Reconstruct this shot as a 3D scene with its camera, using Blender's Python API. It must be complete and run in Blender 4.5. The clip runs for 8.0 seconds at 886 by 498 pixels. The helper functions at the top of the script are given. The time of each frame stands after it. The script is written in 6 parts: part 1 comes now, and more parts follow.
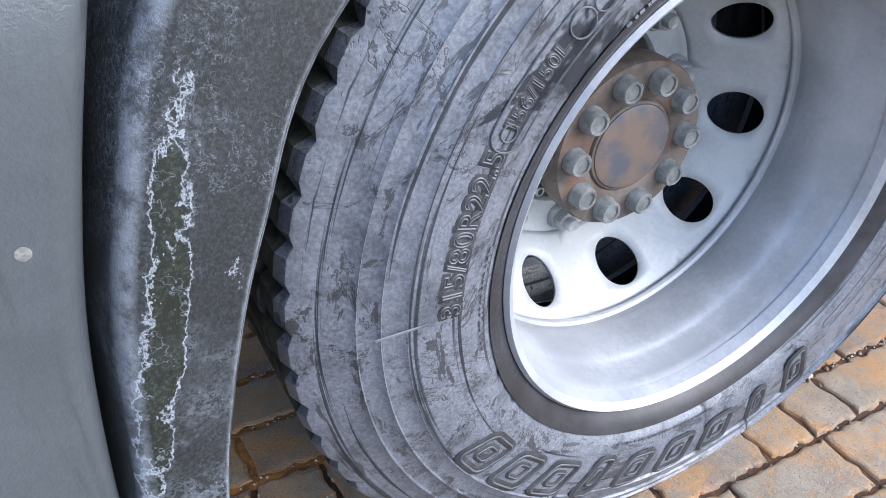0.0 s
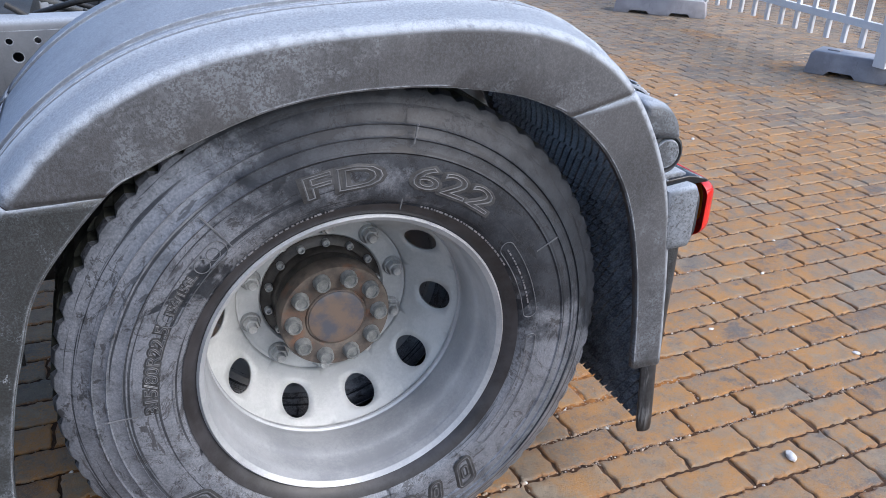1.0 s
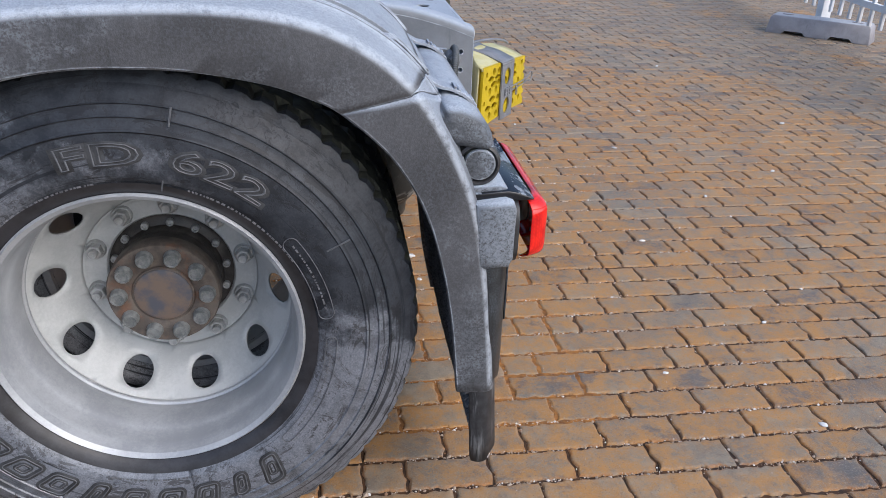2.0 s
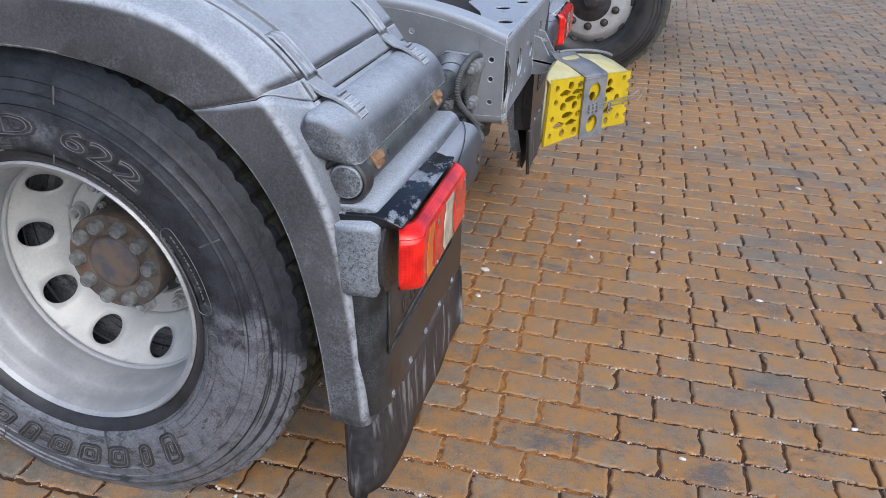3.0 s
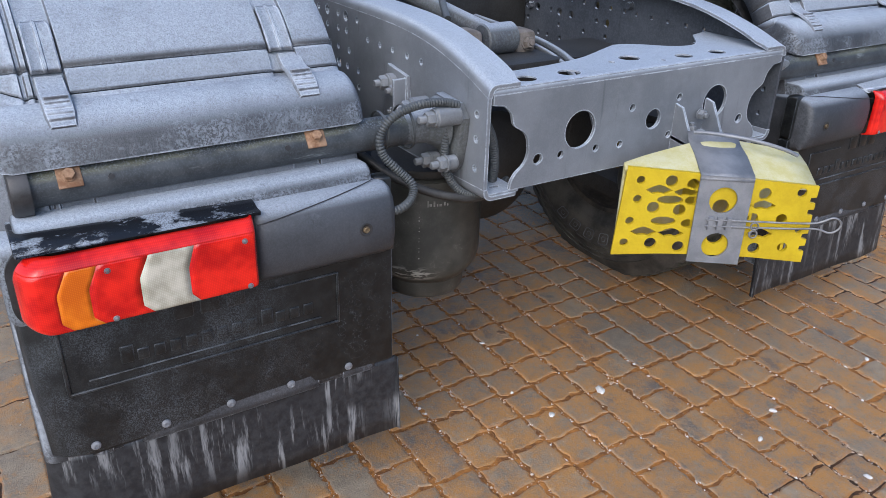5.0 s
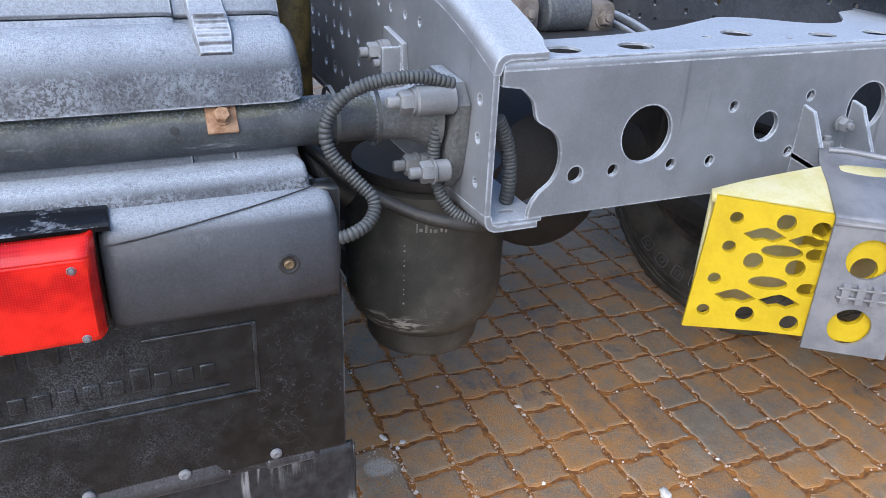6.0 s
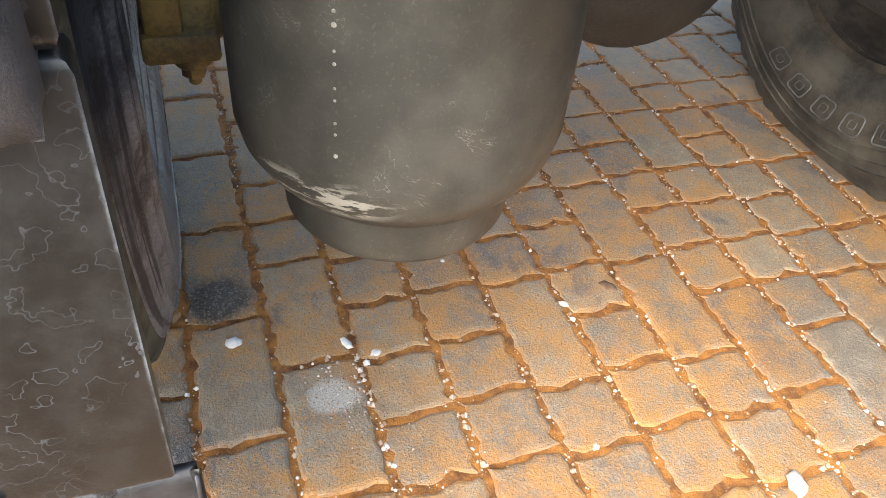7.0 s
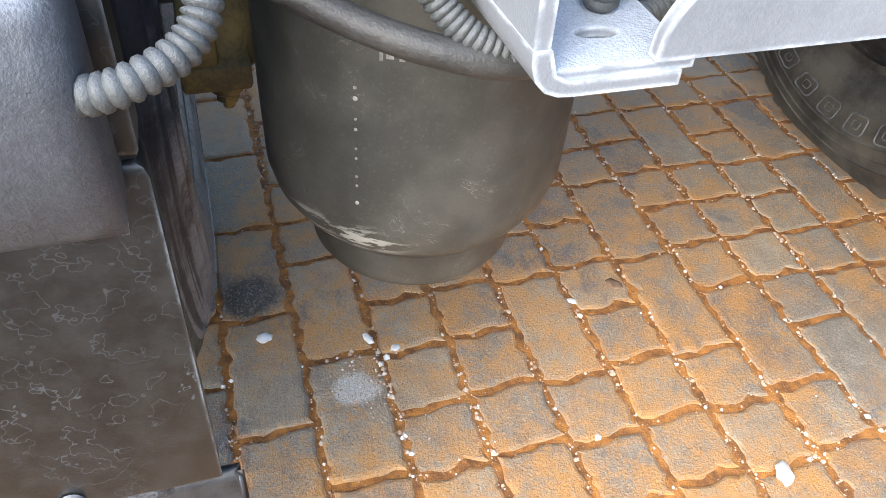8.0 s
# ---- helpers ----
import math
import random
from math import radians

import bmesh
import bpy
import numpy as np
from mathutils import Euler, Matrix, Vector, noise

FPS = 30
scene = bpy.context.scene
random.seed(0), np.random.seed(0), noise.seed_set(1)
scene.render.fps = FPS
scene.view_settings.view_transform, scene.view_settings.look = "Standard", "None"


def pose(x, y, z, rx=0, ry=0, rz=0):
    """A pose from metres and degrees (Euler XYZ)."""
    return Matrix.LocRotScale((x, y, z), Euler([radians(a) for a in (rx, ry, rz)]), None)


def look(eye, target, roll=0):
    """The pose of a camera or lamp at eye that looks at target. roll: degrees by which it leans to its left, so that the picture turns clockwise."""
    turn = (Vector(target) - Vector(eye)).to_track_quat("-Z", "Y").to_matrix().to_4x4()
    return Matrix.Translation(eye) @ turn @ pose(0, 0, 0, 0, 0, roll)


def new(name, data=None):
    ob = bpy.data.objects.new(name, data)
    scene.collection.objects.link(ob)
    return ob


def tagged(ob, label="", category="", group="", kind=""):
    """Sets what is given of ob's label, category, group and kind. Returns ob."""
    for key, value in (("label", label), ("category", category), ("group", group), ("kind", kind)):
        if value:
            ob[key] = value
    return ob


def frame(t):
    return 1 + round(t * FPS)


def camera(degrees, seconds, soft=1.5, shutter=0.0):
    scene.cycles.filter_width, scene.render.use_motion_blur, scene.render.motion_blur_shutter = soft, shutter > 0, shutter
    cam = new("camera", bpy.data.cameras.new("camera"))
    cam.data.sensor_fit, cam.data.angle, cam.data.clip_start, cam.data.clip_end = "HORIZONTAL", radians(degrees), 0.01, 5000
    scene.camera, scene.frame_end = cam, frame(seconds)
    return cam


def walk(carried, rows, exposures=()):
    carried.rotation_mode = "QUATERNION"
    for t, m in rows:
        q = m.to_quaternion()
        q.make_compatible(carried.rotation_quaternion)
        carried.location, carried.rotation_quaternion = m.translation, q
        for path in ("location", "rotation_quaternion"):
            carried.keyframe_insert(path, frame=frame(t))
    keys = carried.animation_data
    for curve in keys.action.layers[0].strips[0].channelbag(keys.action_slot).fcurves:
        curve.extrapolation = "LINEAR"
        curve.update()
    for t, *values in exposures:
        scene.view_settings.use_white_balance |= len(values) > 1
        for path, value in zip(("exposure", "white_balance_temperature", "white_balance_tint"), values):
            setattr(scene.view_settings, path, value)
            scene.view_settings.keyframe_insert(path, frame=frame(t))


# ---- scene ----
cam = camera(58.9, 8.0, soft=0.5)
PATH = [
    (0, (-0.662, -1.73, 0.977), (0.151, -0.311, -0.174), 2.3),
    (0.5, (-0.604, -2.087, 1.273), (0.227, -0.614, 0.206), 2.3),
    (1, (-0.351, -2.427, 1.365), (0.363, -0.783, 0.478), 1.6),
    (1.5, (-0.011, -2.582, 1.329), (0.569, -0.875, 0.462), 1.9),
    (1.7, (0.153, -2.588, 1.347), (0.622, -0.848, 0.481), 2.0),
    (2.8, (0.942, -2.496, 1.35), (0.659, -0.732, 0.45), 1.6),
    (3, (1.108, -2.395, 1.357), (0.687, -0.661, 0.453), 1.8),
    (3.5, (1.444, -2.152, 1.354), (0.691, -0.531, 0.457), 1.7),
    (4, (1.735, -1.912, 1.367), (0.678, -0.466, 0.477), 1.6),
    (4.5, (1.919, -1.537, 1.381), (0.602, -0.325, 0.489), 1.6),
    (4.7, (1.947, -1.417, 1.356), (0.54, -0.309, 0.464), 1.6),
    (5.8, (1.733, -0.924, 1.213), (0.092, -0.183, 0.343), 2.3),
    (6, (1.603, -0.85, 1.149), (-0.04, -0.127, 0.268), 2.5),
    (6.5, (1.233, -0.671, 0.931), (-0.317, -0.011, -0.147), 4.0),
    (7, (1.032, -0.563, 0.823), (-0.382, 0.002, -0.474), 5.8),
    (7.5, (1.009, -0.557, 0.85), (-0.371, -0.043, -0.502), 5.2),
    (8, (1.06, -0.567, 0.911), (-0.322, -0.068, -0.446), 4.6),
]
EXPOSURES = [(0.0, 1.35, 5450, 10), (1.0, 0.72, 5750, 10), (1.5, 0.52, 5800, 10), (3.0, 0.38, 5800, 10), (4.5, 0.40, 5650, 10), (6.0, 0.76, 5600, 10), (6.5, 1.48, 6300, 7), (7.0, 2.13, 6540, 7), (7.5, 2.13, 6450, 7), (8.0, 2.00, 5980, 7)]
walk(cam, [(t, look(eye, target, roll)) for t, eye, target, roll in PATH], EXPOSURES)

# ---- light: an overcast winter sky ----
world = bpy.data.worlds.new("overcast")
scene.world = world
world.use_nodes = True
wn = world.node_tree.nodes
sky = wn.new("ShaderNodeTexSky")
sky.sky_type = "NISHITA"
sky.sun_disc = False
sky.sun_elevation, sky.sun_rotation = radians(40), radians(138)
sky.air_density, sky.dust_density, sky.ozone_density = 1.0, 4.0, 1.0
world.node_tree.links.new(sky.outputs[0], wn["Background"].inputs[0])
wn["Background"].inputs[1].default_value = 0.17
sun_data = bpy.data.lights.new("sun", "SUN")
sun_data.energy, sun_data.angle, sun_data.color = 0.8, radians(80), (1.0, 0.97, 0.93)
sun = new("sun", sun_data)
sun.matrix_world = look((1.55, -1.75, 1.15), (0, 0, 0))


# ---- materials ----
class Mat:
    """A small builder of procedural materials."""

    def __init__(self, name, rough=0.6, metal=0.0, color=(0.5, 0.5, 0.5)):
        self.m = bpy.data.materials.new(name)
        self.m.use_nodes = True
        self.t = self.m.node_tree
        self.b = self.t.nodes["Principled BSDF"]
        self.b.inputs["Roughness"].default_value = rough
        self.b.inputs["Metallic"].default_value = metal
        self.b.inputs["Base Color"].default_value = (*color, 1)
        self.geo = self.t.nodes.new("ShaderNodeNewGeometry")

    def node(self, kind, **ins):
        n = self.t.nodes.new(kind)
        for key, value in ins.items():
            self.put(n.inputs[key.replace("_", " ")], value)
        return n

    def put(self, socket, value):
        if isinstance(value, bpy.types.NodeSocket):
            self.t.links.new(value, socket)
        elif isinstance(value, tuple) and len(value) == 3 and socket.type == "RGBA":
            socket.default_value = (*value, 1)
        else:
            socket.default_value = value

    def noise(self, scale, detail=4.0, rough=0.6, stretch=(1, 1, 1), distort=0.0, shift=(0, 0, 0)):
        m = self.node("ShaderNodeMapping", Vector=self.geo.outputs["Position"], Scale=stretch, Location=shift)
        n = self.node("ShaderNodeTexNoise", Vector=m.outputs[0], Scale=scale, Detail=detail, Roughness=rough, Distortion=distort)
        return n.outputs["Fac"]

    def ramp(self, x, lo, hi, a=0.0, b=1.0):
        n = self.node("ShaderNodeMapRange", Value=x)
        n.interpolation_type = "SMOOTHSTEP"
        for i, v in enumerate((lo, hi, a, b)):
            n.inputs[1 + i].default_value = v
        return n.outputs[0]

    def math(self, op, x, y=0.0):
        n = self.t.nodes.new("ShaderNodeMath")
        n.operation = op
        self.put(n.inputs[0], x)
        self.put(n.inputs[1], y)
        return n.outputs[0]

    def mix(self, f, a, b):
        n = self.t.nodes.new("ShaderNodeMix")
        n.data_type = "RGBA"
        self.put(n.inputs[0], f)
        self.put(n.inputs[6], a)
        self.put(n.inputs[7], b)
        return n.outputs[2]

    def contour(self, x, at=0.5, wide=0.012):
        """1 along the line where x passes the value at."""
        d = self.math("ABSOLUTE", self.math("SUBTRACT", x, at))
        return self.ramp(d, 0.0, wide, 1.0, 0.0)

    def up(self, lo=0.1, hi=0.8):
        n = self.node("ShaderNodeSeparateXYZ", Vector=self.geo.outputs["Normal"])
        return self.ramp(n.outputs[2], lo, hi)

    def color(self, c):
        self.put(self.b.inputs["Base Color"], c)
        return self

    def rough(self, r):
        self.put(self.b.inputs["Roughness"], r)
        return self

    def bump(self, height, strength=0.3, distance=0.002):
        n = self.node("ShaderNodeBump", Height=height, Strength=strength, Distance=distance)
        self.put(self.b.inputs["Normal"], n.outputs[0])
        return self


RIME = (0.60, 0.66, 0.74)
FROST = (0.405, 0.460, 0.535)


def frosted(name, base, dust, rough=0.65, cover=0.85, lo=0.05, hi=0.75, lines=0.5, grain=420.0, side=0.12, spread=0.52, rims=0.0, hole=0.0):
    """A dark surface with hoar frost: thick on what faces the sky, a broken crust of crystals with melted gaps elsewhere, rime on the ridges."""
    k = Mat(name, rough)
    big, fine = k.noise(5.0, 5.0), k.noise(grain, 2.0, 0.7)
    mid = k.noise(30.0, 4.0)
    body = k.mix(k.ramp(big, 0.35, 0.7), base, dust)
    body = k.mix(k.math("MULTIPLY", k.ramp(mid, 0.45, 0.8), 0.5), body, dust)
    patch = k.ramp(k.noise(3.2, 5.0, 0.65, shift=(7, 3, 1)), spread, spread + 0.14)
    cell = k.noise(64.0, 4.0, 0.6, distort=0.6)
    run = k.ramp(k.noise(46.0, 4.0, 0.7, (1, 1, 0.07), shift=(0, 0, 6)), 0.60, 0.72, 0.0, 0.45)
    body = k.mix(run, body, tuple(0.45 * v for v in base))
    melt = k.math("MULTIPLY", k.contour(cell, 0.5, 0.014), k.math("MULTIPLY", patch, lines * 0.7))
    speck = k.ramp(k.noise(grain * 0.6, 1.0, 0.6, shift=(1, 2, 3)), 0.50, 0.58)
    crust = k.ramp(k.noise(165.0, 4.0, 0.72, shift=(5, 2, 8)), 0.47, 0.57)
    rime = k.ramp(k.noise(4.5, 6.0, 0.72, shift=(2, 9, 4)), spread - 0.04, spread + 0.10)
    crystal = k.noise(grain * 0.55, 3.0, 0.75, shift=(6, 6, 2))
    film = k.math("MULTIPLY", k.ramp(crystal, 0.40, 0.66), k.math("ADD", side * 1.1, k.math("MULTIPLY", patch, 0.22 * min(1.0, lines * 2))))
    film = k.math("MAXIMUM", film, k.math("MULTIPLY", k.math("MULTIPLY", speck, rime), lines * 0.42))
    film = k.math("MAXIMUM", film, k.math("MULTIPLY", k.math("MULTIPLY", crust, rime), lines * 0.55))
    top = k.math("MULTIPLY", k.up(lo, hi), k.math("MULTIPLY", k.ramp(k.noise(9.0, 6.0, 0.7), 0.1, 0.55, 0.55, 1.0), cover))
    top = k.math("MULTIPLY", top, k.ramp(fine, 0.25, 0.6, 0.60, 1.0))
    top = k.math("MULTIPLY", top, k.ramp(k.noise(230.0, 3.0, 0.7, shift=(4, 1, 1)), 0.35, 0.62, 0.76, 1.0))
    bare = k.ramp(k.noise(70.0, 6.0, 0.75, distort=0.4, shift=(3, 3, 9)), 0.60, 0.66, 1.0, 1.0 - 0.55 * min(1.0, lines))
    top = k.math("MULTIPLY", top, bare)
    f = k.math("MAXIMUM", top, k.math("MAXIMUM", film, melt))
    c = k.mix(f, body, FROST)
    if hole:
        p = k.node("ShaderNodeSeparateXYZ", Vector=k.geo.outputs["Position"])
        off = k.math("DIVIDE", k.math("SUBTRACT", p.outputs[0], k.math("ADD", k.math("MULTIPLY", p.outputs[2], 0.22), -0.757)), 0.014)
        high = k.math("DIVIDE", k.math("SUBTRACT", p.outputs[2], 0.595), 0.155)
        gap = k.math("ADD", k.math("MULTIPLY", off, off), k.math("MULTIPLY", high, high))
        thaw = k.math("ADD", k.ramp(gap, 0.0, 2.8, 0.345, 0.185), k.math("MULTIPLY", k.noise(34.0, 9.0, 0.74, (1, 1, 0.7), shift=(1.2, 4.0, 2.1)), 0.5))
        steep = k.up(0.35, 0.10)
        rings = k.math("MULTIPLY", k.contour(k.noise(150.0, 4.0, 0.65, shift=(3, 8, 1)), 0.56, 0.016), k.ramp(k.noise(9.0, 6.0, 0.7, shift=(8, 1, 3)), 0.42, 0.56))
        c = k.mix(k.math("MULTIPLY", rings, 0.42), c, FROST)
        c = k.mix(k.math("MULTIPLY", steep, k.ramp(thaw, 0.530, 0.536, 0.0, 0.85)), c, k.mix(k.ramp(crystal, 0.5, 0.62), (0.008, 0.011, 0.007), (0.032, 0.042, 0.026)))
        c = k.mix(k.math("MULTIPLY", k.contour(thaw, 0.531, 0.012), k.math("MULTIPLY", steep, hole)), c, RIME)
        c = k.mix(k.math("MULTIPLY", k.contour(k.noise(60.0, 3.0, 0.6, shift=(4, 4, 1)), 0.60, 0.012), k.math("MULTIPLY", k.ramp(thaw, 0.44, 0.56), hole * 0.6)), c, FROST)
    ridge = k.t.nodes.new("ShaderNodeAttribute")
    ridge.attribute_name = "rime"
    edge = k.math("MULTIPLY", k.ramp(ridge.outputs["Fac"], 0.35, 1.0), k.ramp(k.noise(34.0, 6.0, 0.75, shift=(9, 2, 3)), 0.36, 0.58, 0.05, 0.5 * rims))
    if rims:
        soft = k.node("ShaderNodeBevel", Radius=0.0045)
        soft.samples = 4
        dot = k.t.nodes.new("ShaderNodeVectorMath")
        dot.operation = "DOT_PRODUCT"
        k.put(dot.inputs[0], soft.outputs[0])
        k.put(dot.inputs[1], k.geo.outputs["Normal"])
        edge = k.math("MAXIMUM", edge, k.math("MULTIPLY", k.ramp(dot.outputs["Value"], 0.985, 0.90), k.ramp(k.noise(26.0, 5.0, 0.7, shift=(9, 2, 3)), 0.38, 0.60, 0.15, rims)))
    k.color(k.mix(edge, c, RIME)).rough(k.ramp(f, 0.0, 0.7, rough, 0.85))
    k.bump(k.math("ADD", k.math("MULTIPLY", fine, 0.6), k.math("ADD", k.math("MULTIPLY", mid, 0.5), k.math("ADD", f, edge))), 0.5, 0.0018)
    return k.m


M_plastic = frosted("grey_plastic", (0.032, 0.033, 0.037), (0.062, 0.063, 0.069), 0.6, 0.85, lines=0.40, side=0.06, spread=0.53, rims=0.8)
M_beam = frosted("beam_plastic", (0.028, 0.031, 0.037), (0.052, 0.056, 0.065), 0.5, 0.75, 0.45, 0.95, 0.15, 420.0, 0.03, 0.55, 0.7)


def wet_black():
    """Glossy black plastic with sharp-edged islands of frost on its upper side."""
    k = Mat("black_lamp_carrier", 0.22)
    isle, fine = k.noise(19.0, 9.0, 0.74, (1, 0.5, 1), shift=(2, 5, 3)), k.noise(380.0, 3.0, 0.7)
    f = k.math("MULTIPLY", k.math("MULTIPLY", k.ramp(isle, 0.50, 0.58), k.up(0.2, 0.8)), k.ramp(fine, 0.3, 0.6, 0.15, 0.75))
    k.color(k.mix(f, k.mix(isle, (0.004, 0.005, 0.007), (0.014, 0.016, 0.020)), FROST)).rough(k.ramp(f, 0.0, 0.5, 0.22, 0.8))
    k.bump(k.math("ADD", k.math("MULTIPLY", fine, 0.4), f), 0.35, 0.0015)
    return k.m


M_carrier = wet_black()
M_cheek = frosted("cheek_plastic", (0.026, 0.028, 0.032), (0.055, 0.058, 0.064), 0.6, 0.95, 0.1, 0.8, 0.7, 480.0, 0.12, 0.44, 0.8)
M_melt = frosted("melting_plastic", (0.026, 0.029, 0.034), (0.056, 0.060, 0.068), 0.5, 0.95, 0.40, 0.90, lines=0.75, grain=520.0, side=0.07, spread=0.47, rims=0.8)
M_leg = frosted("leg_plastic", (0.010, 0.012, 0.012), (0.026, 0.028, 0.030), 0.5, 0.95, 0.38, 0.85, lines=0.35, grain=560.0, side=0.05, spread=0.50, rims=0.5, hole=0.55)
M_fairing = frosted("fairing_paint", (0.052, 0.061, 0.067), (0.074, 0.084, 0.091), 0.38, 0.9, 0.30, 0.85, 0.0, 420.0, 0.02)
M_rail = frosted("grey_chassis_paint", (0.125, 0.137, 0.155), (0.19, 0.205, 0.228), 0.55, 0.95, 0.2, 0.9, 0.05, 500.0, 0.04, rims=0.95)
# the rail paint again, darkened for the shade inside the frame
M_rail_shaded = frosted("shaded_chassis_paint", (0.026, 0.030, 0.038), (0.055, 0.061, 0.072), 0.6, 0.7, 0.3, 0.9, 0.1, 300.0, 0.05)
M_tray = frosted("tray_paint", (0.115, 0.13, 0.145), (0.16, 0.175, 0.19), 0.4, 0.9, 0.3, 0.9, 0.0, 300.0, 0.05)
M_tube = frosted("painted_tube", (0.055, 0.06, 0.068), (0.10, 0.105, 0.10), 0.55, 0.8, 0.5, 1.0, 0.15, 300.0, 0.12)
M_conduit = frosted("conduit_plastic", (0.027, 0.031, 0.032), (0.056, 0.061, 0.061), 0.6, 0.14, 0.0, 0.9, 0.0, 600.0, 0.05)
M_dark = frosted("oily_black", (0.010, 0.010, 0.010), (0.028, 0.027, 0.025), 0.55, 0.06, 0.3, 0.9, 0.0, 300.0, 0.02)
M_bolt = frosted("zinc_bolt", (0.11, 0.117, 0.125), (0.21, 0.22, 0.23), 0.42, 0.35, 0.4, 0.9, 0.0, 800.0, 0.1)
M_plasticfoot = frosted("grey_recycled_plastic", (0.22, 0.21, 0.22), (0.33, 0.32, 0.335), 0.7, 0.7, 0.2, 0.9, 0.0, 200.0, 0.1)


def back_plastic():
    """Black plastic, bare and glossy inboard, with a frost film outboard and crystal outlines low down."""
    k = Mat("black_plastic", 0.34)
    k.b.inputs["Specular IOR Level"].default_value = 0.5
    p = k.node("ShaderNodeSeparateXYZ", Vector=k.geo.outputs["Position"])
    outer = k.ramp(k.math("ABSOLUTE", p.outputs[1]), 0.72, 0.92)
    low = k.ramp(p.outputs[2], 0.57, 0.49, 0.0, 1.0)
    big, mid, fine = k.noise(7.0, 5.0, 0.65, shift=(3, 1, 8)), k.noise(40.0, 4.0, 0.65), k.noise(430.0, 2.0, 0.7)
    body = k.mix(k.ramp(mid, 0.35, 0.7), (0.0065, 0.0075, 0.0085), (0.016, 0.018, 0.019))
    rime = k.ramp(big, 0.44, 0.58)
    ring_line = k.math("MULTIPLY", k.contour(k.noise(62.0, 2.0, 0.5), 0.56, 0.014), k.math("MULTIPLY", rime, k.math("MAXIMUM", k.math("MULTIPLY", low, 0.7), k.math("MAXIMUM", outer, 0.35))))
    film = k.math("MULTIPLY", k.ramp(fine, 0.40, 0.70), k.math("MULTIPLY", outer, k.ramp(big, 0.40, 0.62, 0.02, 0.17)))
    soft = k.node("ShaderNodeBevel", Radius=0.0035)
    soft.samples = 4
    dot = k.t.nodes.new("ShaderNodeVectorMath")
    dot.operation = "DOT_PRODUCT"
    k.put(dot.inputs[0], soft.outputs[0])
    k.put(dot.inputs[1], k.geo.outputs["Normal"])
    edge = k.math("MULTIPLY", k.ramp(dot.outputs["Value"], 0.985, 0.90), k.ramp(k.noise(26.0, 5.0, 0.7, shift=(9, 2, 3)), 0.40, 0.60, 0.05, 0.30))
    f = k.math("MAXIMUM", k.math("MAXIMUM", film, edge), k.math("MULTIPLY", ring_line, 0.17))
    k.color(k.mix(f, body, FROST)).rough(k.ramp(f, 0.0, 0.4, 0.30, 0.8))
    k.bump(k.math("ADD", k.math("MULTIPLY", fine, 0.3), f), 0.3, 0.001)
    return k.m


M_flapback = back_plastic()


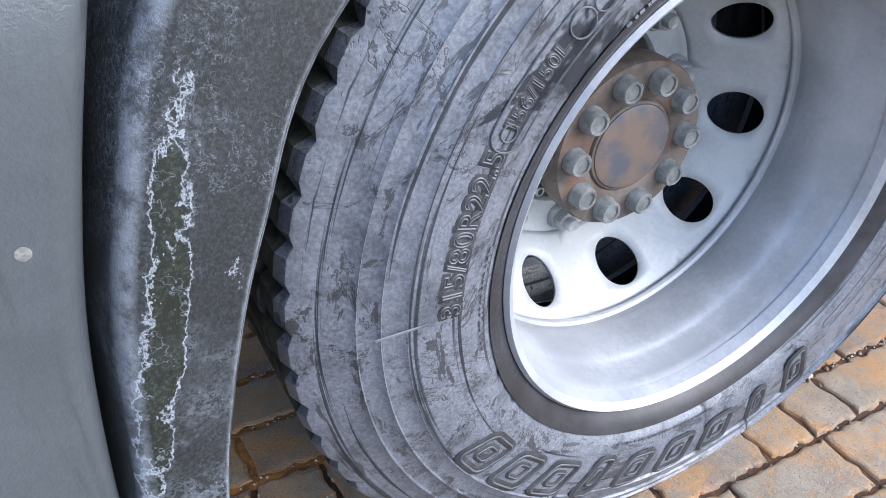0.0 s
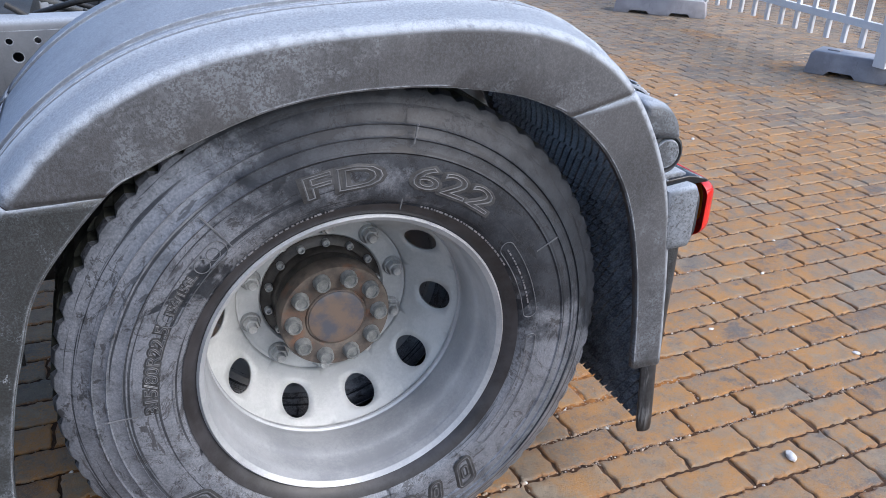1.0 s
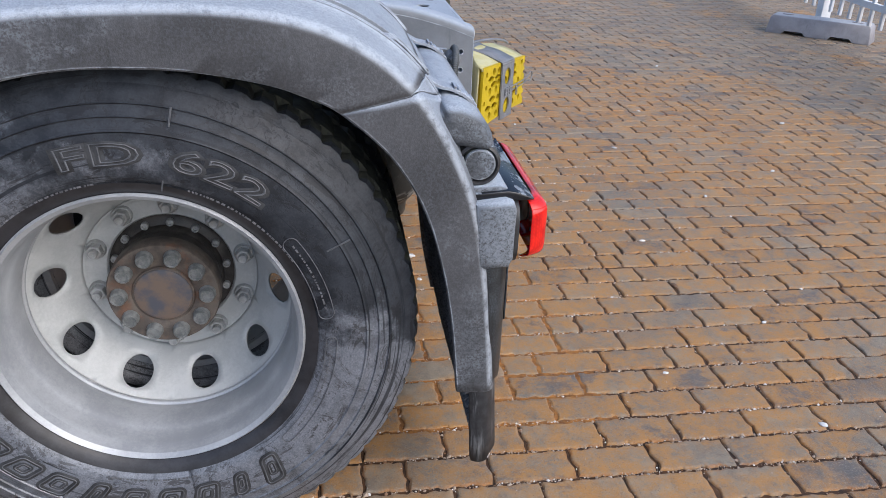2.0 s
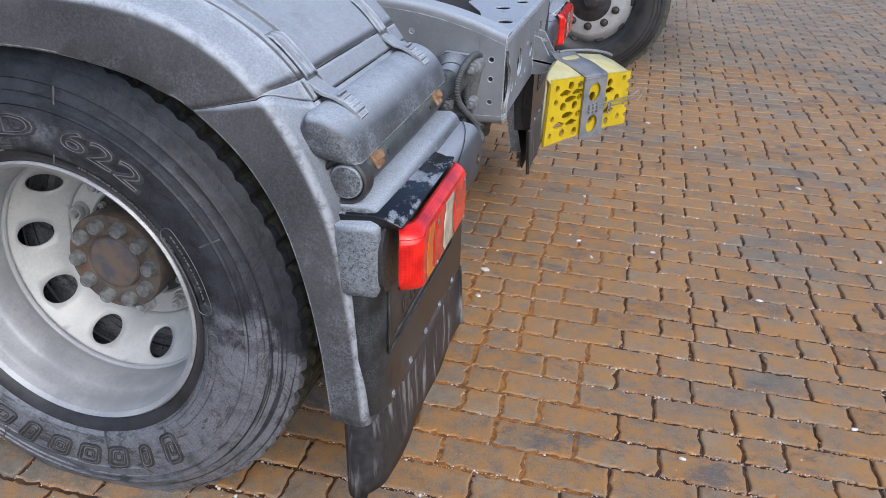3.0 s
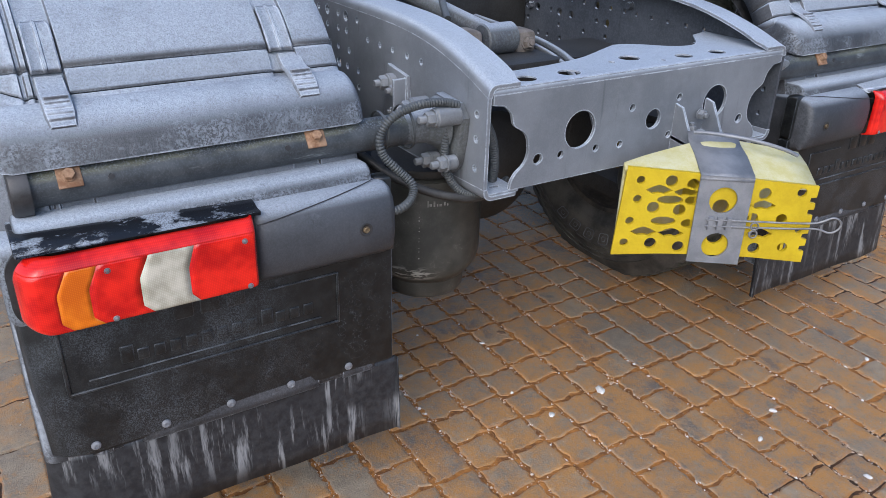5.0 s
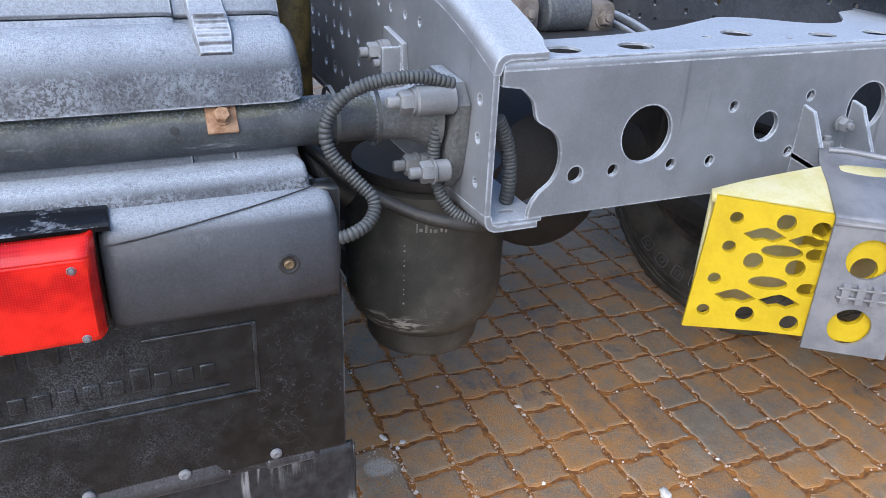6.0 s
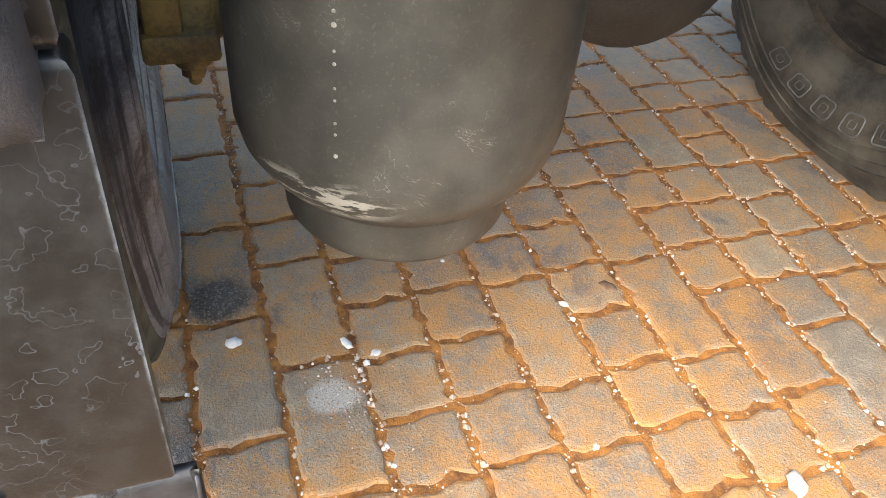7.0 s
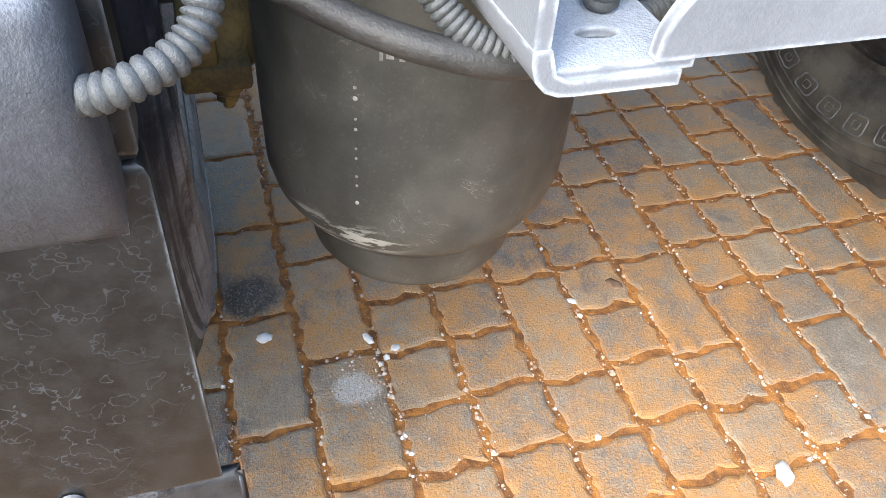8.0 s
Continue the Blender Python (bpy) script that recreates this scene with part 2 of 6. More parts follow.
def rubber():
    """Weathered tyre rubber under a dried grey film that has cracked and washed off in places; painted darker at the
    upper rear, where sheen is missing.
    """
    k = Mat("tyre_rubber", 0.55)
    big = k.noise(6.0, 5.0, 0.6, distort=0.8)
    fine = k.noise(260.0, 3.0, 0.7)
    mid = k.noise(24.0, 5.0, 0.65)
    p = k.node("ShaderNodeSeparateXYZ", Vector=k.geo.outputs["Position"])
    dx, dz = k.math("SUBTRACT", p.outputs[0], 0.01), k.math("SUBTRACT", p.outputs[2], 0.50)
    r = k.math("SQRT", k.math("ADD", k.math("MULTIPLY", dx, dx), k.math("MULTIPLY", dz, dz)))
    hoop = k.node("ShaderNodeCombineXYZ", X=k.math("MULTIPLY", r, 90.0), Y=k.math("MULTIPLY", p.outputs[0], 1.5), Z=k.math("MULTIPLY", p.outputs[2], 1.5))
    hoops = k.node("ShaderNodeTexNoise", Vector=hoop.outputs[0], Scale=1.0, Detail=4.0, Roughness=0.6).outputs["Fac"]
    film = k.math("MULTIPLY", k.ramp(big, 0.33, 0.36, 0.1, 1.0), k.ramp(hoops, 0.36, 0.42, 0.15, 1.0))
    film = k.math("MULTIPLY", film, k.ramp(mid, 0.30, 0.55, 0.55, 1.0))
    # film fades towards the upper rear: lost sheen and shade put into the colour
    upper_rear = k.math("ADD", k.math("ADD", k.math("MULTIPLY", p.outputs[2], 0.88), k.math("MULTIPLY", p.outputs[0], 0.58)), k.math("MULTIPLY", k.noise(5.0, 8.0, 0.68, shift=(6, 0, 2)), 0.9))
    film = k.math("MULTIPLY", film, k.ramp(upper_rear, 1.04, 1.20, 1.0, 0.12))
    crack = k.contour(k.noise(7.0, 7.0, 0.7, distort=1.0, shift=(3, 1, 5)), 0.46, 0.012)
    crack = k.math("MAXIMUM", crack, k.math("MULTIPLY", k.ramp(k.noise(17.0, 7.0, 0.72, distort=0.6, shift=(8, 2, 5)), 0.60, 0.625), 0.9))
    turn = k.math("ARCTAN2", dz, dx)
    polar = k.node("ShaderNodeCombineXYZ", X=k.math("MULTIPLY", r, 38.0), Y=k.math("MULTIPLY", turn, 4.5), Z=0.0)
    smear = k.node("ShaderNodeTexNoise", Vector=polar.outputs[0], Scale=1.0, Detail=7.0, Roughness=0.7, Distortion=0.5).outputs["Fac"]
    crack = k.math("MAXIMUM", crack, k.math("MULTIPLY", k.ramp(smear, 0.575, 0.595), 0.85))
    black = k.mix(k.ramp(mid, 0.3, 0.8), (0.010, 0.012, 0.016), (0.025, 0.029, 0.036))
    grey = k.mix(k.ramp(fine, 0.3, 0.75), (0.092, 0.101, 0.120), (0.190, 0.206, 0.240))
    c = k.mix(film, black, grey)
    c = k.mix(k.math("MULTIPLY", crack, 0.9), c, (0.016, 0.017, 0.02))
    k.put(k.b.inputs["Specular IOR Level"], k.ramp(film, 0.0, 1.0, 0.22, 0.8))
    k.color(c).rough(k.ramp(film, 0.0, 1.0, 0.42, 0.40))
    k.bump(k.math("ADD", k.math("MULTIPLY", fine, 0.5), k.math("SUBTRACT", film, crack)), 0.3, 0.001)
    return k.m


def plain(name, a, b, rough=0.5, metal=0.0, scale=20.0, fine=200.0, bump=0.15):
    """One paint or metal with blotches and grain."""
    k = Mat(name, rough, metal)
    n, f = k.noise(scale, 5.0), k.noise(fine, 3.0, 0.7)
    k.color(k.mix(k.ramp(k.math("ADD", k.math("MULTIPLY", n, 0.7), k.math("MULTIPLY", f, 0.3)), 0.35, 0.65), a, b))
    k.rough(k.ramp(f, 0.3, 0.7, rough - 0.08, rough + 0.12))
    k.bump(f, bump, 0.001)
    return k.m


M_rubber = rubber()
M_black = plain("black_rubber", (0.016, 0.016, 0.017), (0.045, 0.045, 0.048), 0.42)
M_bristle = plain("bristle_rubber", (0.09, 0.09, 0.097), (0.24, 0.24, 0.25), 0.25)
M_bead = plain("wet_black_rubber", (0.010, 0.010, 0.012), (0.03, 0.03, 0.035), 0.4)
M_tyredark = plain("dark_tyre_rubber", (0.010, 0.0105, 0.012), (0.030, 0.031, 0.034), 0.5, 0, 12.0, 220.0, 0.25)
M_tyremud = plain("muddy_tyre_rubber", (0.026, 0.024, 0.022), (0.095, 0.088, 0.075), 0.65, 0, 12.0, 220.0, 0.3)
M_mudrim = plain("muddy_inner_wheel", (0.018, 0.015, 0.012), (0.075, 0.062, 0.048), 0.7, 0, 20.0, 200.0, 0.4)
M_tread = plain("muddy_tread", (0.018, 0.019, 0.015), (0.075, 0.077, 0.056), 0.7, 0, 40.0, 160.0, 0.5)
M_dustytread = plain("dusty_tread", (0.07, 0.068, 0.058), (0.17, 0.165, 0.14), 0.8, 0, 30.0, 160.0, 0.5)
M_bagscuff = plain("scuffed_rubber", (0.12, 0.12, 0.11), (0.28, 0.28, 0.26), 0.7, 0, 90.0, 300.0, 0.3)
M_rim = plain("silver_rim_paint", (0.29, 0.305, 0.325), (0.41, 0.425, 0.445), 0.36, 0.25, 9.0, 150.0, 0.12)
# pale face paint, lightened further for the weak light inside the dish
M_disc = plain("pale_lifted_disc_paint", (0.36, 0.375, 0.378), (0.475, 0.49, 0.488), 0.42, 0.05, 9.0, 150.0, 0.12)
M_rust = plain("rusty_plate", (0.17, 0.085, 0.042), (0.32, 0.21, 0.13), 0.8, 0, 60.0, 300.0, 0.4)
M_screw = plain("dull_brown_screw", (0.075, 0.055, 0.030), (0.17, 0.125, 0.07), 0.5, 0.3, 60.0, 300.0, 0.3)
M_steel = plain("galvanised_holder", (0.17, 0.18, 0.20), (0.25, 0.26, 0.28), 0.5, 0.3, 25.0, 300.0, 0.15)
M_wire = plain("bright_wire", (0.16, 0.165, 0.175), (0.28, 0.285, 0.295), 0.45, 0.4)
M_yellow = plain("yellow_plastic", (0.43, 0.31, 0.003), (0.53, 0.39, 0.005), 0.45, 0, 15.0, 150.0, 0.1)
M_paleyellow = plain("frosted_yellow_plastic", (0.46, 0.42, 0.17), (0.54, 0.52, 0.33), 0.7, 0, 20.0, 300.0, 0.2)
M_white = plain("white_fence_paint", (0.68, 0.70, 0.72), (0.78, 0.79, 0.80), 0.45, 0, 3.0, 100.0, 0.05)
M_chip = plain("white_salt_grain", (0.55, 0.54, 0.52), (0.75, 0.75, 0.74), 0.7, 0, 80.0, 400.0, 0.3)
M_leafbit = plain("dry_brown_bit", (0.10, 0.06, 0.035), (0.22, 0.14, 0.09), 0.8, 0, 80.0, 400.0, 0.3)
M_far = plain("dark_distance", (0.012, 0.014, 0.013), (0.03, 0.032, 0.03), 0.9, 0, 1.5, 20.0, 0.1)


def hub_metal():
    k = Mat("weathered_hub", 0.65)
    n, f = k.noise(22.0, 6.0, 0.65), k.noise(240.0, 3.0)
    c = k.mix(k.ramp(n, 0.38, 0.62), (0.055, 0.046, 0.040), (0.115, 0.095, 0.078))
    rust = k.ramp(k.noise(16.0, 6.0, 0.7, shift=(4, 4, 4)), 0.53, 0.68)
    c = k.mix(k.math("MULTIPLY", rust, 0.55), c, (0.15, 0.065, 0.03))
    k.color(c).bump(k.math("ADD", n, f), 0.4, 0.001)
    return k.m


def hub_blue():
    k = Mat("worn_hub_cap", 0.5, 0.0)
    n, f = k.noise(18.0, 6.0, 0.6, shift=(2, 0, 0)), k.noise(260.0, 3.0)
    c = k.mix(k.ramp(n, 0.40, 0.60), (0.065, 0.07, 0.088), (0.135, 0.10, 0.078))
    k.color(c).bump(k.math("ADD", n, f), 0.3, 0.001)
    return k.m


M_hub, M_hubcap = hub_metal(), hub_blue()
M_hubbolt = plain("rusty_hub_bolt", (0.10, 0.11, 0.11), (0.21, 0.22, 0.22), 0.45, 0.2, 60.0, 250.0, 0.3)
M_nut = plain("bright_zinc_nut", (0.30, 0.31, 0.31), (0.48, 0.49, 0.49), 0.38, 0.45, 40.0, 250.0, 0.2)
M_hubin = plain("greasy_hub", (0.010, 0.009, 0.008), (0.055, 0.048, 0.042), 0.45, 0, 35.0, 250.0, 0.4)


def lens(name, a, b):
    """Moulded lamp plastic with a fine prism grid behind a glossy skin."""
    k = Mat(name, 0.16)
    m = k.node("ShaderNodeMapping", Vector=k.geo.outputs["Position"], Scale=(1, 1, 1))
    w1 = k.node("ShaderNodeTexWave", Vector=m.outputs[0], Scale=110.0)
    w1.bands_direction = "Y"
    w2 = k.node("ShaderNodeTexWave", Vector=m.outputs[0], Scale=110.0)
    w2.bands_direction = "Z"
    g = k.math("MULTIPLY", w1.outputs["Fac"], w2.outputs["Fac"])
    big = k.noise(14.0, 3.0)
    k.color(k.mix(k.math("MULTIPLY", k.math("ADD", k.math("MULTIPLY", g, 0.65), k.math("MULTIPLY", k.ramp(big, 0.35, 0.65), 1.35)), 0.5), a, b))
    k.b.inputs["Specular IOR Level"].default_value = 0.3
    k.b.inputs["Coat Weight"].default_value = 0.5
    k.b.inputs["Coat Roughness"].default_value = 0.08
    k.bump(g, 0.10, 0.001)
    return k.m


M_red = lens("red_lens", (0.36, 0.002, 0.004), (0.84, 0.022, 0.009))
M_amber = lens("amber_lens", (0.52, 0.10, 0.003), (0.88, 0.25, 0.006))
M_clear = lens("clear_lens", (0.28, 0.265, 0.20), (0.64, 0.61, 0.52))


def bag_rubber():
    """Damp black rubber with an olive dust on it and wiped pale scuffs round the lower shoulder."""
    k = Mat("air_spring_rubber", 0.4)
    n, f, big = k.noise(14.0, 5.0, 0.6), k.noise(320.0, 3.0, 0.7), k.noise(5.0, 4.0, 0.6)
    z = k.node("ShaderNodeSeparateXYZ", Vector=k.geo.outputs["Position"]).outputs[2]
    c = k.mix(k.ramp(n, 0.35, 0.7), (0.026, 0.027, 0.024), (0.056, 0.056, 0.049))
    c = k.mix(k.math("MULTIPLY", k.ramp(f, 0.55, 0.7), 0.2), c, (0.12, 0.115, 0.08))
    band = k.math("MULTIPLY", k.ramp(z, 0.462, 0.478), k.ramp(z, 0.490, 0.512, 1.0, 0.0))
    wipe = k.ramp(k.noise(26.0, 5.0, 0.65, (1, 1, 3.5)), 0.50, 0.56)
    band = k.math("MULTIPLY", band, k.ramp(k.math("ABSOLUTE", k.node("ShaderNodeSeparateXYZ", Vector=k.geo.outputs["Position"]).outputs[1]), 0.425, 0.465))
    scuff = k.math("MULTIPLY", band, k.math("MULTIPLY", wipe, k.ramp(big, 0.46, 0.54)))
    scratch = k.math("MULTIPLY", k.contour(k.noise(11.0, 5.0, 0.7, distort=1.0, shift=(1, 6, 2)), 0.5, 0.004), k.ramp(n, 0.5, 0.6))
    scuff = k.math("MAXIMUM", k.math("MULTIPLY", scuff, 0.9), k.math("MULTIPLY", scratch, 0.35))
    k.color(k.mix(scuff, c, (0.30, 0.30, 0.27))).rough(k.ramp(big, 0.35, 0.65, 0.28, 0.6))
    k.bump(k.math("ADD", f, k.math("MULTIPLY", scuff, 0.6)), 0.25, 0.001)
    return k.m


def tube_paint():
    """Green-grey painted tube with a thread of yellow algae along its upper side."""
    k = Mat("tube_paint", 0.5)
    n, f, run = k.noise(20.0, 5.0, 0.65), k.noise(300.0, 3.0, 0.7), k.noise(16.0, 5.0, 0.7, (1, 0.35, 2))
    z = k.node("ShaderNodeSeparateXYZ", Vector=k.geo.outputs["Position"]).outputs[2]
    c = k.mix(k.ramp(n, 0.35, 0.68), (0.026, 0.031, 0.036), (0.056, 0.063, 0.069))
    algae = k.math("MULTIPLY", k.math("MULTIPLY", k.ramp(z, 0.862, 0.870), k.ramp(z, 0.876, 0.882, 1.0, 0.0)), k.ramp(run, 0.36, 0.6))
    c = k.mix(k.math("MULTIPLY", algae, 0.4), c, (0.20, 0.20, 0.11))
    c = k.mix(k.math("MULTIPLY", k.ramp(run, 0.58, 0.66), 0.55), c, (0.24, 0.27, 0.28))
    film = k.math("MULTIPLY", k.ramp(f, 0.45, 0.7), k.math("ADD", 0.06, k.math("MULTIPLY", k.up(0.5, 1.0), 0.5)))
    k.color(k.mix(film, c, FROST)).bump(k.math("ADD", n, f), 0.3, 0.001)
    return k.m


M_bag, M_crosstube = bag_rubber(), tube_paint()


# an oil spill and a patch of spilt salt: x, y, radius, colour, strength
SPILLS = ((0.165, -0.560, 0.055, (0.028, 0.020, 0.016), 0.9), (0.385, -0.435, 0.034, (0.55, 0.54, 0.50), 0.75))


def rust_stain(k):
    """Where rusty water has run out over the yard: widest behind the tractor's tail, in broken streaks further off."""
    p = k.node("ShaderNodeSeparateXYZ", Vector=k.geo.outputs["Position"])
    dx, dy = k.math("SUBTRACT", p.outputs[0], 1.8), k.math("MULTIPLY", k.math("SUBTRACT", p.outputs[1], 1.0), 0.75)
    far = k.math("SQRT", k.math("ADD", k.math("MULTIPLY", dx, dx), k.math("MULTIPLY", dy, dy)))
    n = k.noise(1.7, 6.0, 0.66, distort=0.6, shift=(2.3, 0.4, 0))
    return k.ramp(k.math("SUBTRACT", n, k.ramp(far, 0.9, 3.2, -0.03, 0.13)), 0.40, 0.52)


def paver_mat(name, single):
    """Grey-brown concrete paver; rust-coloured sand dusts its edges and stains run over many stones."""
    k = Mat(name, 0.6)
    rnd = k.node("ShaderNodeObjectInfo").outputs["Random"] if single else k.geo.outputs["Random Per Island"]
    rim_dust = k.t.nodes.new("ShaderNodeAttribute")
    rim_dust.attribute_name = "dust"
    n, f = k.noise(28.0, 5.0, 0.65), k.noise(240.0, 4.0, 0.75)
    pit = k.ramp(k.noise(420.0, 2.0, 0.6, shift=(5, 5, 5)), 0.60, 0.70)
    grey = k.mix(k.ramp(n, 0.3, 0.7), (0.210, 0.180, 0.142), (0.335, 0.292, 0.226))
    tint = k.mix(k.ramp(rnd, 0.0, 1.0), (0.78, 0.78, 0.79), (1.14, 1.06, 0.95))
    mul = k.t.nodes.new("ShaderNodeMix")
    mul.data_type, mul.blend_type = "RGBA", "MULTIPLY"
    mul.inputs[0].default_value = 1.0
    k.put(mul.inputs[6], grey)
    k.put(mul.inputs[7], tint)
    dark = k.math("MULTIPLY", k.ramp(rnd, 0.86, 0.92), k.ramp(k.noise(9.0, 3.0), 0.35, 0.6, 0.3, 0.8))
    c = k.mix(dark, mul.outputs[2], (0.085, 0.087, 0.093))
    worn = k.ramp(k.noise(3.4, 7.0, 0.70, (1, 1.5, 1), shift=(5, 1, 0)), 0.570, 0.650, 0.0, 0.66)
    stain = rust_stain(k)
    patch = k.ramp(k.noise(13.0, 8.0, 0.80), 0.36, 0.60)
    o = k.math("MULTIPLY", stain, k.math("MULTIPLY", patch, 0.75))
    fleck = k.math("MULTIPLY", k.math("MULTIPLY", k.ramp(k.noise(75.0, 6.0, 0.8), 0.49, 0.58), k.ramp(k.noise(7.0, 4.0, 0.6, shift=(1, 5, 0)), 0.40, 0.60)), 0.62)
    drift = k.noise(9.0, 8.0, 0.78, shift=(3, 8, 0))
    lap = k.ramp(k.math("ADD", k.math("MULTIPLY", rim_dust.outputs["Fac"], 0.17), k.math("MULTIPLY", drift, 1.0)), 0.62, 0.76, 0.0, 0.7)
    o = k.math("MAXIMUM", o, fleck)
    c = k.mix(worn, k.mix(o, c, (0.52, 0.235, 0.032)), k.mix(f, (0.055, 0.060, 0.070), (0.14, 0.145, 0.155)))
    c = k.mix(lap, c, (0.35, 0.145, 0.032))
    p = k.node("ShaderNodeSeparateXYZ", Vector=k.geo.outputs["Position"])
    for x, y, wide, shade, strong in SPILLS:
        dx, dy = k.math("SUBTRACT", p.outputs[0], x), k.math("SUBTRACT", p.outputs[1], y)
        far = k.math("SQRT", k.math("ADD", k.math("MULTIPLY", dx, dx), k.math("MULTIPLY", dy, dy)))
        far = k.math("ADD", far, k.math("MULTIPLY", k.math("SUBTRACT", drift, 0.5), wide * 1.6))
        c = k.mix(k.ramp(far, wide * 0.6, wide * 1.05, strong, 0.0), c, shade)
    c = k.mix(k.math("MULTIPLY", k.ramp(f, 0.50, 0.66), 0.5), c, (0.42, 0.362, 0.295))
    k.color(k.mix(k.math("MULTIPLY", pit, 0.75), c, (0.07, 0.06, 0.05)))
    k.rough(k.ramp(k.math("ADD", k.math("MULTIPLY", n, 0.6), k.math("MULTIPLY", f, 0.4)), 0.35, 0.65, 0.40, 0.75))
    k.bump(k.math("ADD", k.math("MULTIPLY", n, 0.8), k.math("SUBTRACT", f, k.math("MULTIPLY", pit, 0.8))), 0.9, 0.0035)
    return k.m


M_paver, M_pavers = paver_mat("paver_stone", True), paver_mat("paver_field", False)


def sand(name, low, high):
    k = Mat(name, 0.85)
    n, f = k.noise(30.0, 5.0, 0.7), k.noise(300.0, 3.0, 0.8)
    c = k.mix(k.ramp(n, 0.35, 0.65), low, high)
    c = k.mix(k.ramp(f, 0.64, 0.72), c, (0.36, 0.30, 0.24))
    k.color(c).bump(k.math("ADD", n, f), 0.6, 0.004)
    return k, c


def far_paving():
    """Dark joint sand under the laid stones; past them the same bond goes on as a pattern to the horizon."""
    k, c = sand("yard_ground", (0.028, 0.016, 0.010), (0.10, 0.047, 0.018))
    bond = k.node("ShaderNodeTexBrick", Vector=k.geo.outputs["Position"], Scale=1.0, Color1=(0.20, 0.165, 0.13), Color2=(0.34, 0.27, 0.20), Mortar=(0.10, 0.05, 0.02))
    bond.inputs["Mortar Size"].default_value = 0.004
    bond.inputs["Brick Width"].default_value = 0.2115
    bond.inputs["Row Height"].default_value = 0.1095
    stain = k.math("MULTIPLY", rust_stain(k), k.ramp(k.noise(13.0, 8.0, 0.80), 0.36, 0.60))
    stones = k.mix(k.math("MULTIPLY", stain, 0.8), bond.outputs["Color"], (0.50, 0.235, 0.050))
    p = k.node("ShaderNodeSeparateXYZ", Vector=k.geo.outputs["Position"])
    inside = None
    for axis, lo, hi in ((0, -2.93, 10.45), (1, -3.11, 12.35)):
        for edge, a, b in ((lo, 0.0, 1.0), (hi, 1.0, 0.0)):
            m = k.ramp(p.outputs[axis], edge - 0.01, edge + 0.01, a, b)
            inside = m if inside is None else k.math("MULTIPLY", inside, m)
    k.color(k.mix(inside, stones, c))
    return k.m


M_sand = far_paving()
M_heap = sand("heaped_joint_sand", (0.15, 0.064, 0.019), (0.42, 0.178, 0.036))[0].m


def grit_mat():
    """Grains from rusty brown to white salt."""
    k = Mat("grit_grains", 0.7)
    r = k.geo.outputs["Random Per Island"]
    c = k.mix(k.ramp(r, 0.0, 0.35), (0.22, 0.11, 0.05), (0.42, 0.33, 0.25))
    k.color(k.mix(k.ramp(r, 0.70, 0.98), c, (0.66, 0.65, 0.63)))
    return k.m


M_grit = grit_mat()
M_rail_far = M_rail_shaded
M_shock = plain("muddy_yellow_paint", (0.03, 0.024, 0.010), (0.17, 0.125, 0.035), 0.6, 0, 18.0, 200.0, 0.3)
M_mount = plain("brown_grey_mount", (0.10, 0.085, 0.07), (0.20, 0.18, 0.16), 0.7, 0, 30.0, 250.0, 0.3)
M_print = plain("small_raised_print", (0.06, 0.062, 0.068), (0.14, 0.143, 0.155), 0.6, 0, 30.0, 250.0, 0.2)
M_groove = plain("letter_edge_rubber", (0.012, 0.013, 0.015), (0.045, 0.047, 0.052), 0.5, 0, 40.0, 250.0, 0.2)
M_raised = plain("raised_rubber", (0.055, 0.059, 0.066), (0.12, 0.126, 0.138), 0.5, 0, 30.0, 250.0, 0.2)


# ---- mesh tools ----
import functools

def smooth_path(points, per=6):
    """A smooth line through 2D or 3D points."""
    p = [np.array(q, float) for q in points]
    p = [2 * p[0] - p[1], *p, 2 * p[-1] - p[-2]]
    out = []
    for i in range(1, len(p) - 2):
        for j in range(per):
            t = j / per
            a, b, c, d = p[i - 1:i + 3]
            out.append(0.5 * (2 * b + (c - a) * t + (2 * a - 5 * b + 4 * c - d) * t * t + (3 * b - a - 3 * c + d) * t ** 3))
    out.append(p[-2])
    return out


def thing(name, label, category, at=(0, 0, 0), group="", kind=""):
    ob = new(name)
    ob.empty_display_size = 0.1
    ob.location = at
    return tagged(ob, label, category, group, kind)


def base_of(ob):
    v = Vector((0, 0, 0))
    while ob:
        v, ob = v + ob.location, ob.parent
    return v


def mesh_of(name, bm, material, at=(0, 0, 0), smooth=40):
    bmesh.ops.translate(bm, verts=bm.verts, vec=-Vector(at))
    bmesh.ops.recalc_face_normals(bm, faces=bm.faces)
    me = bpy.data.meshes.new(name)
    bm.to_mesh(me)
    bm.free()
    me.materials.append(material)
    if smooth:
        me.shade_smooth()
        me.set_sharp_from_angle(angle=radians(smooth))
    return me


def part(name, bm, material, parent=None, label="", smooth=40):
    """Links a bmesh, made in world coordinates, as one mesh object under a thing or a part."""
    at = base_of(parent) if parent else (0, 0, 0)
    ob = new(name, mesh_of(name, bm, material, at, smooth))
    ob.parent = parent
    if label:
        ob["label"] = label
    return ob


def thick(ob, t, offset=-1):
    m = ob.modifiers.new("thickness", "SOLIDIFY")
    m.thickness, m.offset = t, offset
    return ob


def ring(bm, pts):
    return [bm.verts.new(p) for p in pts]


def skin(bm, rings, closed_u=False, closed_v=False):
    n, m = len(rings), len(rings[0])
    for i in range(n if closed_u else n - 1):
        a, b = rings[i], rings[(i + 1) % n]
        for j in range(m if closed_v else m - 1):
            bm.faces.new((a[j], a[(j + 1) % m], b[(j + 1) % m], b[j]))


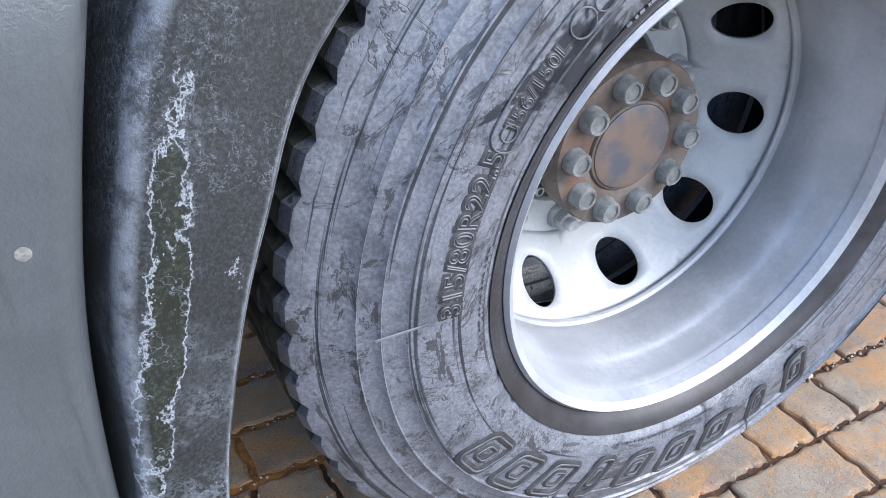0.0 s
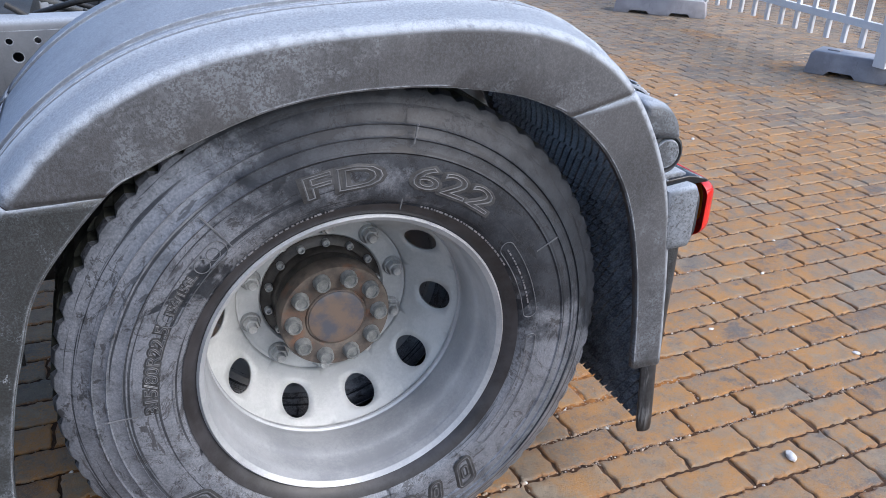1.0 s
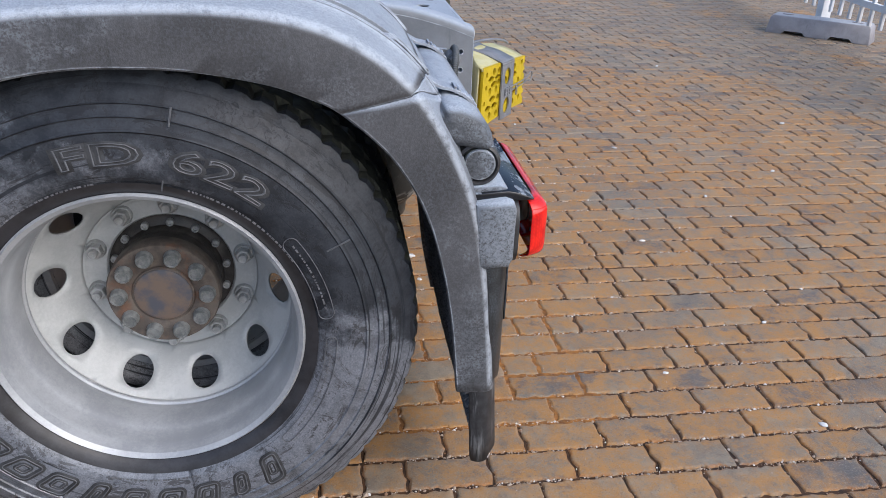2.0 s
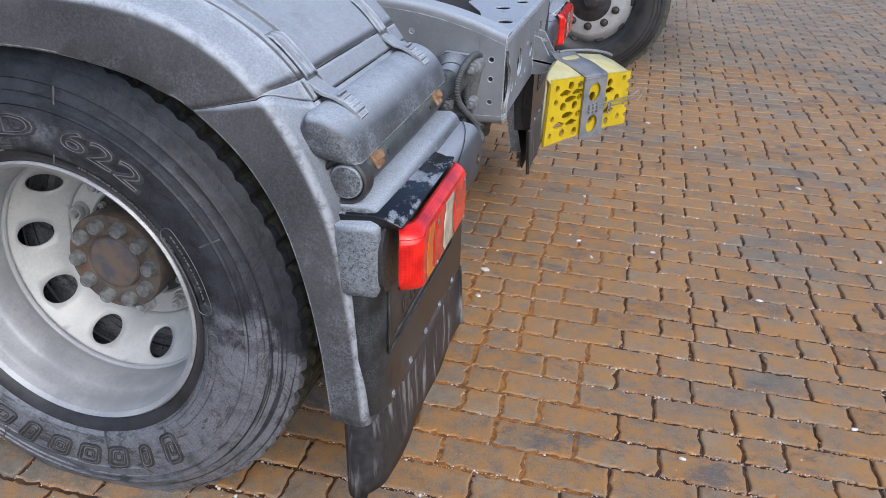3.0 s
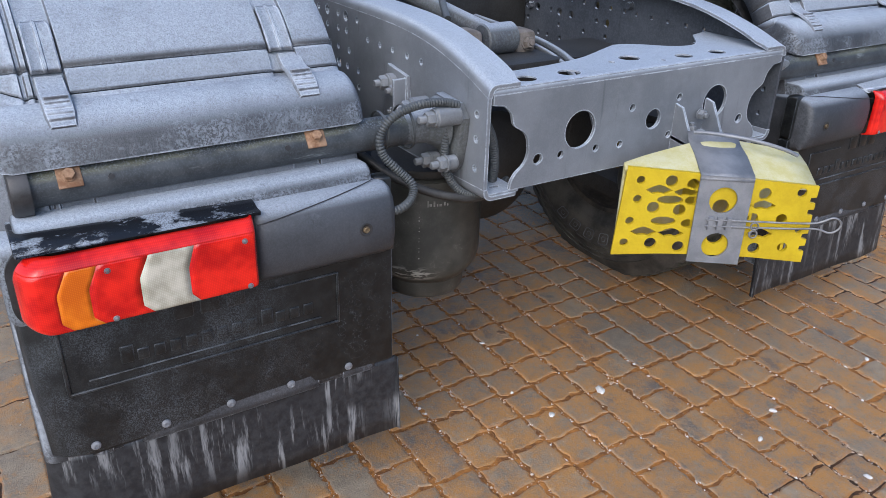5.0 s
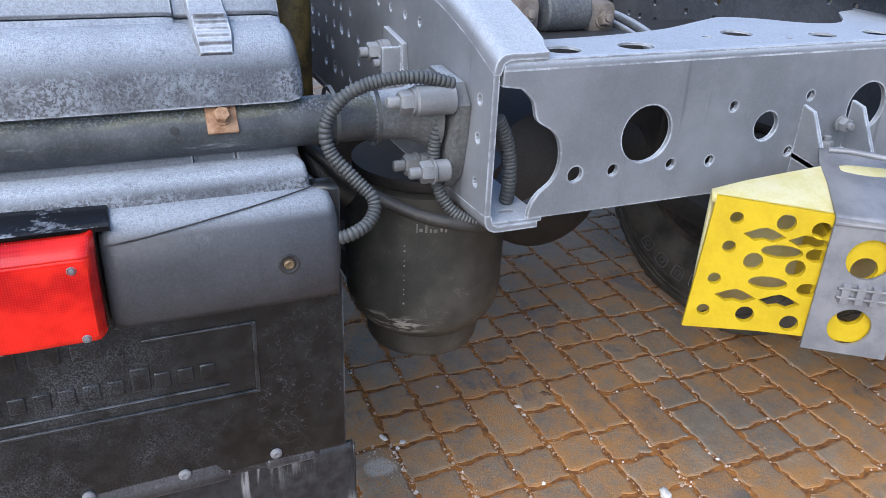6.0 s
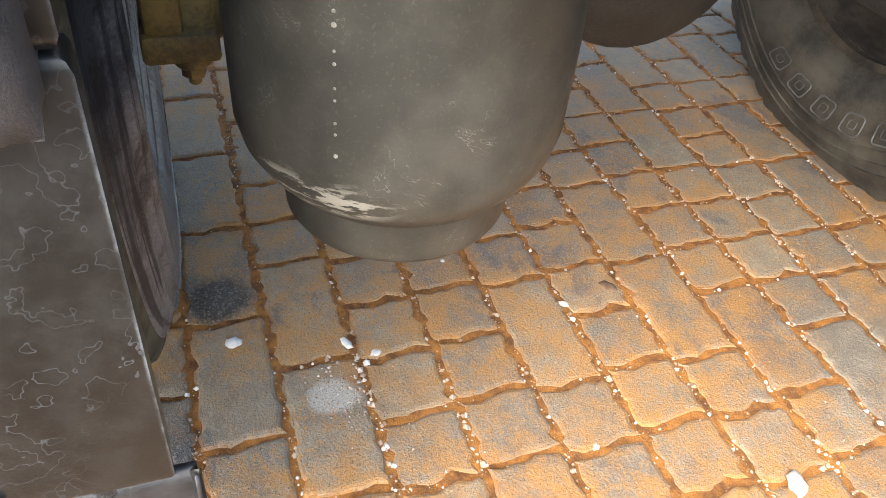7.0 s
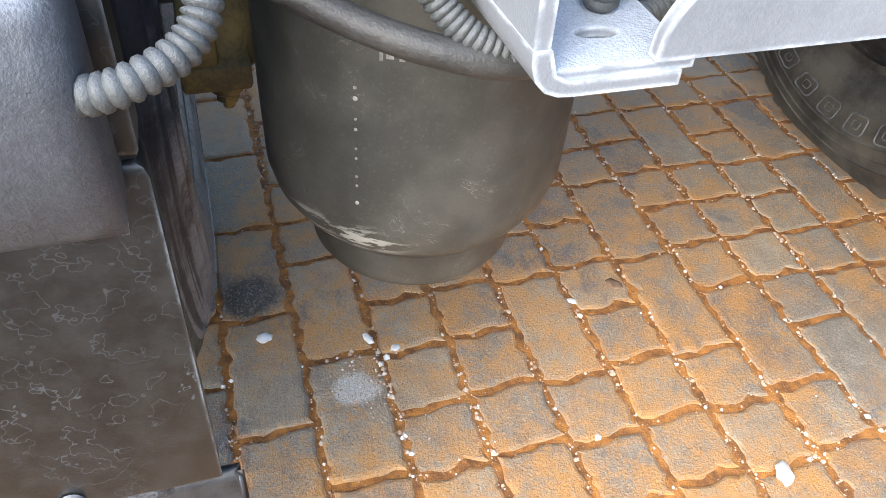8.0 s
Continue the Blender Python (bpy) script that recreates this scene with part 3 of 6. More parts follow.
def lathe(bm, profile, centre, axis, segs=48, caps=False):
    """profile: (radius, height along axis)."""
    z = Vector(axis).normalized()
    x = z.orthogonal().normalized()
    y = z.cross(x)
    c = Vector(centre)
    rings = []
    for r, h in profile:
        rings.append(ring(bm, [c + z * h + r * (math.cos(a) * x + math.sin(a) * y)
                               for a in (2 * math.pi * i / segs for i in range(segs))]))
    skin(bm, rings, closed_v=True)
    if caps:
        bm.faces.new(rings[0])
        bm.faces.new(rings[-1])
    return bm


def cyl(bm, p, q, r, segs=16, r2=None):
    d = Vector(q) - Vector(p)
    return lathe(bm, [(r, 0), (r if r2 is None else r2, d.length)], p, d, segs, True)


def rod(bm, p, q, r, segs=20, soft=0.15):
    """A cylinder with softened rims."""
    d = Vector(q) - Vector(p)
    h, s = d.length, r * soft
    return lathe(bm, [(r - s, 0), (r, s), (r, h - s), (r - s, h)], p, d, segs, True)


def box(bm, lo, hi, soft=0.0):
    """A box with bevelled edges between two corners."""
    made = bmesh.ops.create_cube(bm, size=1.0)["verts"]
    lo, hi = Vector(lo), Vector(hi)
    for v in made:
        v.co = Vector([lo[i] + (v.co[i] + 0.5) * (hi[i] - lo[i]) for i in range(3)])
    if soft:
        edges = {e for v in made for e in v.link_edges}
        bmesh.ops.bevel(bm, geom=list(edges), offset=soft, segments=2, affect="EDGES", profile=0.5)
    return bm


def prism(bm, outline, place, a, b, soft=0.0):
    """A closed outline (u, v) drawn out from a to b along the third way; place(u, v, w) gives the point."""
    lo, hi = ring(bm, [place(u, v, a) for u, v in outline]), ring(bm, [place(u, v, b) for u, v in outline])
    caps = [bm.faces.new(lo), bm.faces.new(hi)]
    skin(bm, [lo, hi], closed_v=True)
    if soft:
        bmesh.ops.bevel(bm, geom=[e for f in caps for e in f.edges], offset=soft, segments=2, affect="EDGES", profile=0.5)
    return bm


def circle(u, v, r, n=16, rv=None):
    return [(u + r * math.cos(2 * math.pi * i / n), v + (rv or r) * math.sin(2 * math.pi * i / n)) for i in range(n)]


def holed(bm, outline, holes, place, a, b):
    """A plate with holes through it, between a and b along the third way."""
    sheet = bmesh.new()
    for loop in (outline, *holes):
        vs = [sheet.verts.new((u, v, 0)) for u, v in loop]
        for i in range(len(vs)):
            sheet.edges.new((vs[i - 1], vs[i]))
    bmesh.ops.triangle_fill(sheet, edges=sheet.edges, use_beauty=True, use_dissolve=False)
    sheet.verts.ensure_lookup_table()
    lo = ring(bm, [place(v.co.x, v.co.y, a) for v in sheet.verts])
    hi = ring(bm, [place(v.co.x, v.co.y, b) for v in sheet.verts])
    for f in sheet.faces:
        ids = [v.index for v in f.verts]
        bm.faces.new([lo[i] for i in ids])
        bm.faces.new([hi[i] for i in reversed(ids)])
    for e in sheet.edges:
        if len(e.link_faces) == 1:
            i, j = (v.index for v in e.verts)
            bm.faces.new((lo[i], lo[j], hi[j], hi[i]))
    sheet.free()
    return bm


def hose(bm, points, r, per=10, rib=0.0, pitch=0.006, segs=12, smooth=True):
    """A round hose along points; rib: the height of its corrugation."""
    line = [Vector(p) for p in (smooth_path(points, per) if smooth else points)]
    if rib:
        fine, run, step = [line[0]], 0.0, pitch / 3
        for a, b in zip(line, line[1:]):
            d = (b - a).length
            k = max(1, round(d / step))
            fine += [a.lerp(b, (i + 1) / k) for i in range(k)]
        line = fine
    rings, up = [], Vector((0.3, 0.2, 0.93))
    for i, p in enumerate(line):
        t = (line[min(i + 1, len(line) - 1)] - line[max(i - 1, 0)]).normalized()
        x = t.cross(up)
        x = (x if x.length > 1e-3 else t.orthogonal()).normalized()
        up = x.cross(t)
        rr = r + (rib if rib and i % 3 != 0 else 0.0)
        rings.append(ring(bm, [p + rr * (math.cos(a) * x + math.sin(a) * up) for a in (2 * math.pi * j / segs for j in range(segs))]))
    skin(bm, rings, closed_v=True)
    bm.faces.new(rings[0])
    bm.faces.new(rings[-1])
    return bm


def hexbolt(bm, p, axis, size, stud=0.0, washer=True):
    """A hexagon nut on a washer, with the stud's end."""
    a = Vector(axis).normalized()
    p = Vector(p)
    h = 0.0
    if washer:
        lathe(bm, [(size * 1.05, 0), (size * 1.05, size * 0.18), (size * 0.98, size * 0.22)], p, a, 20, True)
        h = size * 0.22
    lathe(bm, [(size * 0.92, h), (size * 0.92, h + size * 0.8), (size * 0.78, h + size * 0.95)], p, a, 6, True)
    if stud:
        lathe(bm, [(size * 0.48, h + size * 0.9), (size * 0.48, h + size * 0.9 + stud * 0.85), (size * 0.38, h + size * 0.9 + stud)], p, a, 14, True)
    return bm


XZ = lambda x, z, y: (x, y, z)
YZ = lambda y, z, x: (x, y, z)
YX = lambda y, x, z: (x, y, z)


# ---- ground: the sand bed reaches the horizon, the pavers lie in it ----
bm = bmesh.new()
bmesh.ops.create_grid(bm, x_segments=2, y_segments=2, size=400)
bmesh.ops.translate(bm, verts=bm.verts, vec=(0, 0, -0.0046))
ground = tagged(part("ground", bm, M_sand, None, "", 0), "rusty brown sand bed of a paved yard", "ground", kind="structure")
# added slab that stands in for a dark truck and ground behind the fence
bm = bmesh.new()
box(bm, (9.5, -14, -0.02), (9.8, 22, 1.3))
tagged(part("backdrop_east", bm, M_far, None, "", 0), "plain dark backdrop slab beyond the white fence", "wall", kind="structure")


# ---- the tractor unit ----
truck = thing("tractor_truck", "frosted grey tractor unit on a paved yard, seen from its tail", "truck")
HUB_X, HUB_Z = 0.01, 0.50


def tyre(parent, yf, side, radius=0.535, lugs=68, centre=(HUB_X, HUB_Z), width=0.305, rubber_of=None, tread_of=None):
    """side: the way along y in which the outer wall faces; yf: where that wall stands out furthest."""
    wall = [(0.288, 0.052), (0.296, 0.040), (0.304, 0.030), (0.318, 0.020), (0.330, 0.013), (0.333, 0.012), (0.336, 0.008), (0.356, 0.003),
            (0.380, 0.0), (0.412, 0.0), (0.424, 0.002), (0.427, -0.001), (0.430, 0.002), (0.450, 0.006), (0.452, 0.003), (0.456, 0.008), (0.472, 0.012),
            (0.474, 0.009), (0.478, 0.014), (0.492, 0.019), (0.505, 0.027)]
    k = radius / 0.535
    wall = [(r * k, h) for r, h in wall]
    n = lugs * 4
    cx, cz = centre

    def place(r, h, a):
        x, z = cx + r * math.sin(a), cz + r * math.cos(a)
        squash = max(0.0, 0.012 - z)
        z = max(z, 0.002)
        return (x, yf - side * (h - 0.35 * squash), z)

    bm = bmesh.new()
    rings = []
    for i in range(n):
        a = 2 * math.pi * i / n
        rings.append(ring(bm, [place(r, h, a) for r, h in wall]))
    skin(bm, rings, closed_u=True)
    rings = []
    for i in range(n):
        a = 2 * math.pi * i / n
        rings.append(ring(bm, [place(r, width - h, a) for r, h in wall]))
    skin(bm, rings, closed_u=True)
    walls = part("tyre", bm, rubber_of or M_rubber, parent, "weathered black tyre with a cracked grey film", 50)
    bm = bmesh.new()
    rings = []
    for i in range(n):
        a = 2 * math.pi * i / n
        cut = i % 4 == 0
        cut2 = (i + 2) % 4 == 0
        d = 0.013 if cut else 0.0
        e = 0.006 if cut2 else 0.0
        prof = [(radius - 0.030, 0.027), (radius - 0.018 - d * 0.25, 0.031), (radius - 0.006 - d * 0.4, 0.038), (radius - d, 0.052), (radius - d, 0.090), (radius - 0.014, 0.093),
                (radius - 0.014, 0.100), (radius - e, 0.103), (radius - e, width - 0.103), (radius - 0.014, width - 0.100), (radius - 0.014, width - 0.093),
                (radius - d, width - 0.090), (radius - d, width - 0.052), (radius - 0.006 - d * 0.4, width - 0.038), (radius - 0.018 - d * 0.25, width - 0.031), (radius - 0.030, width - 0.027)]
        rings.append(ring(bm, [place(r, h, a) for r, h in prof]))
    skin(bm, rings, closed_u=True)
    band = part("tread", bm, tread_of or M_tread, parent, "worn drive tread with cross grooves", 30)
    if not tread_of:
        band.data.materials.append(rubber_of or M_rubber)
        for poly in band.data.polygons:
            poly.material_index = 1 if abs(poly.center.y - yf) < 0.046 else 0
    return walls


def on_wall(bm, flat, yf, side, r0, a0, centre=(HUB_X, HUB_Z), lift=0.0006):
    """Bends a flat sheet (x along the circle, y outward from radius r0, z proud) onto a tyre's side wall; a0: its middle, clockwise from the top, radians."""
    cx, cz = centre
    for v in flat.verts:
        r = r0 + v.co.y
        a = a0 + v.co.x / r0
        bm.verts.new((cx + r * math.sin(a), yf + side * (v.co.z + lift), cz + r * math.cos(a)))
    bm.verts.ensure_lookup_table()
    base = len(bm.verts) - len(flat.verts)
    for f in flat.faces:
        bm.faces.new([bm.verts[base + v.index] for v in f.verts])
    flat.free()


def lettering(words, height, line=0.0009, slant=0.0, wide=1.0):
    """The outlines of words as thin raised lines, in a flat sheet, middle at x = 0."""
    cu = bpy.data.curves.new("lettering", "FONT")
    cu.body, cu.size, cu.align_x, cu.fill_mode = words, height * 1.42, "CENTER", "NONE"
    cu.bevel_depth, cu.bevel_resolution, cu.resolution_u = line, 0, 3
    cu.shear = slant
    ob = bpy.data.objects.new("lettering", cu)
    scene.collection.objects.link(ob)
    bpy.context.view_layer.update()
    me = ob.evaluated_get(bpy.context.evaluated_depsgraph_get()).to_mesh()
    flat = bmesh.new()
    flat.from_mesh(me)
    bpy.data.objects.remove(ob)
    bpy.data.curves.remove(cu)
    for v in flat.verts:
        v.co.x *= wide
    flat.verts.index_update()
    return flat


def outline_loop(points, line=0.001):
    """A closed raised line through 2D points."""
    flat = bmesh.new()
    n = len(points)
    rings = []
    for i in range(n):
        p, q, s = Vector(points[i]), Vector(points[i - 1]), Vector(points[(i + 1) % n])
        t = (s - q).normalized()
        m = Vector((-t.y, t.x))
        rings.append(ring(flat, [(*(p - m * line), 0), (*(p - m * line * 0.4), line), (*(p + m * line * 0.4), line), (*(p + m * line), 0)]))
    skin(flat, rings, closed_u=True)
    flat.verts.index_update()
    return flat


def round_rect(w, h, r, n=5):
    out = []
    for cx, cy, a0 in ((w / 2 - r, h / 2 - r, 0), (-w / 2 + r, h / 2 - r, 90), (-w / 2 + r, -h / 2 + r, 180), (w / 2 - r, -h / 2 + r, 270)):
        out += [(cx + r * math.cos(radians(a0 + 90 * i / n)), cy + r * math.sin(radians(a0 + 90 * i / n))) for i in range(n + 1)]
    return out


def dense(points, step=0.008):
    out = []
    for i in range(len(points)):
        p, q = Vector(points[i - 1]), Vector(points[i])
        k = max(1, int((q - p).length / step))
        out += [p.lerp(q, (j + 1) / k) for j in range(k)]
    return out


def rim(parent, yf, side):
    """The deep-dished steel wheel; the vents lie in its cone."""
    prof = [(0.286, 0.046), (0.291, 0.030), (0.300, 0.022), (0.3045, 0.027), (0.303, 0.033), (0.296, 0.036), (0.289, 0.044), (0.2845, 0.060), (0.283, 0.092), (0.279, 0.099), (0.2745, 0.112),
            (0.272, 0.135), (0.2715, 0.160), (0.2725, 0.168), (0.2755, 0.173), (0.2760, 0.177), (0.2715, 0.1800), (0.2700, 0.1840), (0.2715, 0.1880), (0.2780, 0.1905), (0.2825, 0.193), (0.279, 0.199)]
    bm = bmesh.new()
    lathe(bm, prof, (HUB_X, yf, HUB_Z), (0, -side, 0), 120)
    return part("wheel", bm, M_rim, parent, "silver-painted deep-dish steel wheel with round vents", 30)


def disc(parent, yf, side):
    """Cone with ten round vents, then the flat bolting face with its hub bore."""
    bm = bmesh.new()
    cone = lambda s: (0.2795 - 0.0875 * s, 0.195 + 0.022 * math.sin(min(1.0, s * 1.15) * 1.5) + 0.088 * s ** 1.1)
    nv, nb = 10, 32
    for k in range(nv):
        mid = radians(356 + 36 * k)
        rings = []
        for j in range(5):
            f = (j / 4) ** 0.8
            loop = []
            for i in range(nb):
                t = 2 * math.pi * i / nb
                c, s = math.cos(t), math.sin(t)
                m = max(abs(c), abs(s))
                bu, bv = c / m * 0.5, s / m * 0.5
                hu, hv = 0.215 * c, 0.355 * s
                loop.append((hu + (bu - hu) * f, (0.43 + hv * 0.80) * (1 - f) + (0.5 + bv) * f))
            pts = []
            for u, v in loop:
                r, h = cone(min(1.0, max(0.0, v)))
                a = mid + u * radians(36)
                pts.append((HUB_X + r * math.cos(a), yf - side * h, HUB_Z + r * math.sin(a)))
            rings.append(ring(bm, pts))
        skin(bm, rings, closed_v=True)
    bmesh.ops.remove_doubles(bm, verts=bm.verts, dist=0.0006)
    r0, h0 = cone(1.0)
    lathe(bm, [(r0, h0), (r0 - 0.006, h0 + 0.006), (0.178, h0 + 0.008), (0.143, h0 + 0.008), (0.140, h0 + 0.012), (0.140, h0 + 0.020)], (HUB_X, yf, HUB_Z), (0, -side, 0), 80)
    ob = part("wheel_disc", bm, M_disc, parent, "silver wheel disc with ten round vents", 45)
    thick(ob, 0.006, 0)
    return h0 + 0.008


def hub(parent, yf, face, nut_y):
    s = -1
    c = lambda h: (HUB_X, yf + h, HUB_Z)
    bm = bmesh.new()
    lathe(bm, [(0.141, 0.0), (0.138, -0.004), (0.132, -0.010), (0.116, -0.014), (0.113, -0.030), (0.109, -0.034), (0.109, -0.046), (0.113, -0.050), (0.112, -0.072), (0.102, -0.078), (0.0, -0.078)], (HUB_X, nut_y + 0.012, HUB_Z), (0, 1, 0), 60)
    drum = part("hub", bm, M_hubin, parent, "greasy dark wheel hub")
    for i in range(14):
        a = radians(8 + 360 / 14 * i)
        bm = bmesh.new()
        p = (HUB_X + 0.124 * math.cos(a), nut_y - 0.001, HUB_Z + 0.124 * math.sin(a))
        lathe(bm, [(0.0085, 0), (0.0085, 0.011), (0.007, 0.0125), (0.005, 0.0125), (0.0045, 0.006), (0.0, 0.006)], p, (0, -1, 0), 12)
        part("hub_screw", bm, M_nut, parent)
    bm = bmesh.new()
    lathe(bm, [(0.104, 0.062), (0.116, 0.066), (0.119, 0.070), (0.119, 0.104), (0.116, 0.110), (0.070, 0.111), (0.066, 0.108), (0.064, 0.112), (0.061, 0.113)], (HUB_X, nut_y, HUB_Z), (0, -1, 0), 60)
    part("axle_flange", bm, M_hub, parent, "rust-stained axle shaft flange")
    bm = bmesh.new()
    lathe(bm, [(0.0615, 0.108), (0.060, 0.114), (0.056, 0.1155), (0.040, 0.116), (0.020, 0.1165), (0.0004, 0.117)], (HUB_X, nut_y, HUB_Z), (0, -1, 0), 48)
    part("hub_cap", bm, M_hubcap, parent, "worn blue-grey flange centre")
    for i in range(10):
        a = radians(72 + 36 * i)
        bm = bmesh.new()
        p = (HUB_X + 0.092 * math.cos(a), nut_y - 0.110, HUB_Z + 0.092 * math.sin(a))
        lathe(bm, [(0.0185, 0), (0.0185, 0.003), (0.0172, 0.0045), (0.0165, 0.017), (0.0145, 0.0195), (0.0115, 0.0190), (0.0105, 0.0165), (0.0003, 0.0165)], p, (0, -1, 0), 12)
        part("hub_bolt", bm, M_hubbolt, parent)
    for i in range(10):
        a = radians(14 + 36 * i)
        bm = bmesh.new()
        p = (HUB_X + 0.1675 * math.cos(a), nut_y, HUB_Z + 0.1675 * math.sin(a))
        lathe(bm, [(0.0225, 0), (0.0225, 0.006), (0.020, 0.009)], p, (0, -1, 0), 24, True)
        lathe(bm, [(0.0185, 0.009), (0.0185, 0.021), (0.016, 0.025)], p, (0, -1, 0), 6, True)
        lathe(bm, [(0.0105, 0.024), (0.0105, 0.036), (0.009, 0.038), (0.006, 0.037), (0.0, 0.037)], p, (0, -1, 0), 14)
        part("wheel_nut", bm, M_nut, parent)


FACE = -1.242
left_wheel = rim(truck, FACE, -1)
face_h = disc(left_wheel, FACE, -1)
hub(left_wheel, FACE, face_h, FACE + face_h - 0.003)
tyre(left_wheel, FACE, -1)
bm = bmesh.new()
lathe(bm, [(0.302, 0.0325), (0.312, 0.0215), (0.322, 0.0155), (0.3305, 0.0118)], (HUB_X, FACE - 0.0008, HUB_Z), (0, 1, 0), 96)
part("bead", bm, M_bead, left_wheel, "wet black bead of the tyre")

# what is moulded on the side wall: one part a word, plate or mark
def moulded(flat, r0, deg, name="lettering", label="", owner=None, yf=FACE, wide=None):
    bm = bmesh.new()
    on_wall(bm, flat, yf, -1, r0, radians(deg), lift=0.0011)
    part(name, bm, M_raised if owner is None else M_print, owner or left_wheel, label, 30)
    # wide dark base: crevice shade round the letters as colour, with washed rubber
    if wide is not None:
        bm = bmesh.new()
        for v in wide.verts:
            v.co.z *= 0.3
        on_wall(bm, wide, yf, -1, r0, radians(deg), lift=0.0002)
        part("dark_letter_edge", bm, M_groove, owner or left_wheel, "dark edge along the lettering, washed rubber and painted crevice shade", 30)


def brand_shape(w, h, line):
    """A slanted block outline with a smaller one inside it."""
    flat = outline_loop(dense([(p + q * 0.35, q) for p, q in round_rect(w, h, 0.010)]), line)
    hole = outline_loop(dense([(p + q * 0.35, q) for p, q in round_rect(w * 0.4, h * 0.42, 0.005)], 0.005), line * 0.7)
    me = bpy.data.meshes.new("hole")
    hole.to_mesh(me)
    hole.free()
    flat.from_mesh(me)
    bpy.data.meshes.remove(me)
    flat.verts.index_update()
    return flat


for words, high, r0, deg, wide, line in (("FD", 0.040, 0.368, -4.6, 2.05, 0.0017), ("622", 0.040, 0.368, 26.8, 2.0, 0.0017), ("315/80R22.5", 0.021, 0.372, -77, 1.12, 0.0013), ("156/150L", 0.014, 0.374, -55, 1.1, 0.0010)):
    moulded(lettering(words, high, line * 0.6, 0.0, wide), r0, deg, "lettering", "raised outlined lettering on the tyre wall", wide=lettering(words, high, line * 2.6, 0.0, wide))
moulded(outline_loop(dense(round_rect(0.175, 0.034, 0.016)), 0.0010), 0.380, -51, "moulded_plate")
for a, r in ((-41.5, 0.011), (-45.5, 0.013), (-61.5, 0.008)):
    moulded(outline_loop(dense(circle(0, 0, r, 20), 0.004), 0.0009), 0.380, a, "moulded_ring")
moulded(outline_loop(dense(round_rect(0.19, 0.030, 0.014)), 0.0010), 0.352, 68, "moulded_plate")
moulded(outline_loop(dense(round_rect(0.28, 0.022, 0.009)), 0.0009), 0.356, 113, "moulded_plate")
moulded(outline_loop(dense(circle(0, 0, 0.004, 12), 0.004), 0.0009), 0.356, 91, "moulded_ring")
for a, r0, r1 in ((12.3, 0.445, 0.480), (12.3, 0.325, 0.345), (-37, 0.365, 0.44), (-90, 0.405, 0.46), (62, 0.40, 0.45), (160, 0.41, 0.45), (-150, 0.41, 0.46)):
    moulded(outline_loop(dense([(-0.0006, r0 - 0.4), (0.0006, r0 - 0.4), (0.0006, r1 - 0.4), (-0.0006, r1 - 0.4)]), 0.0010), 0.4, a, "moulded_line")
for i in range(9):
    w, h = ((0.036, 0.066), (0.024, 0.050), (0.046, 0.050), (0.048, 0.050), (0.044, 0.050), (0.030, 0.062), (0.050, 0.050), (0.052, 0.050), (0.048, 0.050))[i]
    moulded(brand_shape(w, h, 0.0018), 0.394, 146 + 11.2 * i, "moulded_shape", "raised outlined block on the tyre wall", wide=brand_shape(w, h, 0.0064))
# fine moulded lines of small print, as bars
bm = bmesh.new()
rng = random.Random(4)
for a0, a1, r in ((20, 60, 0.332), (-40, -8, 0.332), (-100, -78, 0.345), (98, 128, 0.356), (56, 80, 0.352), (170, 200, 0.343)):
    a = a0
    while a < a1:
        w = rng.uniform(0.5, 1.6)
        flat = bmesh.new()
        box(flat, (-0.0026 * w, -0.0016, -0.0006), (0.0026 * w, 0.0016, 0.0006))
        flat.verts.index_update()
        on_wall(bm, flat, FACE + (0.010 if r < 0.34 else 0.004), -1, r, radians(a))
        a += w * 1.0 + 0.45
tagged(part("small_print", bm, M_print, left_wheel, "rows of tiny raised bars", 30), kind="stuff")

# the inner twin tyre, and the twin pair on the other side
inner = part("wheel", lathe(bmesh.new(), [(0.286, 0.03), (0.30, 0.025), (0.285, 0.06), (0.27, 0.15), (0.285, 0.25), (0.30, 0.275)], (HUB_X, -0.905, HUB_Z), (0, 1, 0), 60), M_rim, truck, "inner twin wheel")
tyre(inner, -0.905, -1)
for y0 in (0.60, 0.935):
    w2 = part("wheel", lathe(bmesh.new(), [(0.286, 0.03), (0.30, 0.025), (0.285, 0.06), (0.27, 0.15), (0.12, 0.17), (0.12, 0.19), (0.27, 0.2), (0.285, 0.25), (0.30, 0.275)], (HUB_X, y0, HUB_Z), (0, 1, 0), 60), M_mudrim, truck, "mud-caked twin wheel on the far side")
    tyre(w2, y0, -1, rubber_of=M_tyremud)
    if y0 < 0.7:
        for i in range(9):
            moulded(brand_shape(0.046, 0.042, 0.0018), 0.395, 112 + 11.2 * i, "moulded_shape", "raised outlined block on the tyre wall", w2, y0)


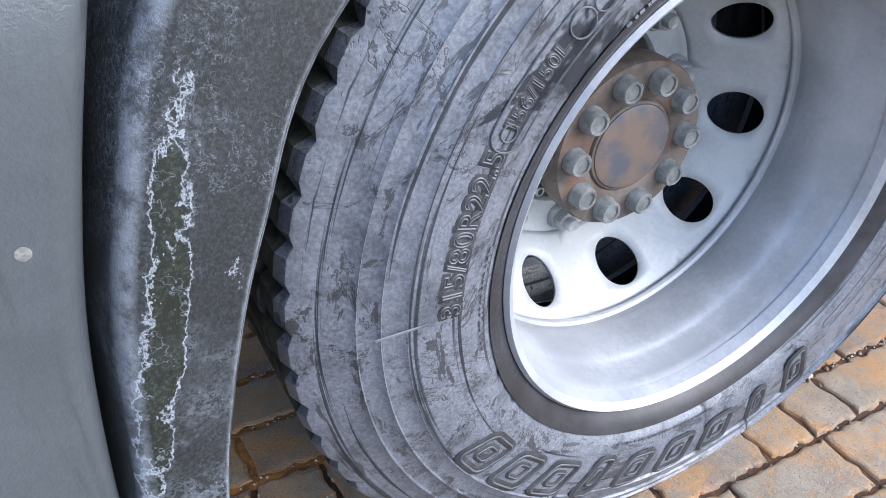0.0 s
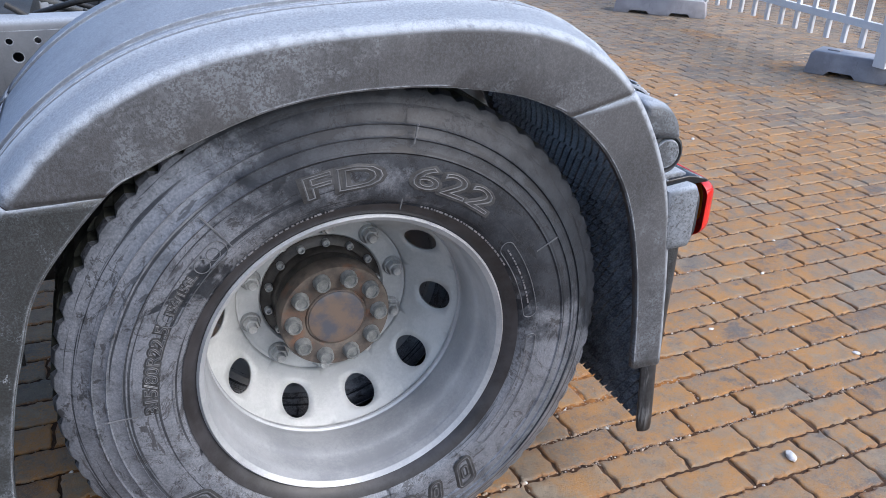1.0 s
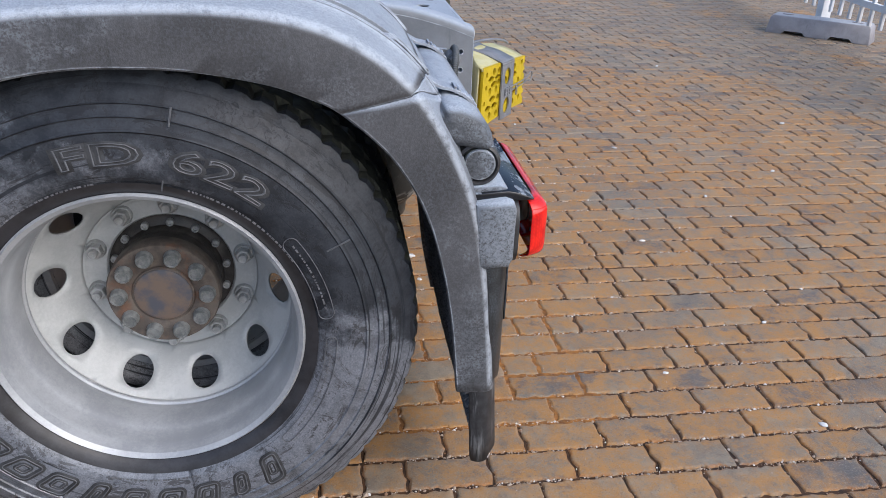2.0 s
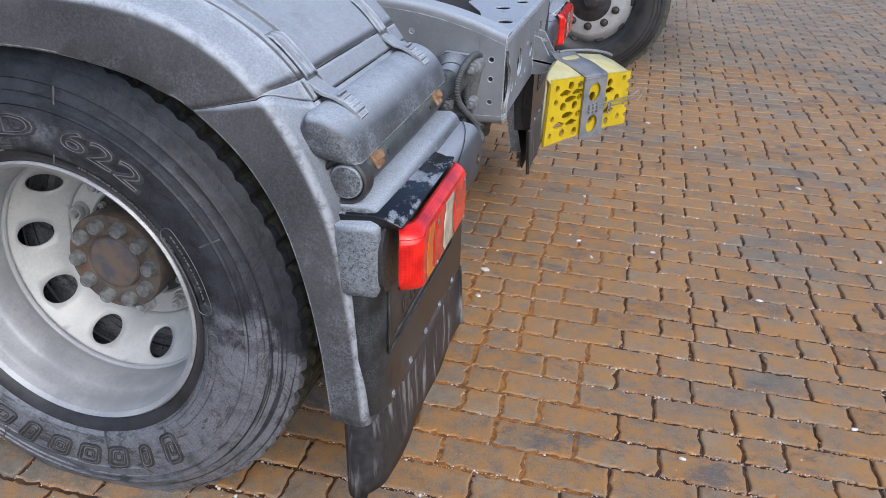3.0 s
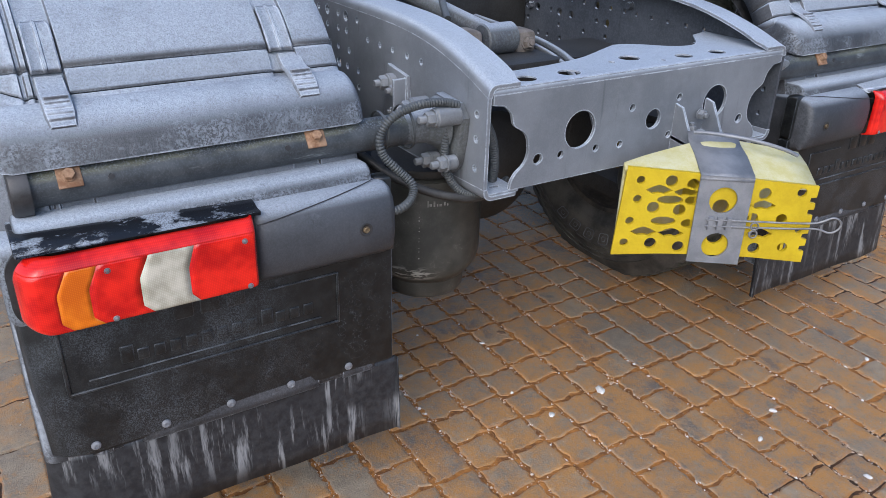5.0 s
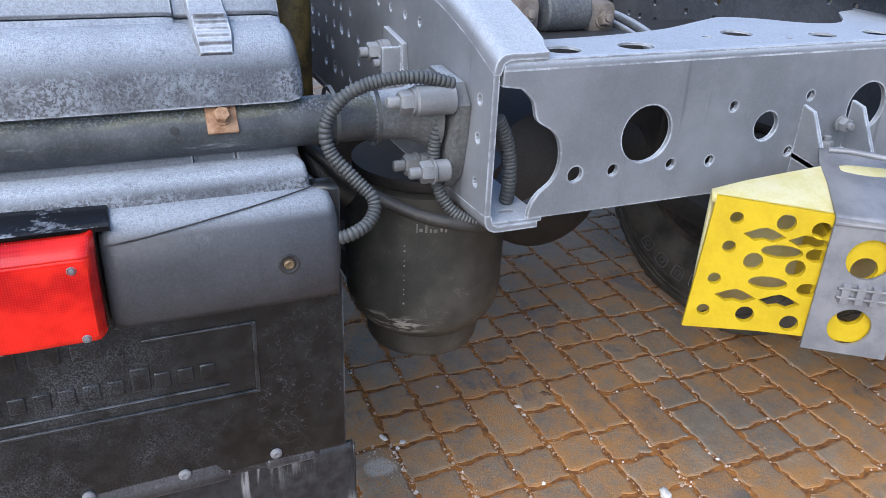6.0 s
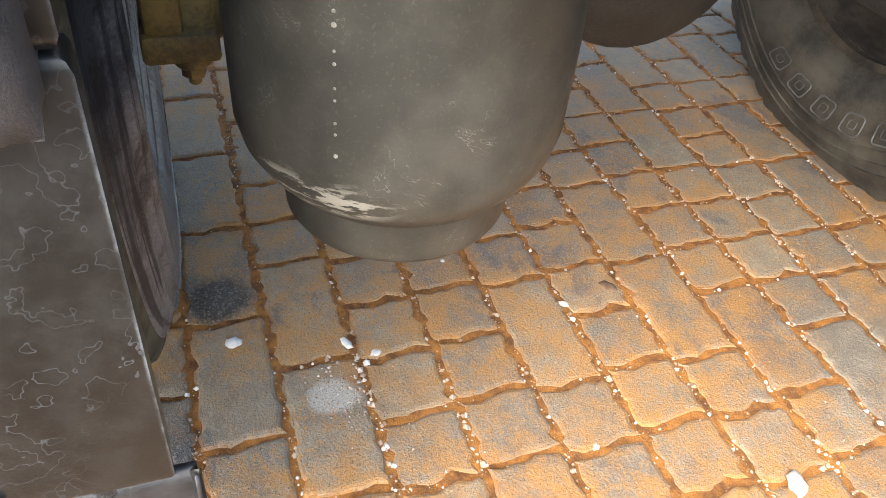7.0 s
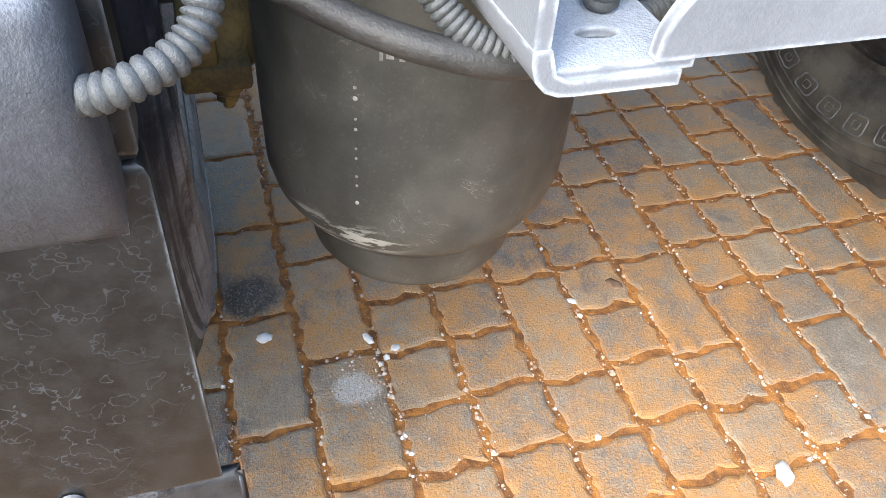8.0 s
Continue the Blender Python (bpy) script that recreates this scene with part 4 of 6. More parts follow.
# ---- mudguards, built for either side: s = 1 keeps y, s = -1 mirrors it ----
CREASE = [(-0.668, 0.27), (-0.655, 0.45), (-0.642, 0.60), (-0.622, 0.70), (-0.585, 0.82), (-0.515, 0.912), (-0.44, 0.988), (-0.35, 1.048), (-0.25, 1.088), (-0.13, 1.112),
          (0.02, 1.123), (0.20, 1.124), (0.34, 1.103), (0.44, 1.058), (0.517, 0.992), (0.585, 0.885), (0.632, 0.765), (0.658, 0.62), (0.674, 0.48), (0.684, 0.36)]
ARCH = [(-0.612, 0.27), (-0.597, 0.43), (-0.570, 0.57), (-0.540, 0.67), (-0.495, 0.785), (-0.385, 0.912), (-0.325, 0.947), (-0.245, 0.983), (-0.15, 1.016), (-0.06, 1.033),
        (0.03, 1.038), (0.15, 1.033), (0.27, 1.012), (0.34, 0.988), (0.395, 0.960), (0.478, 0.885), (0.540, 0.785), (0.578, 0.665), (0.603, 0.53), (0.620, 0.36)]
OUT_Y = -1.268
# across the guard: inward from the outer face, out from the crease
ACROSS = [(-0.003, 0.0), (0.0, 0.007), (0.007, 0.014), (0.020, 0.019), (0.060, 0.026), (0.076, 0.030), (0.083, 0.035), (0.088, 0.035), (0.091, 0.029), (0.095, 0.029), (0.098, 0.036), (0.104, 0.038),
          (0.107, 0.031), (0.155, 0.031), (0.158, 0.038), (0.30, 0.040), (0.48, 0.040), (0.497, 0.038), (0.500, 0.031), (0.548, 0.031), (0.551, 0.038), (0.615, 0.037), (0.628, 0.030), (0.632, 0.010), (0.632, -0.03)]


# where rime sits along the shell's ridges, by the row's index: hem, crease and upper shoulder
RIDGES = {1: 0.5, 5: 0.55, 6: 1.0, 7: 0.7, 10: 0.5, 11: 0.9, 12: 0.9}


def at_station(line, f, per=12):
    """A place on a dense line at a fractional station."""
    x = min(max(f * per, 0.0), len(line) - 1.001)
    i = int(x)
    return Vector(line[i]).lerp(Vector(line[i + 1]), x - i)


CREASE_LINE, ARCH_LINE = smooth_path(CREASE, 12), smooth_path(ARCH, 12)


def guard_shell(lo, hi, s, lo_in=None, hi_in=None):
    """One panel of the shell between two stations of the arch; lo_in, hi_in: where its seams run on the inner part."""
    lo_in, hi_in = lo if lo_in is None else lo_in, hi if hi_in is None else hi_in
    bm = bmesh.new()
    ridge = bm.verts.layers.float.new("rime")
    n = max(8, round((hi - lo) * 7))
    rings = []
    for i in range(n + 1):
        g = i / n
        f = lo + (hi - lo) * g
        p, q = at_station(CREASE_LINE, f), at_station(ARCH_LINE, f)
        m1, m2, m3 = q.lerp(p, 0.04), p.lerp(q, 0.5), p.lerp(q, 0.06)
        row = [(q.x, s * (OUT_Y + 0.016), q.y), (q.x, s * (OUT_Y + 0.003), q.y), (m1.x, s * (OUT_Y - 0.0005), m1.y), (m2.x, s * (OUT_Y - 0.002), m2.y), (m3.x, s * (OUT_Y - 0.004), m3.y)]
        for d, o in ACROSS:
            k = min(1.0, max(0.0, d / 0.09))
            h = (lo + (lo_in - lo) * k) * (1 - g) + (hi + (hi_in - hi) * k) * g
            c = at_station(CREASE_LINE, h)
            t = at_station(CREASE_LINE, h + 0.15) - at_station(CREASE_LINE, h - 0.15)
            w = c + Vector((-t.y, t.x)).normalized() * o
            row.append((w.x, s * (OUT_Y + d), w.y))
        rings.append(ring(bm, row))
        for j, v in enumerate(rings[-1]):
            v[ridge] = RIDGES.get(j, 0.0)
        if i in (0, n):
            for v in rings[-1]:
                v[ridge] = max(v[ridge], 0.55)
    skin(bm, rings)
    return bm


@functools.lru_cache(None)
def crease_at(per):
    return smooth_path(CREASE, per)


def along(f, out=0.0, per=6):
    """The place in (x, z) at station f of the crease, moved outward."""
    c = crease_at(per)
    i = min(len(c) - 2, max(1, round(f * per)))
    t = Vector(c[i + 1]) - Vector(c[i - 1])
    n = Vector((-t.y, t.x)).normalized()
    return Vector(c[i]) + n * out, n


def strap(parent, y, s):
    """A moulded strap in the channel, its ribbed tab lying on the hood below."""
    bm = bmesh.new()
    rings = []
    for k in range(13):
        g = k / 12
        p, n = along(13.26 + 0.89 * g, 0.0, 60)
        end = min(1.0, k / 2)
        wide, rise = 0.0190 + 0.0045 * end, 0.033 + 0.0075 * end
        row = []
        for u, h in ((-1, -0.006), (-0.97, 0.0), (-0.86, 0.0015), (-0.80, 0.0), (-0.16, 0.0005), (-0.08, 0.0032), (0.08, 0.0032), (0.16, 0.0005), (0.80, 0.0), (0.86, 0.0015), (0.97, 0.0), (1, -0.006)):
            o = rise + h
            row.append((p.x + n.x * o, s * (y + u * wide), p.y + n.y * o))
        rings.append(ring(bm, row))
    skin(bm, rings)
    ob = part("strap", bm, M_plastic, parent, "frosted plastic strap in a channel", 50)
    thick(ob, 0.003)
    bm = bmesh.new()
    path = [(0.555, 0.992), (0.582, 0.976), (0.603, 0.971), (0.630, 0.958), (0.653, 0.937)]
    y += 0.001 if y < -1 else 0.013
    line = smooth_path(path, 5)
    rings = []
    for i, (x, z) in enumerate(line):
        w = 0.0235 if i < 16 else 0.0235 - 0.003 * (i - 16) / 4
        rings.append(ring(bm, [(x, s * (y - w), z), (x + 0.002, s * (y - w + 0.003), z + 0.005), (x + 0.002, s * (y + w - 0.003), z + 0.005), (x, s * (y + w), z)]))
    skin(bm, rings)
    bm.faces.new(rings[0])
    bm.faces.new(rings[-1])
    for k in range(5):
        x, z = 0.612 + 0.0085 * k, 0.9700 - 0.0064 * k
        box(bm, (x - 0.0024, s * y - 0.0185, z - 0.006), (x + 0.0024, s * y + 0.0185, z + 0.0095), 0.001)
    part("strap_tab", bm, M_plastic, ob, "ribbed frosted strap tab", 50)
    return ob


def mudguard(s):
    top = part("mudguard", guard_shell(5.020, 13.99, s, 5.020, 14.09), M_plastic, truck, "dark grey plastic mudguard white with hoar frost on top", 40)
    thick(top, 0.004)
    thick(part("front_panel", guard_shell(0.02, 5.0, s), M_leg, top, "front panel of the mudguard with melting frost", 40), 0.004)
    thick(part("rear_panel", guard_shell(14.018, 18.98, s, 14.438, 18.98), M_plastic, top, "rear panel of the mudguard", 40), 0.004)
    thick(part("hem", guard_shell(13.994, 14.0, s, 14.107, 14.42), M_plastic, top, "frosted hem between two seams", 40), 0.004)
    for y in (-1.137, -0.744):
        strap(top, y, s)
    # the hood over the cross tube
    bm = bmesh.new()
    hood = smooth_path([(0.575, 0.952), (0.587, 0.964), (0.615, 0.962), (0.645, 0.946), (0.668, 0.918), (0.678, 0.884)], 4)
    hood += [(0.668, 0.880), (0.630, 0.883), (0.575, 0.890), (0.545, 0.935)]
    heart = Vector((0.600, 0.915))
    rings = []
    for y, inset in ((-1.244, 0.026), (-1.241, 0.014), (-1.234, 0.006), (-1.220, 0.0), (-0.652, 0.0), (-0.640, 0.005), (-0.634, 0.012), (-0.632, 0.020)):
        row = []
        for p in hood:
            d = Vector(p) - heart
            q = heart + d * max(0.2, 1 - inset / d.length)
            row.append((q.x, s * y, q.y))
        rings.append(ring(bm, row))
    skin(bm, rings, closed_v=True)
    bm.faces.new(rings[0])
    bm.faces.new(rings[-1])
    part("tube_hood", bm, M_melt, top, "frost-covered hood over the cross tube", 50)
    # ledge below the tube
    bm = bmesh.new()
    prism(bm, [(0.60, 0.765), (0.60, 0.806), (0.692, 0.812), (0.706, 0.805), (0.714, 0.792), (0.722, 0.765)], XZ, s * -1.238, s * -0.640, 0.008)
    part("ledge", bm, M_melt, top, "frosted step below the cross tube", 50)
    # spray mat inside the rear of the arch
    bm = bmesh.new()
    mat_line = smooth_path([(0.36, 1.03), (0.45, 0.97), (0.54, 0.86), (0.595, 0.73), (0.630, 0.56), (0.650, 0.40), (0.690, 0.20)], 6)
    rows = [ring(bm, [(x + 0.006 * k, s * y, z) for k, y in ((0, -1.250), (0, -0.642), (1, -0.642), (1, -1.250))]) for x, z in mat_line]
    skin(bm, rows, closed_v=True)
    bm.faces.new(rows[0])
    bm.faces.new(rows[-1])
    mat = part("spray_mat", bm, M_black, top, "black bristled spray mat", 50)
    bm = bmesh.new()
    rows = [ring(bm, [(x - 0.030, s * -0.6415, z), (x - 0.030, s * -0.6375, z), (x + 0.010, s * -0.6375, z), (x + 0.010, s * -0.6415, z)]) for x, z in mat_line[12:-2]]
    skin(bm, rows, closed_v=True)
    bm.faces.new(rows[0])
    bm.faces.new(rows[-1])
    part("mat_edge", bm, M_melt, mat, "pale frosted inner edge of the mat", 50)
    bm = bmesh.new()
    fine = smooth_path(mat_line, 3)
    run, nxt, row = 0.0, 0.1, 0
    for p, q in zip(fine, fine[1:]):
        p, q = Vector(p), Vector(q)
        run += (q - p).length
        if run < nxt:
            continue
        nxt += 0.0165
        row += 1
        t = (q - p).normalized()
        n = Vector((t.y, -t.x)) if Vector((t.y, -t.x)).x < 0 else Vector((-t.y, t.x))
        for k in range(25):
            y = -1.240 + 0.0255 * k + (0.0125 if row % 2 else 0.0)
            if y > -0.665:
                continue
            b = [(p.x, s * (y - 0.0115), p.y), (p.x, s * (y + 0.0115), p.y), (p.x + t.x * 0.010, s * (y + 0.0115), p.y + t.y * 0.010), (p.x + t.x * 0.010, s * (y - 0.0115), p.y + t.y * 0.010)]
            tip = p + n * 0.022 + t * 0.012
            v = ring(bm, b)
            e = ring(bm, [(tip.x, s * (y - 0.0095), tip.y), (tip.x, s * (y + 0.0095), tip.y)])
            bm.faces.new((v[0], v[1], e[1], e[0]))
            bm.faces.new((v[1], v[2], e[1]))
            bm.faces.new((v[2], v[3], e[0], e[1]))
            bm.faces.new((v[3], v[0], e[0]))
    tagged(part("bristles", bm, M_bristle, mat, "rows of short rubber bristles", 0), kind="stuff")
    return top


LAMP = (-1.254, -0.890, 0.655, 0.781)


def lamp_end(t, r=0.034):
    """How far the outer end of the lamp draws in at height t (0 to 1), with rounded corners."""
    high = LAMP[3] - LAMP[2]
    d = min(t, 1 - t) * high
    return 0.0 if d >= r else r - math.sqrt(r * r - (r - d) ** 2)


def lamp_out(y, t):
    """How far the lens stands out: a flat front, a long slope on top, rounded ends."""
    quarter = lambda d, r: math.sqrt(max(0.0, 1 - (1 - min(1.0, max(0.0, d) / r)) ** 2))
    high = LAMP[3] - LAMP[2]
    k = quarter(t * high + 0.004, 0.016) * quarter((LAMP[1] - y) + 0.004, 0.016) * quarter(y - (LAMP[0] + lamp_end(t)) + 0.004, 0.034)
    slope = 0.62 + 0.38 * quarter((1 - t) * high, 0.026)
    return 0.720 + 0.070 * k * slope


def tail_lamp(s):
    """Bracket beam, lamp with its lens fields, back panel and rubber flap."""
    bm = bmesh.new()
    beam = [(0.62, 0.772), (0.716, 0.786), (0.744, 0.780), (0.760, 0.764), (0.769, 0.738), (0.770, 0.694), (0.764, 0.664), (0.750, 0.650), (0.742, 0.644), (0.70, 0.632), (0.62, 0.632)]
    prism(bm, beam, XZ, s * -0.886, s * -0.616, 0.016)
    bracket = part("lamp_bracket", bm, M_beam, truck, "frosted grey plastic lamp beam", 50)
    # parting line over the beam's top
    bm = bmesh.new()
    hose(bm, [(0.7630, s * -0.884, 0.7625), (0.7605, s * -0.84, 0.7662), (0.752, s * -0.76, 0.7765), (0.738, s * -0.69, 0.7845), (0.720, s * -0.640, 0.7885)], 0.0010, 6, segs=6)
    part("parting_line", bm, M_black, bracket, "dark parting line", 60)
    bm = bmesh.new()
    prism(bm, [(0.62, 0.785), (0.712, 0.784), (0.718, 0.770), (0.718, 0.668), (0.710, 0.650), (0.62, 0.640)], XZ, s * -1.222, s * -0.888, 0.006)
    block = set(bm.verts)
    prism(bm, [(0.62, 0.797), (0.706, 0.803), (0.730, 0.798), (0.756, 0.7875), (0.757, 0.7835), (0.70, 0.782), (0.62, 0.782)], XZ, s * -1.246, s * -0.872, 0.0025)
    for v in bm.verts:
        if v not in block and v.co.z > 0.785:
            v.co.z -= 0.010 * (abs(v.co.y) < 1.0)
    part("lamp_carrier", bm, M_carrier if s == 1 else M_beam, bracket, "black lamp carrier with patches of frost", 50)
    # the outer cheek beside the lens
    bm = bmesh.new()
    prism(bm, [(0.640, 0.785), (0.700, 0.792), (0.715, 0.786), (0.722, 0.768), (0.721, 0.668), (0.713, 0.650), (0.640, 0.645)], XZ, s * -1.271, s * -1.190, 0.014)
    part("lamp_cheek", bm, M_cheek, bracket, "frosted cheek beside the lamp", 50)
    bm = bmesh.new()
    lathe(bm, [(0.0128, -0.002), (0.0128, 0.0012), (0.0112, 0.0018), (0.0085, 0.0006), (0.0, 0.0006)], (0.7695, s * -0.683, 0.713), (1, 0, 0.02), 24)
    part("screw_recess", bm, M_black, bracket, "dark recess round the screw", 30)
    bm = bmesh.new()
    lathe(bm, [(0.0066, 0.0), (0.0062, 0.003), (0.0045, 0.0042), (0.002, 0.0030), (0.0003, 0.0030)], (0.7700, s * -0.683, 0.713), (1, 0, 0.02), 16)
    part("screw", bm, M_screw, bracket, "dull brown screw")
    # gasket round the lens
    bm = bmesh.new()
    rim_line = [(LAMP[1] + 0.003, LAMP[2] - 0.004)]
    for i in range(25):
        t = 0.5 - 0.5 * math.cos(math.pi * i / 24)
        rim_line.append((LAMP[0] - 0.009 + lamp_end(t, 0.040), LAMP[2] - 0.006 + (LAMP[3] - LAMP[2] + 0.010) * t))
    rim_line.append((LAMP[1] + 0.003, LAMP[3] + 0.004))
    prism(bm, rim_line, lambda y, z, x: (x, s * y, z), 0.690, 0.7275, 0.003)
    lamp = part("tail_lamp", bm, M_black, truck, "tail lamp with red, amber and clear fields in a black gasket", 50)
    # boundaries between the fields, bottom to top: (height, y)
    ends = lambda t: LAMP[0] + lamp_end(t)
    cuts = [ends] + [lambda t, c=c: float(np.interp(t, (0.0, 0.19, 0.57, 0.86, 1.0), c)) for c in (
        (-1.180, -1.204, -1.204, -1.187, -1.180), (-1.135, -1.159, -1.159, -1.143, -1.136), (-1.061, -1.085, -1.085, -1.068, -1.061), (-0.989, -1.009, -1.009, -0.997, -0.992))] + [lambda t: LAMP[1]]
    kinds = (M_red, M_amber, M_red, M_clear, M_red)
    rows = [0.5 - 0.5 * math.cos(math.pi * i / 26) for i in range(27)]
    for j, m in enumerate(kinds):
        bm = bmesh.new()
        n = 14 if j in (0, 4) else 6
        rings = []
        for i in range(n + 1):
            g = i / n if j not in (0, 4) else ((i / n) ** 1.6 if j == 0 else 1 - (1 - i / n) ** 1.6)
            row = []
            for t in rows:
                t *= 0.86
                y = cuts[j](t) * (1 - g) + cuts[j + 1](t) * g
                row.append((lamp_out(y, t), s * y, LAMP[2] + (LAMP[3] - LAMP[2]) * t))
            rings.append(ring(bm, row))
        skin(bm, rings)
        thick(part("lens", bm, m, lamp, {M_red: "red lens field", M_amber: "amber lens field", M_clear: "clear lens field"}[m], 45), 0.001, 0)
    bm = bmesh.new()
    rings = []
    for i in range(41):
        g = 0.5 - 0.5 * math.cos(math.pi * i / 40)
        row = []
        for t in (0.86, 0.875, 0.89, 0.91, 0.93, 0.95, 0.975, 0.99, 1.0):
            y = ends(t) * (1 - g) + LAMP[1] * g
            row.append((lamp_out(y, t), s * y, LAMP[2] + (LAMP[3] - LAMP[2]) * t))
        rings.append(ring(bm, row))
    skin(bm, rings)
    thick(part("lens", bm, M_red, lamp, "sloping red top of the lens", 45), 0.001, 0)
    for y, z in ((-1.129, 0.752), (-1.128, 0.668), (-0.915, 0.752), (-0.912, 0.668)):
        bm = bmesh.new()
        x = lamp_out(y, (z - LAMP[2]) / (LAMP[3] - LAMP[2]))
        lathe(bm, [(0.0050, -0.004), (0.0050, 0.001), (0.0041, 0.0016), (0.0038, 0.0), (0.0033, 0.0), (0.0028, 0.0022), (0.0003, 0.0026)], (x, s * y, z), (1, 0, 0), 14)
        part("screw", bm, M_bolt, lamp)
    # back panel with its moulded field
    bm = bmesh.new()
    plan = [(0.690, -0.606), (0.721, -0.604), (0.722, -1.190), (0.720, -1.215), (0.712, -1.240), (0.698, -1.258), (0.680, -1.266), (0.668, -1.260), (0.672, -1.240), (0.688, -1.20)]
    prism(bm, plan, lambda x, y, z: (x, s * y, z), 0.375, 0.668, 0.007)
    ribs = []
    for y0, y1, z0, z1 in ((-1.216, -1.210, 0.505, 0.655), (-0.726, -0.721, 0.505, 0.612), (-1.216, -0.721, 0.503, 0.508), (-1.18, -0.76, 0.524, 0.5265), (-0.86, -0.721, 0.610, 0.614)):
        ribs.append(box(bmesh.new(), (0.7205, min(s * y0, s * y1), z0), (0.7245, max(s * y0, s * y1), z1), 0.0018))
    panel = part("back_panel", bm, M_flapback, truck, "black plastic panel above the mud flap with patches of frost", 50)
    for rib in ribs:
        part("moulded_rib", rib, M_flapback, panel, "", 50)
    bm = bmesh.new()
    prism(bm, [(0.690, -0.640), (0.690, -0.606), (0.721, -0.606), (0.721, -0.640)], lambda x, y, z: (x, s * y, z), 0.669, 0.790, 0.009)
    part("corner_post", bm, M_flapback, panel, "", 50)
    for i in range(13):
        w, h = (0.022, 0.034) if i in (0, 9) else (0.019, 0.022)
        y = -1.125 + 0.0275 * i
        a, b = sorted((s * y, s * (y + w)))
        part("moulded_bar", box(bmesh.new(), (0.7205, a, 0.540), (0.7240, b, 0.540 + h), 0.0015), M_flapback, panel, "", 50)
    for i in range(3):
        a, b = sorted((s * (-1.03 + 0.046 * i), s * (-0.996 + 0.046 * i)))
        part("moulded_bar", box(bmesh.new(), (0.7205, a, 0.598), (0.7240, b, 0.640), 0.0015), M_flapback, panel, "", 50)
    for y in (-1.190, -1.070, -0.950, -0.830, -0.706):
        bm = bmesh.new()
        lathe(bm, [(0.0085, 0), (0.008, 0.0025), (0.004, 0.0045), (0.0035, 0.003), (0.0003, 0.003)], (0.722, s * y, 0.392), (1, 0, 0), 16)
        part("screw", bm, M_steel, panel)
    # rubber flap: its outer edge curls forward
    bm = bmesh.new()
    plan = [(0.645, -1.262), (0.664, -1.270), (0.684, -1.264), (0.700, -1.242), (0.710, -1.210), (0.714, -1.1), (0.713, -0.9), (0.712, -0.72), (0.714, -0.60), (0.714, -0.592)]
    plan = smooth_path(plan, 5)
    rings = []
    for z in (0.374, 0.360, 0.34, 0.28, 0.23, 0.194):
        k = (0.385 - z) / 0.2
        rings.append(ring(bm, [(x + 0.012 * max(0, k) + 0.003 * math.sin(y * 21) * max(0, k), s * (y - 0.010 * max(0, k) * (1 if y < -1.2 else 0)), z - (0.012 if (y < -1.262 and z < 0.2) else 0)) for x, y in plan]))
    skin(bm, rings)
    flap = part("mud_flap", bm, M_flaprubber, truck, "black rubber mud flap with pale streaks", 50)
    thick(flap, 0.007)


def flap_rubber():
    k = Mat("streaked_rubber", 0.45)
    n, f = k.noise(60.0, 3.0), k.noise(200.0, 3.0)
    streak = k.ramp(k.noise(38.0, 5.0, 0.7, (1, 1, 0.10)), 0.50, 0.64)
    low = k.ramp(k.noise(4.0, 2.0, shift=(0, 5, 2)), 0.36, 0.52)
    c = k.mix(k.ramp(n, 0.3, 0.7), (0.013, 0.014, 0.017), (0.032, 0.034, 0.038))
    k.color(k.mix(k.math("MULTIPLY", streak, k.math("MULTIPLY", low, 0.65)), c, (0.34, 0.35, 0.36)))
    k.bump(f, 0.3, 0.001)
    return k.m


M_flaprubber = flap_rubber()
for s in (1, -1):
    mudguard(s)
    tail_lamp(s)

# the cross tube that carries both guards, with its clamp plates
for s in (1, -1):
    bm = bmesh.new()
    rod(bm, (0.651, s * -1.226, 0.850), (0.651, s * -0.45, 0.850), 0.031, 32, 0.08)
    tube = part("cross_tube", bm, M_crosstube, truck, "frosted steel tube that carries the mudguard")
    bm = bmesh.new()
    lathe(bm, [(0.0, 0.0), (0.024, 0.0), (0.0285, 0.001), (0.0305, 0.004), (0.0305, 0.008)], (0.651, s * -1.2325, 0.850), (0, s, 0), 32)
    part("end_cap", bm, M_cheek, tube, "frosted end cap of the tube", 40)
    bm = bmesh.new()
    lathe(bm, [(0.033, 0.030), (0.034, 0.004), (0.037, 0.0), (0.042, 0.003), (0.044, 0.010), (0.044, 0.030)], (0.648, s * -1.232, 0.850), (0, s, 0), 32)
    part("tube_socket", bm, M_black, tube, "black socket round the tube's end", 40)
    for y in (-1.145, -0.735):
        bm = bmesh.new()
        box(bm, (-0.0015, -0.018, -0.018), (0.0035, 0.018, 0.018), 0.0015)
        hexbolt(bm, (0.0035, 0, 0.002), (1, 0, 0), 0.0105)
        bmesh.ops.transform(bm, verts=bm.verts, matrix=pose(0.6765, s * y, 0.868, 0, -35, 0))
        part("clamp_plate", bm, M_rust, tube, "rusty clamp plate with a bolt")
    for y in (-1.085, -0.79):
        bm = bmesh.new()
        cyl(bm, (0.672, s * y, 0.858), (0.6825, s * y, 0.860), 0.005, 12)
        part("hole_plug", bm, M_black, tube, "black hole in the tube")


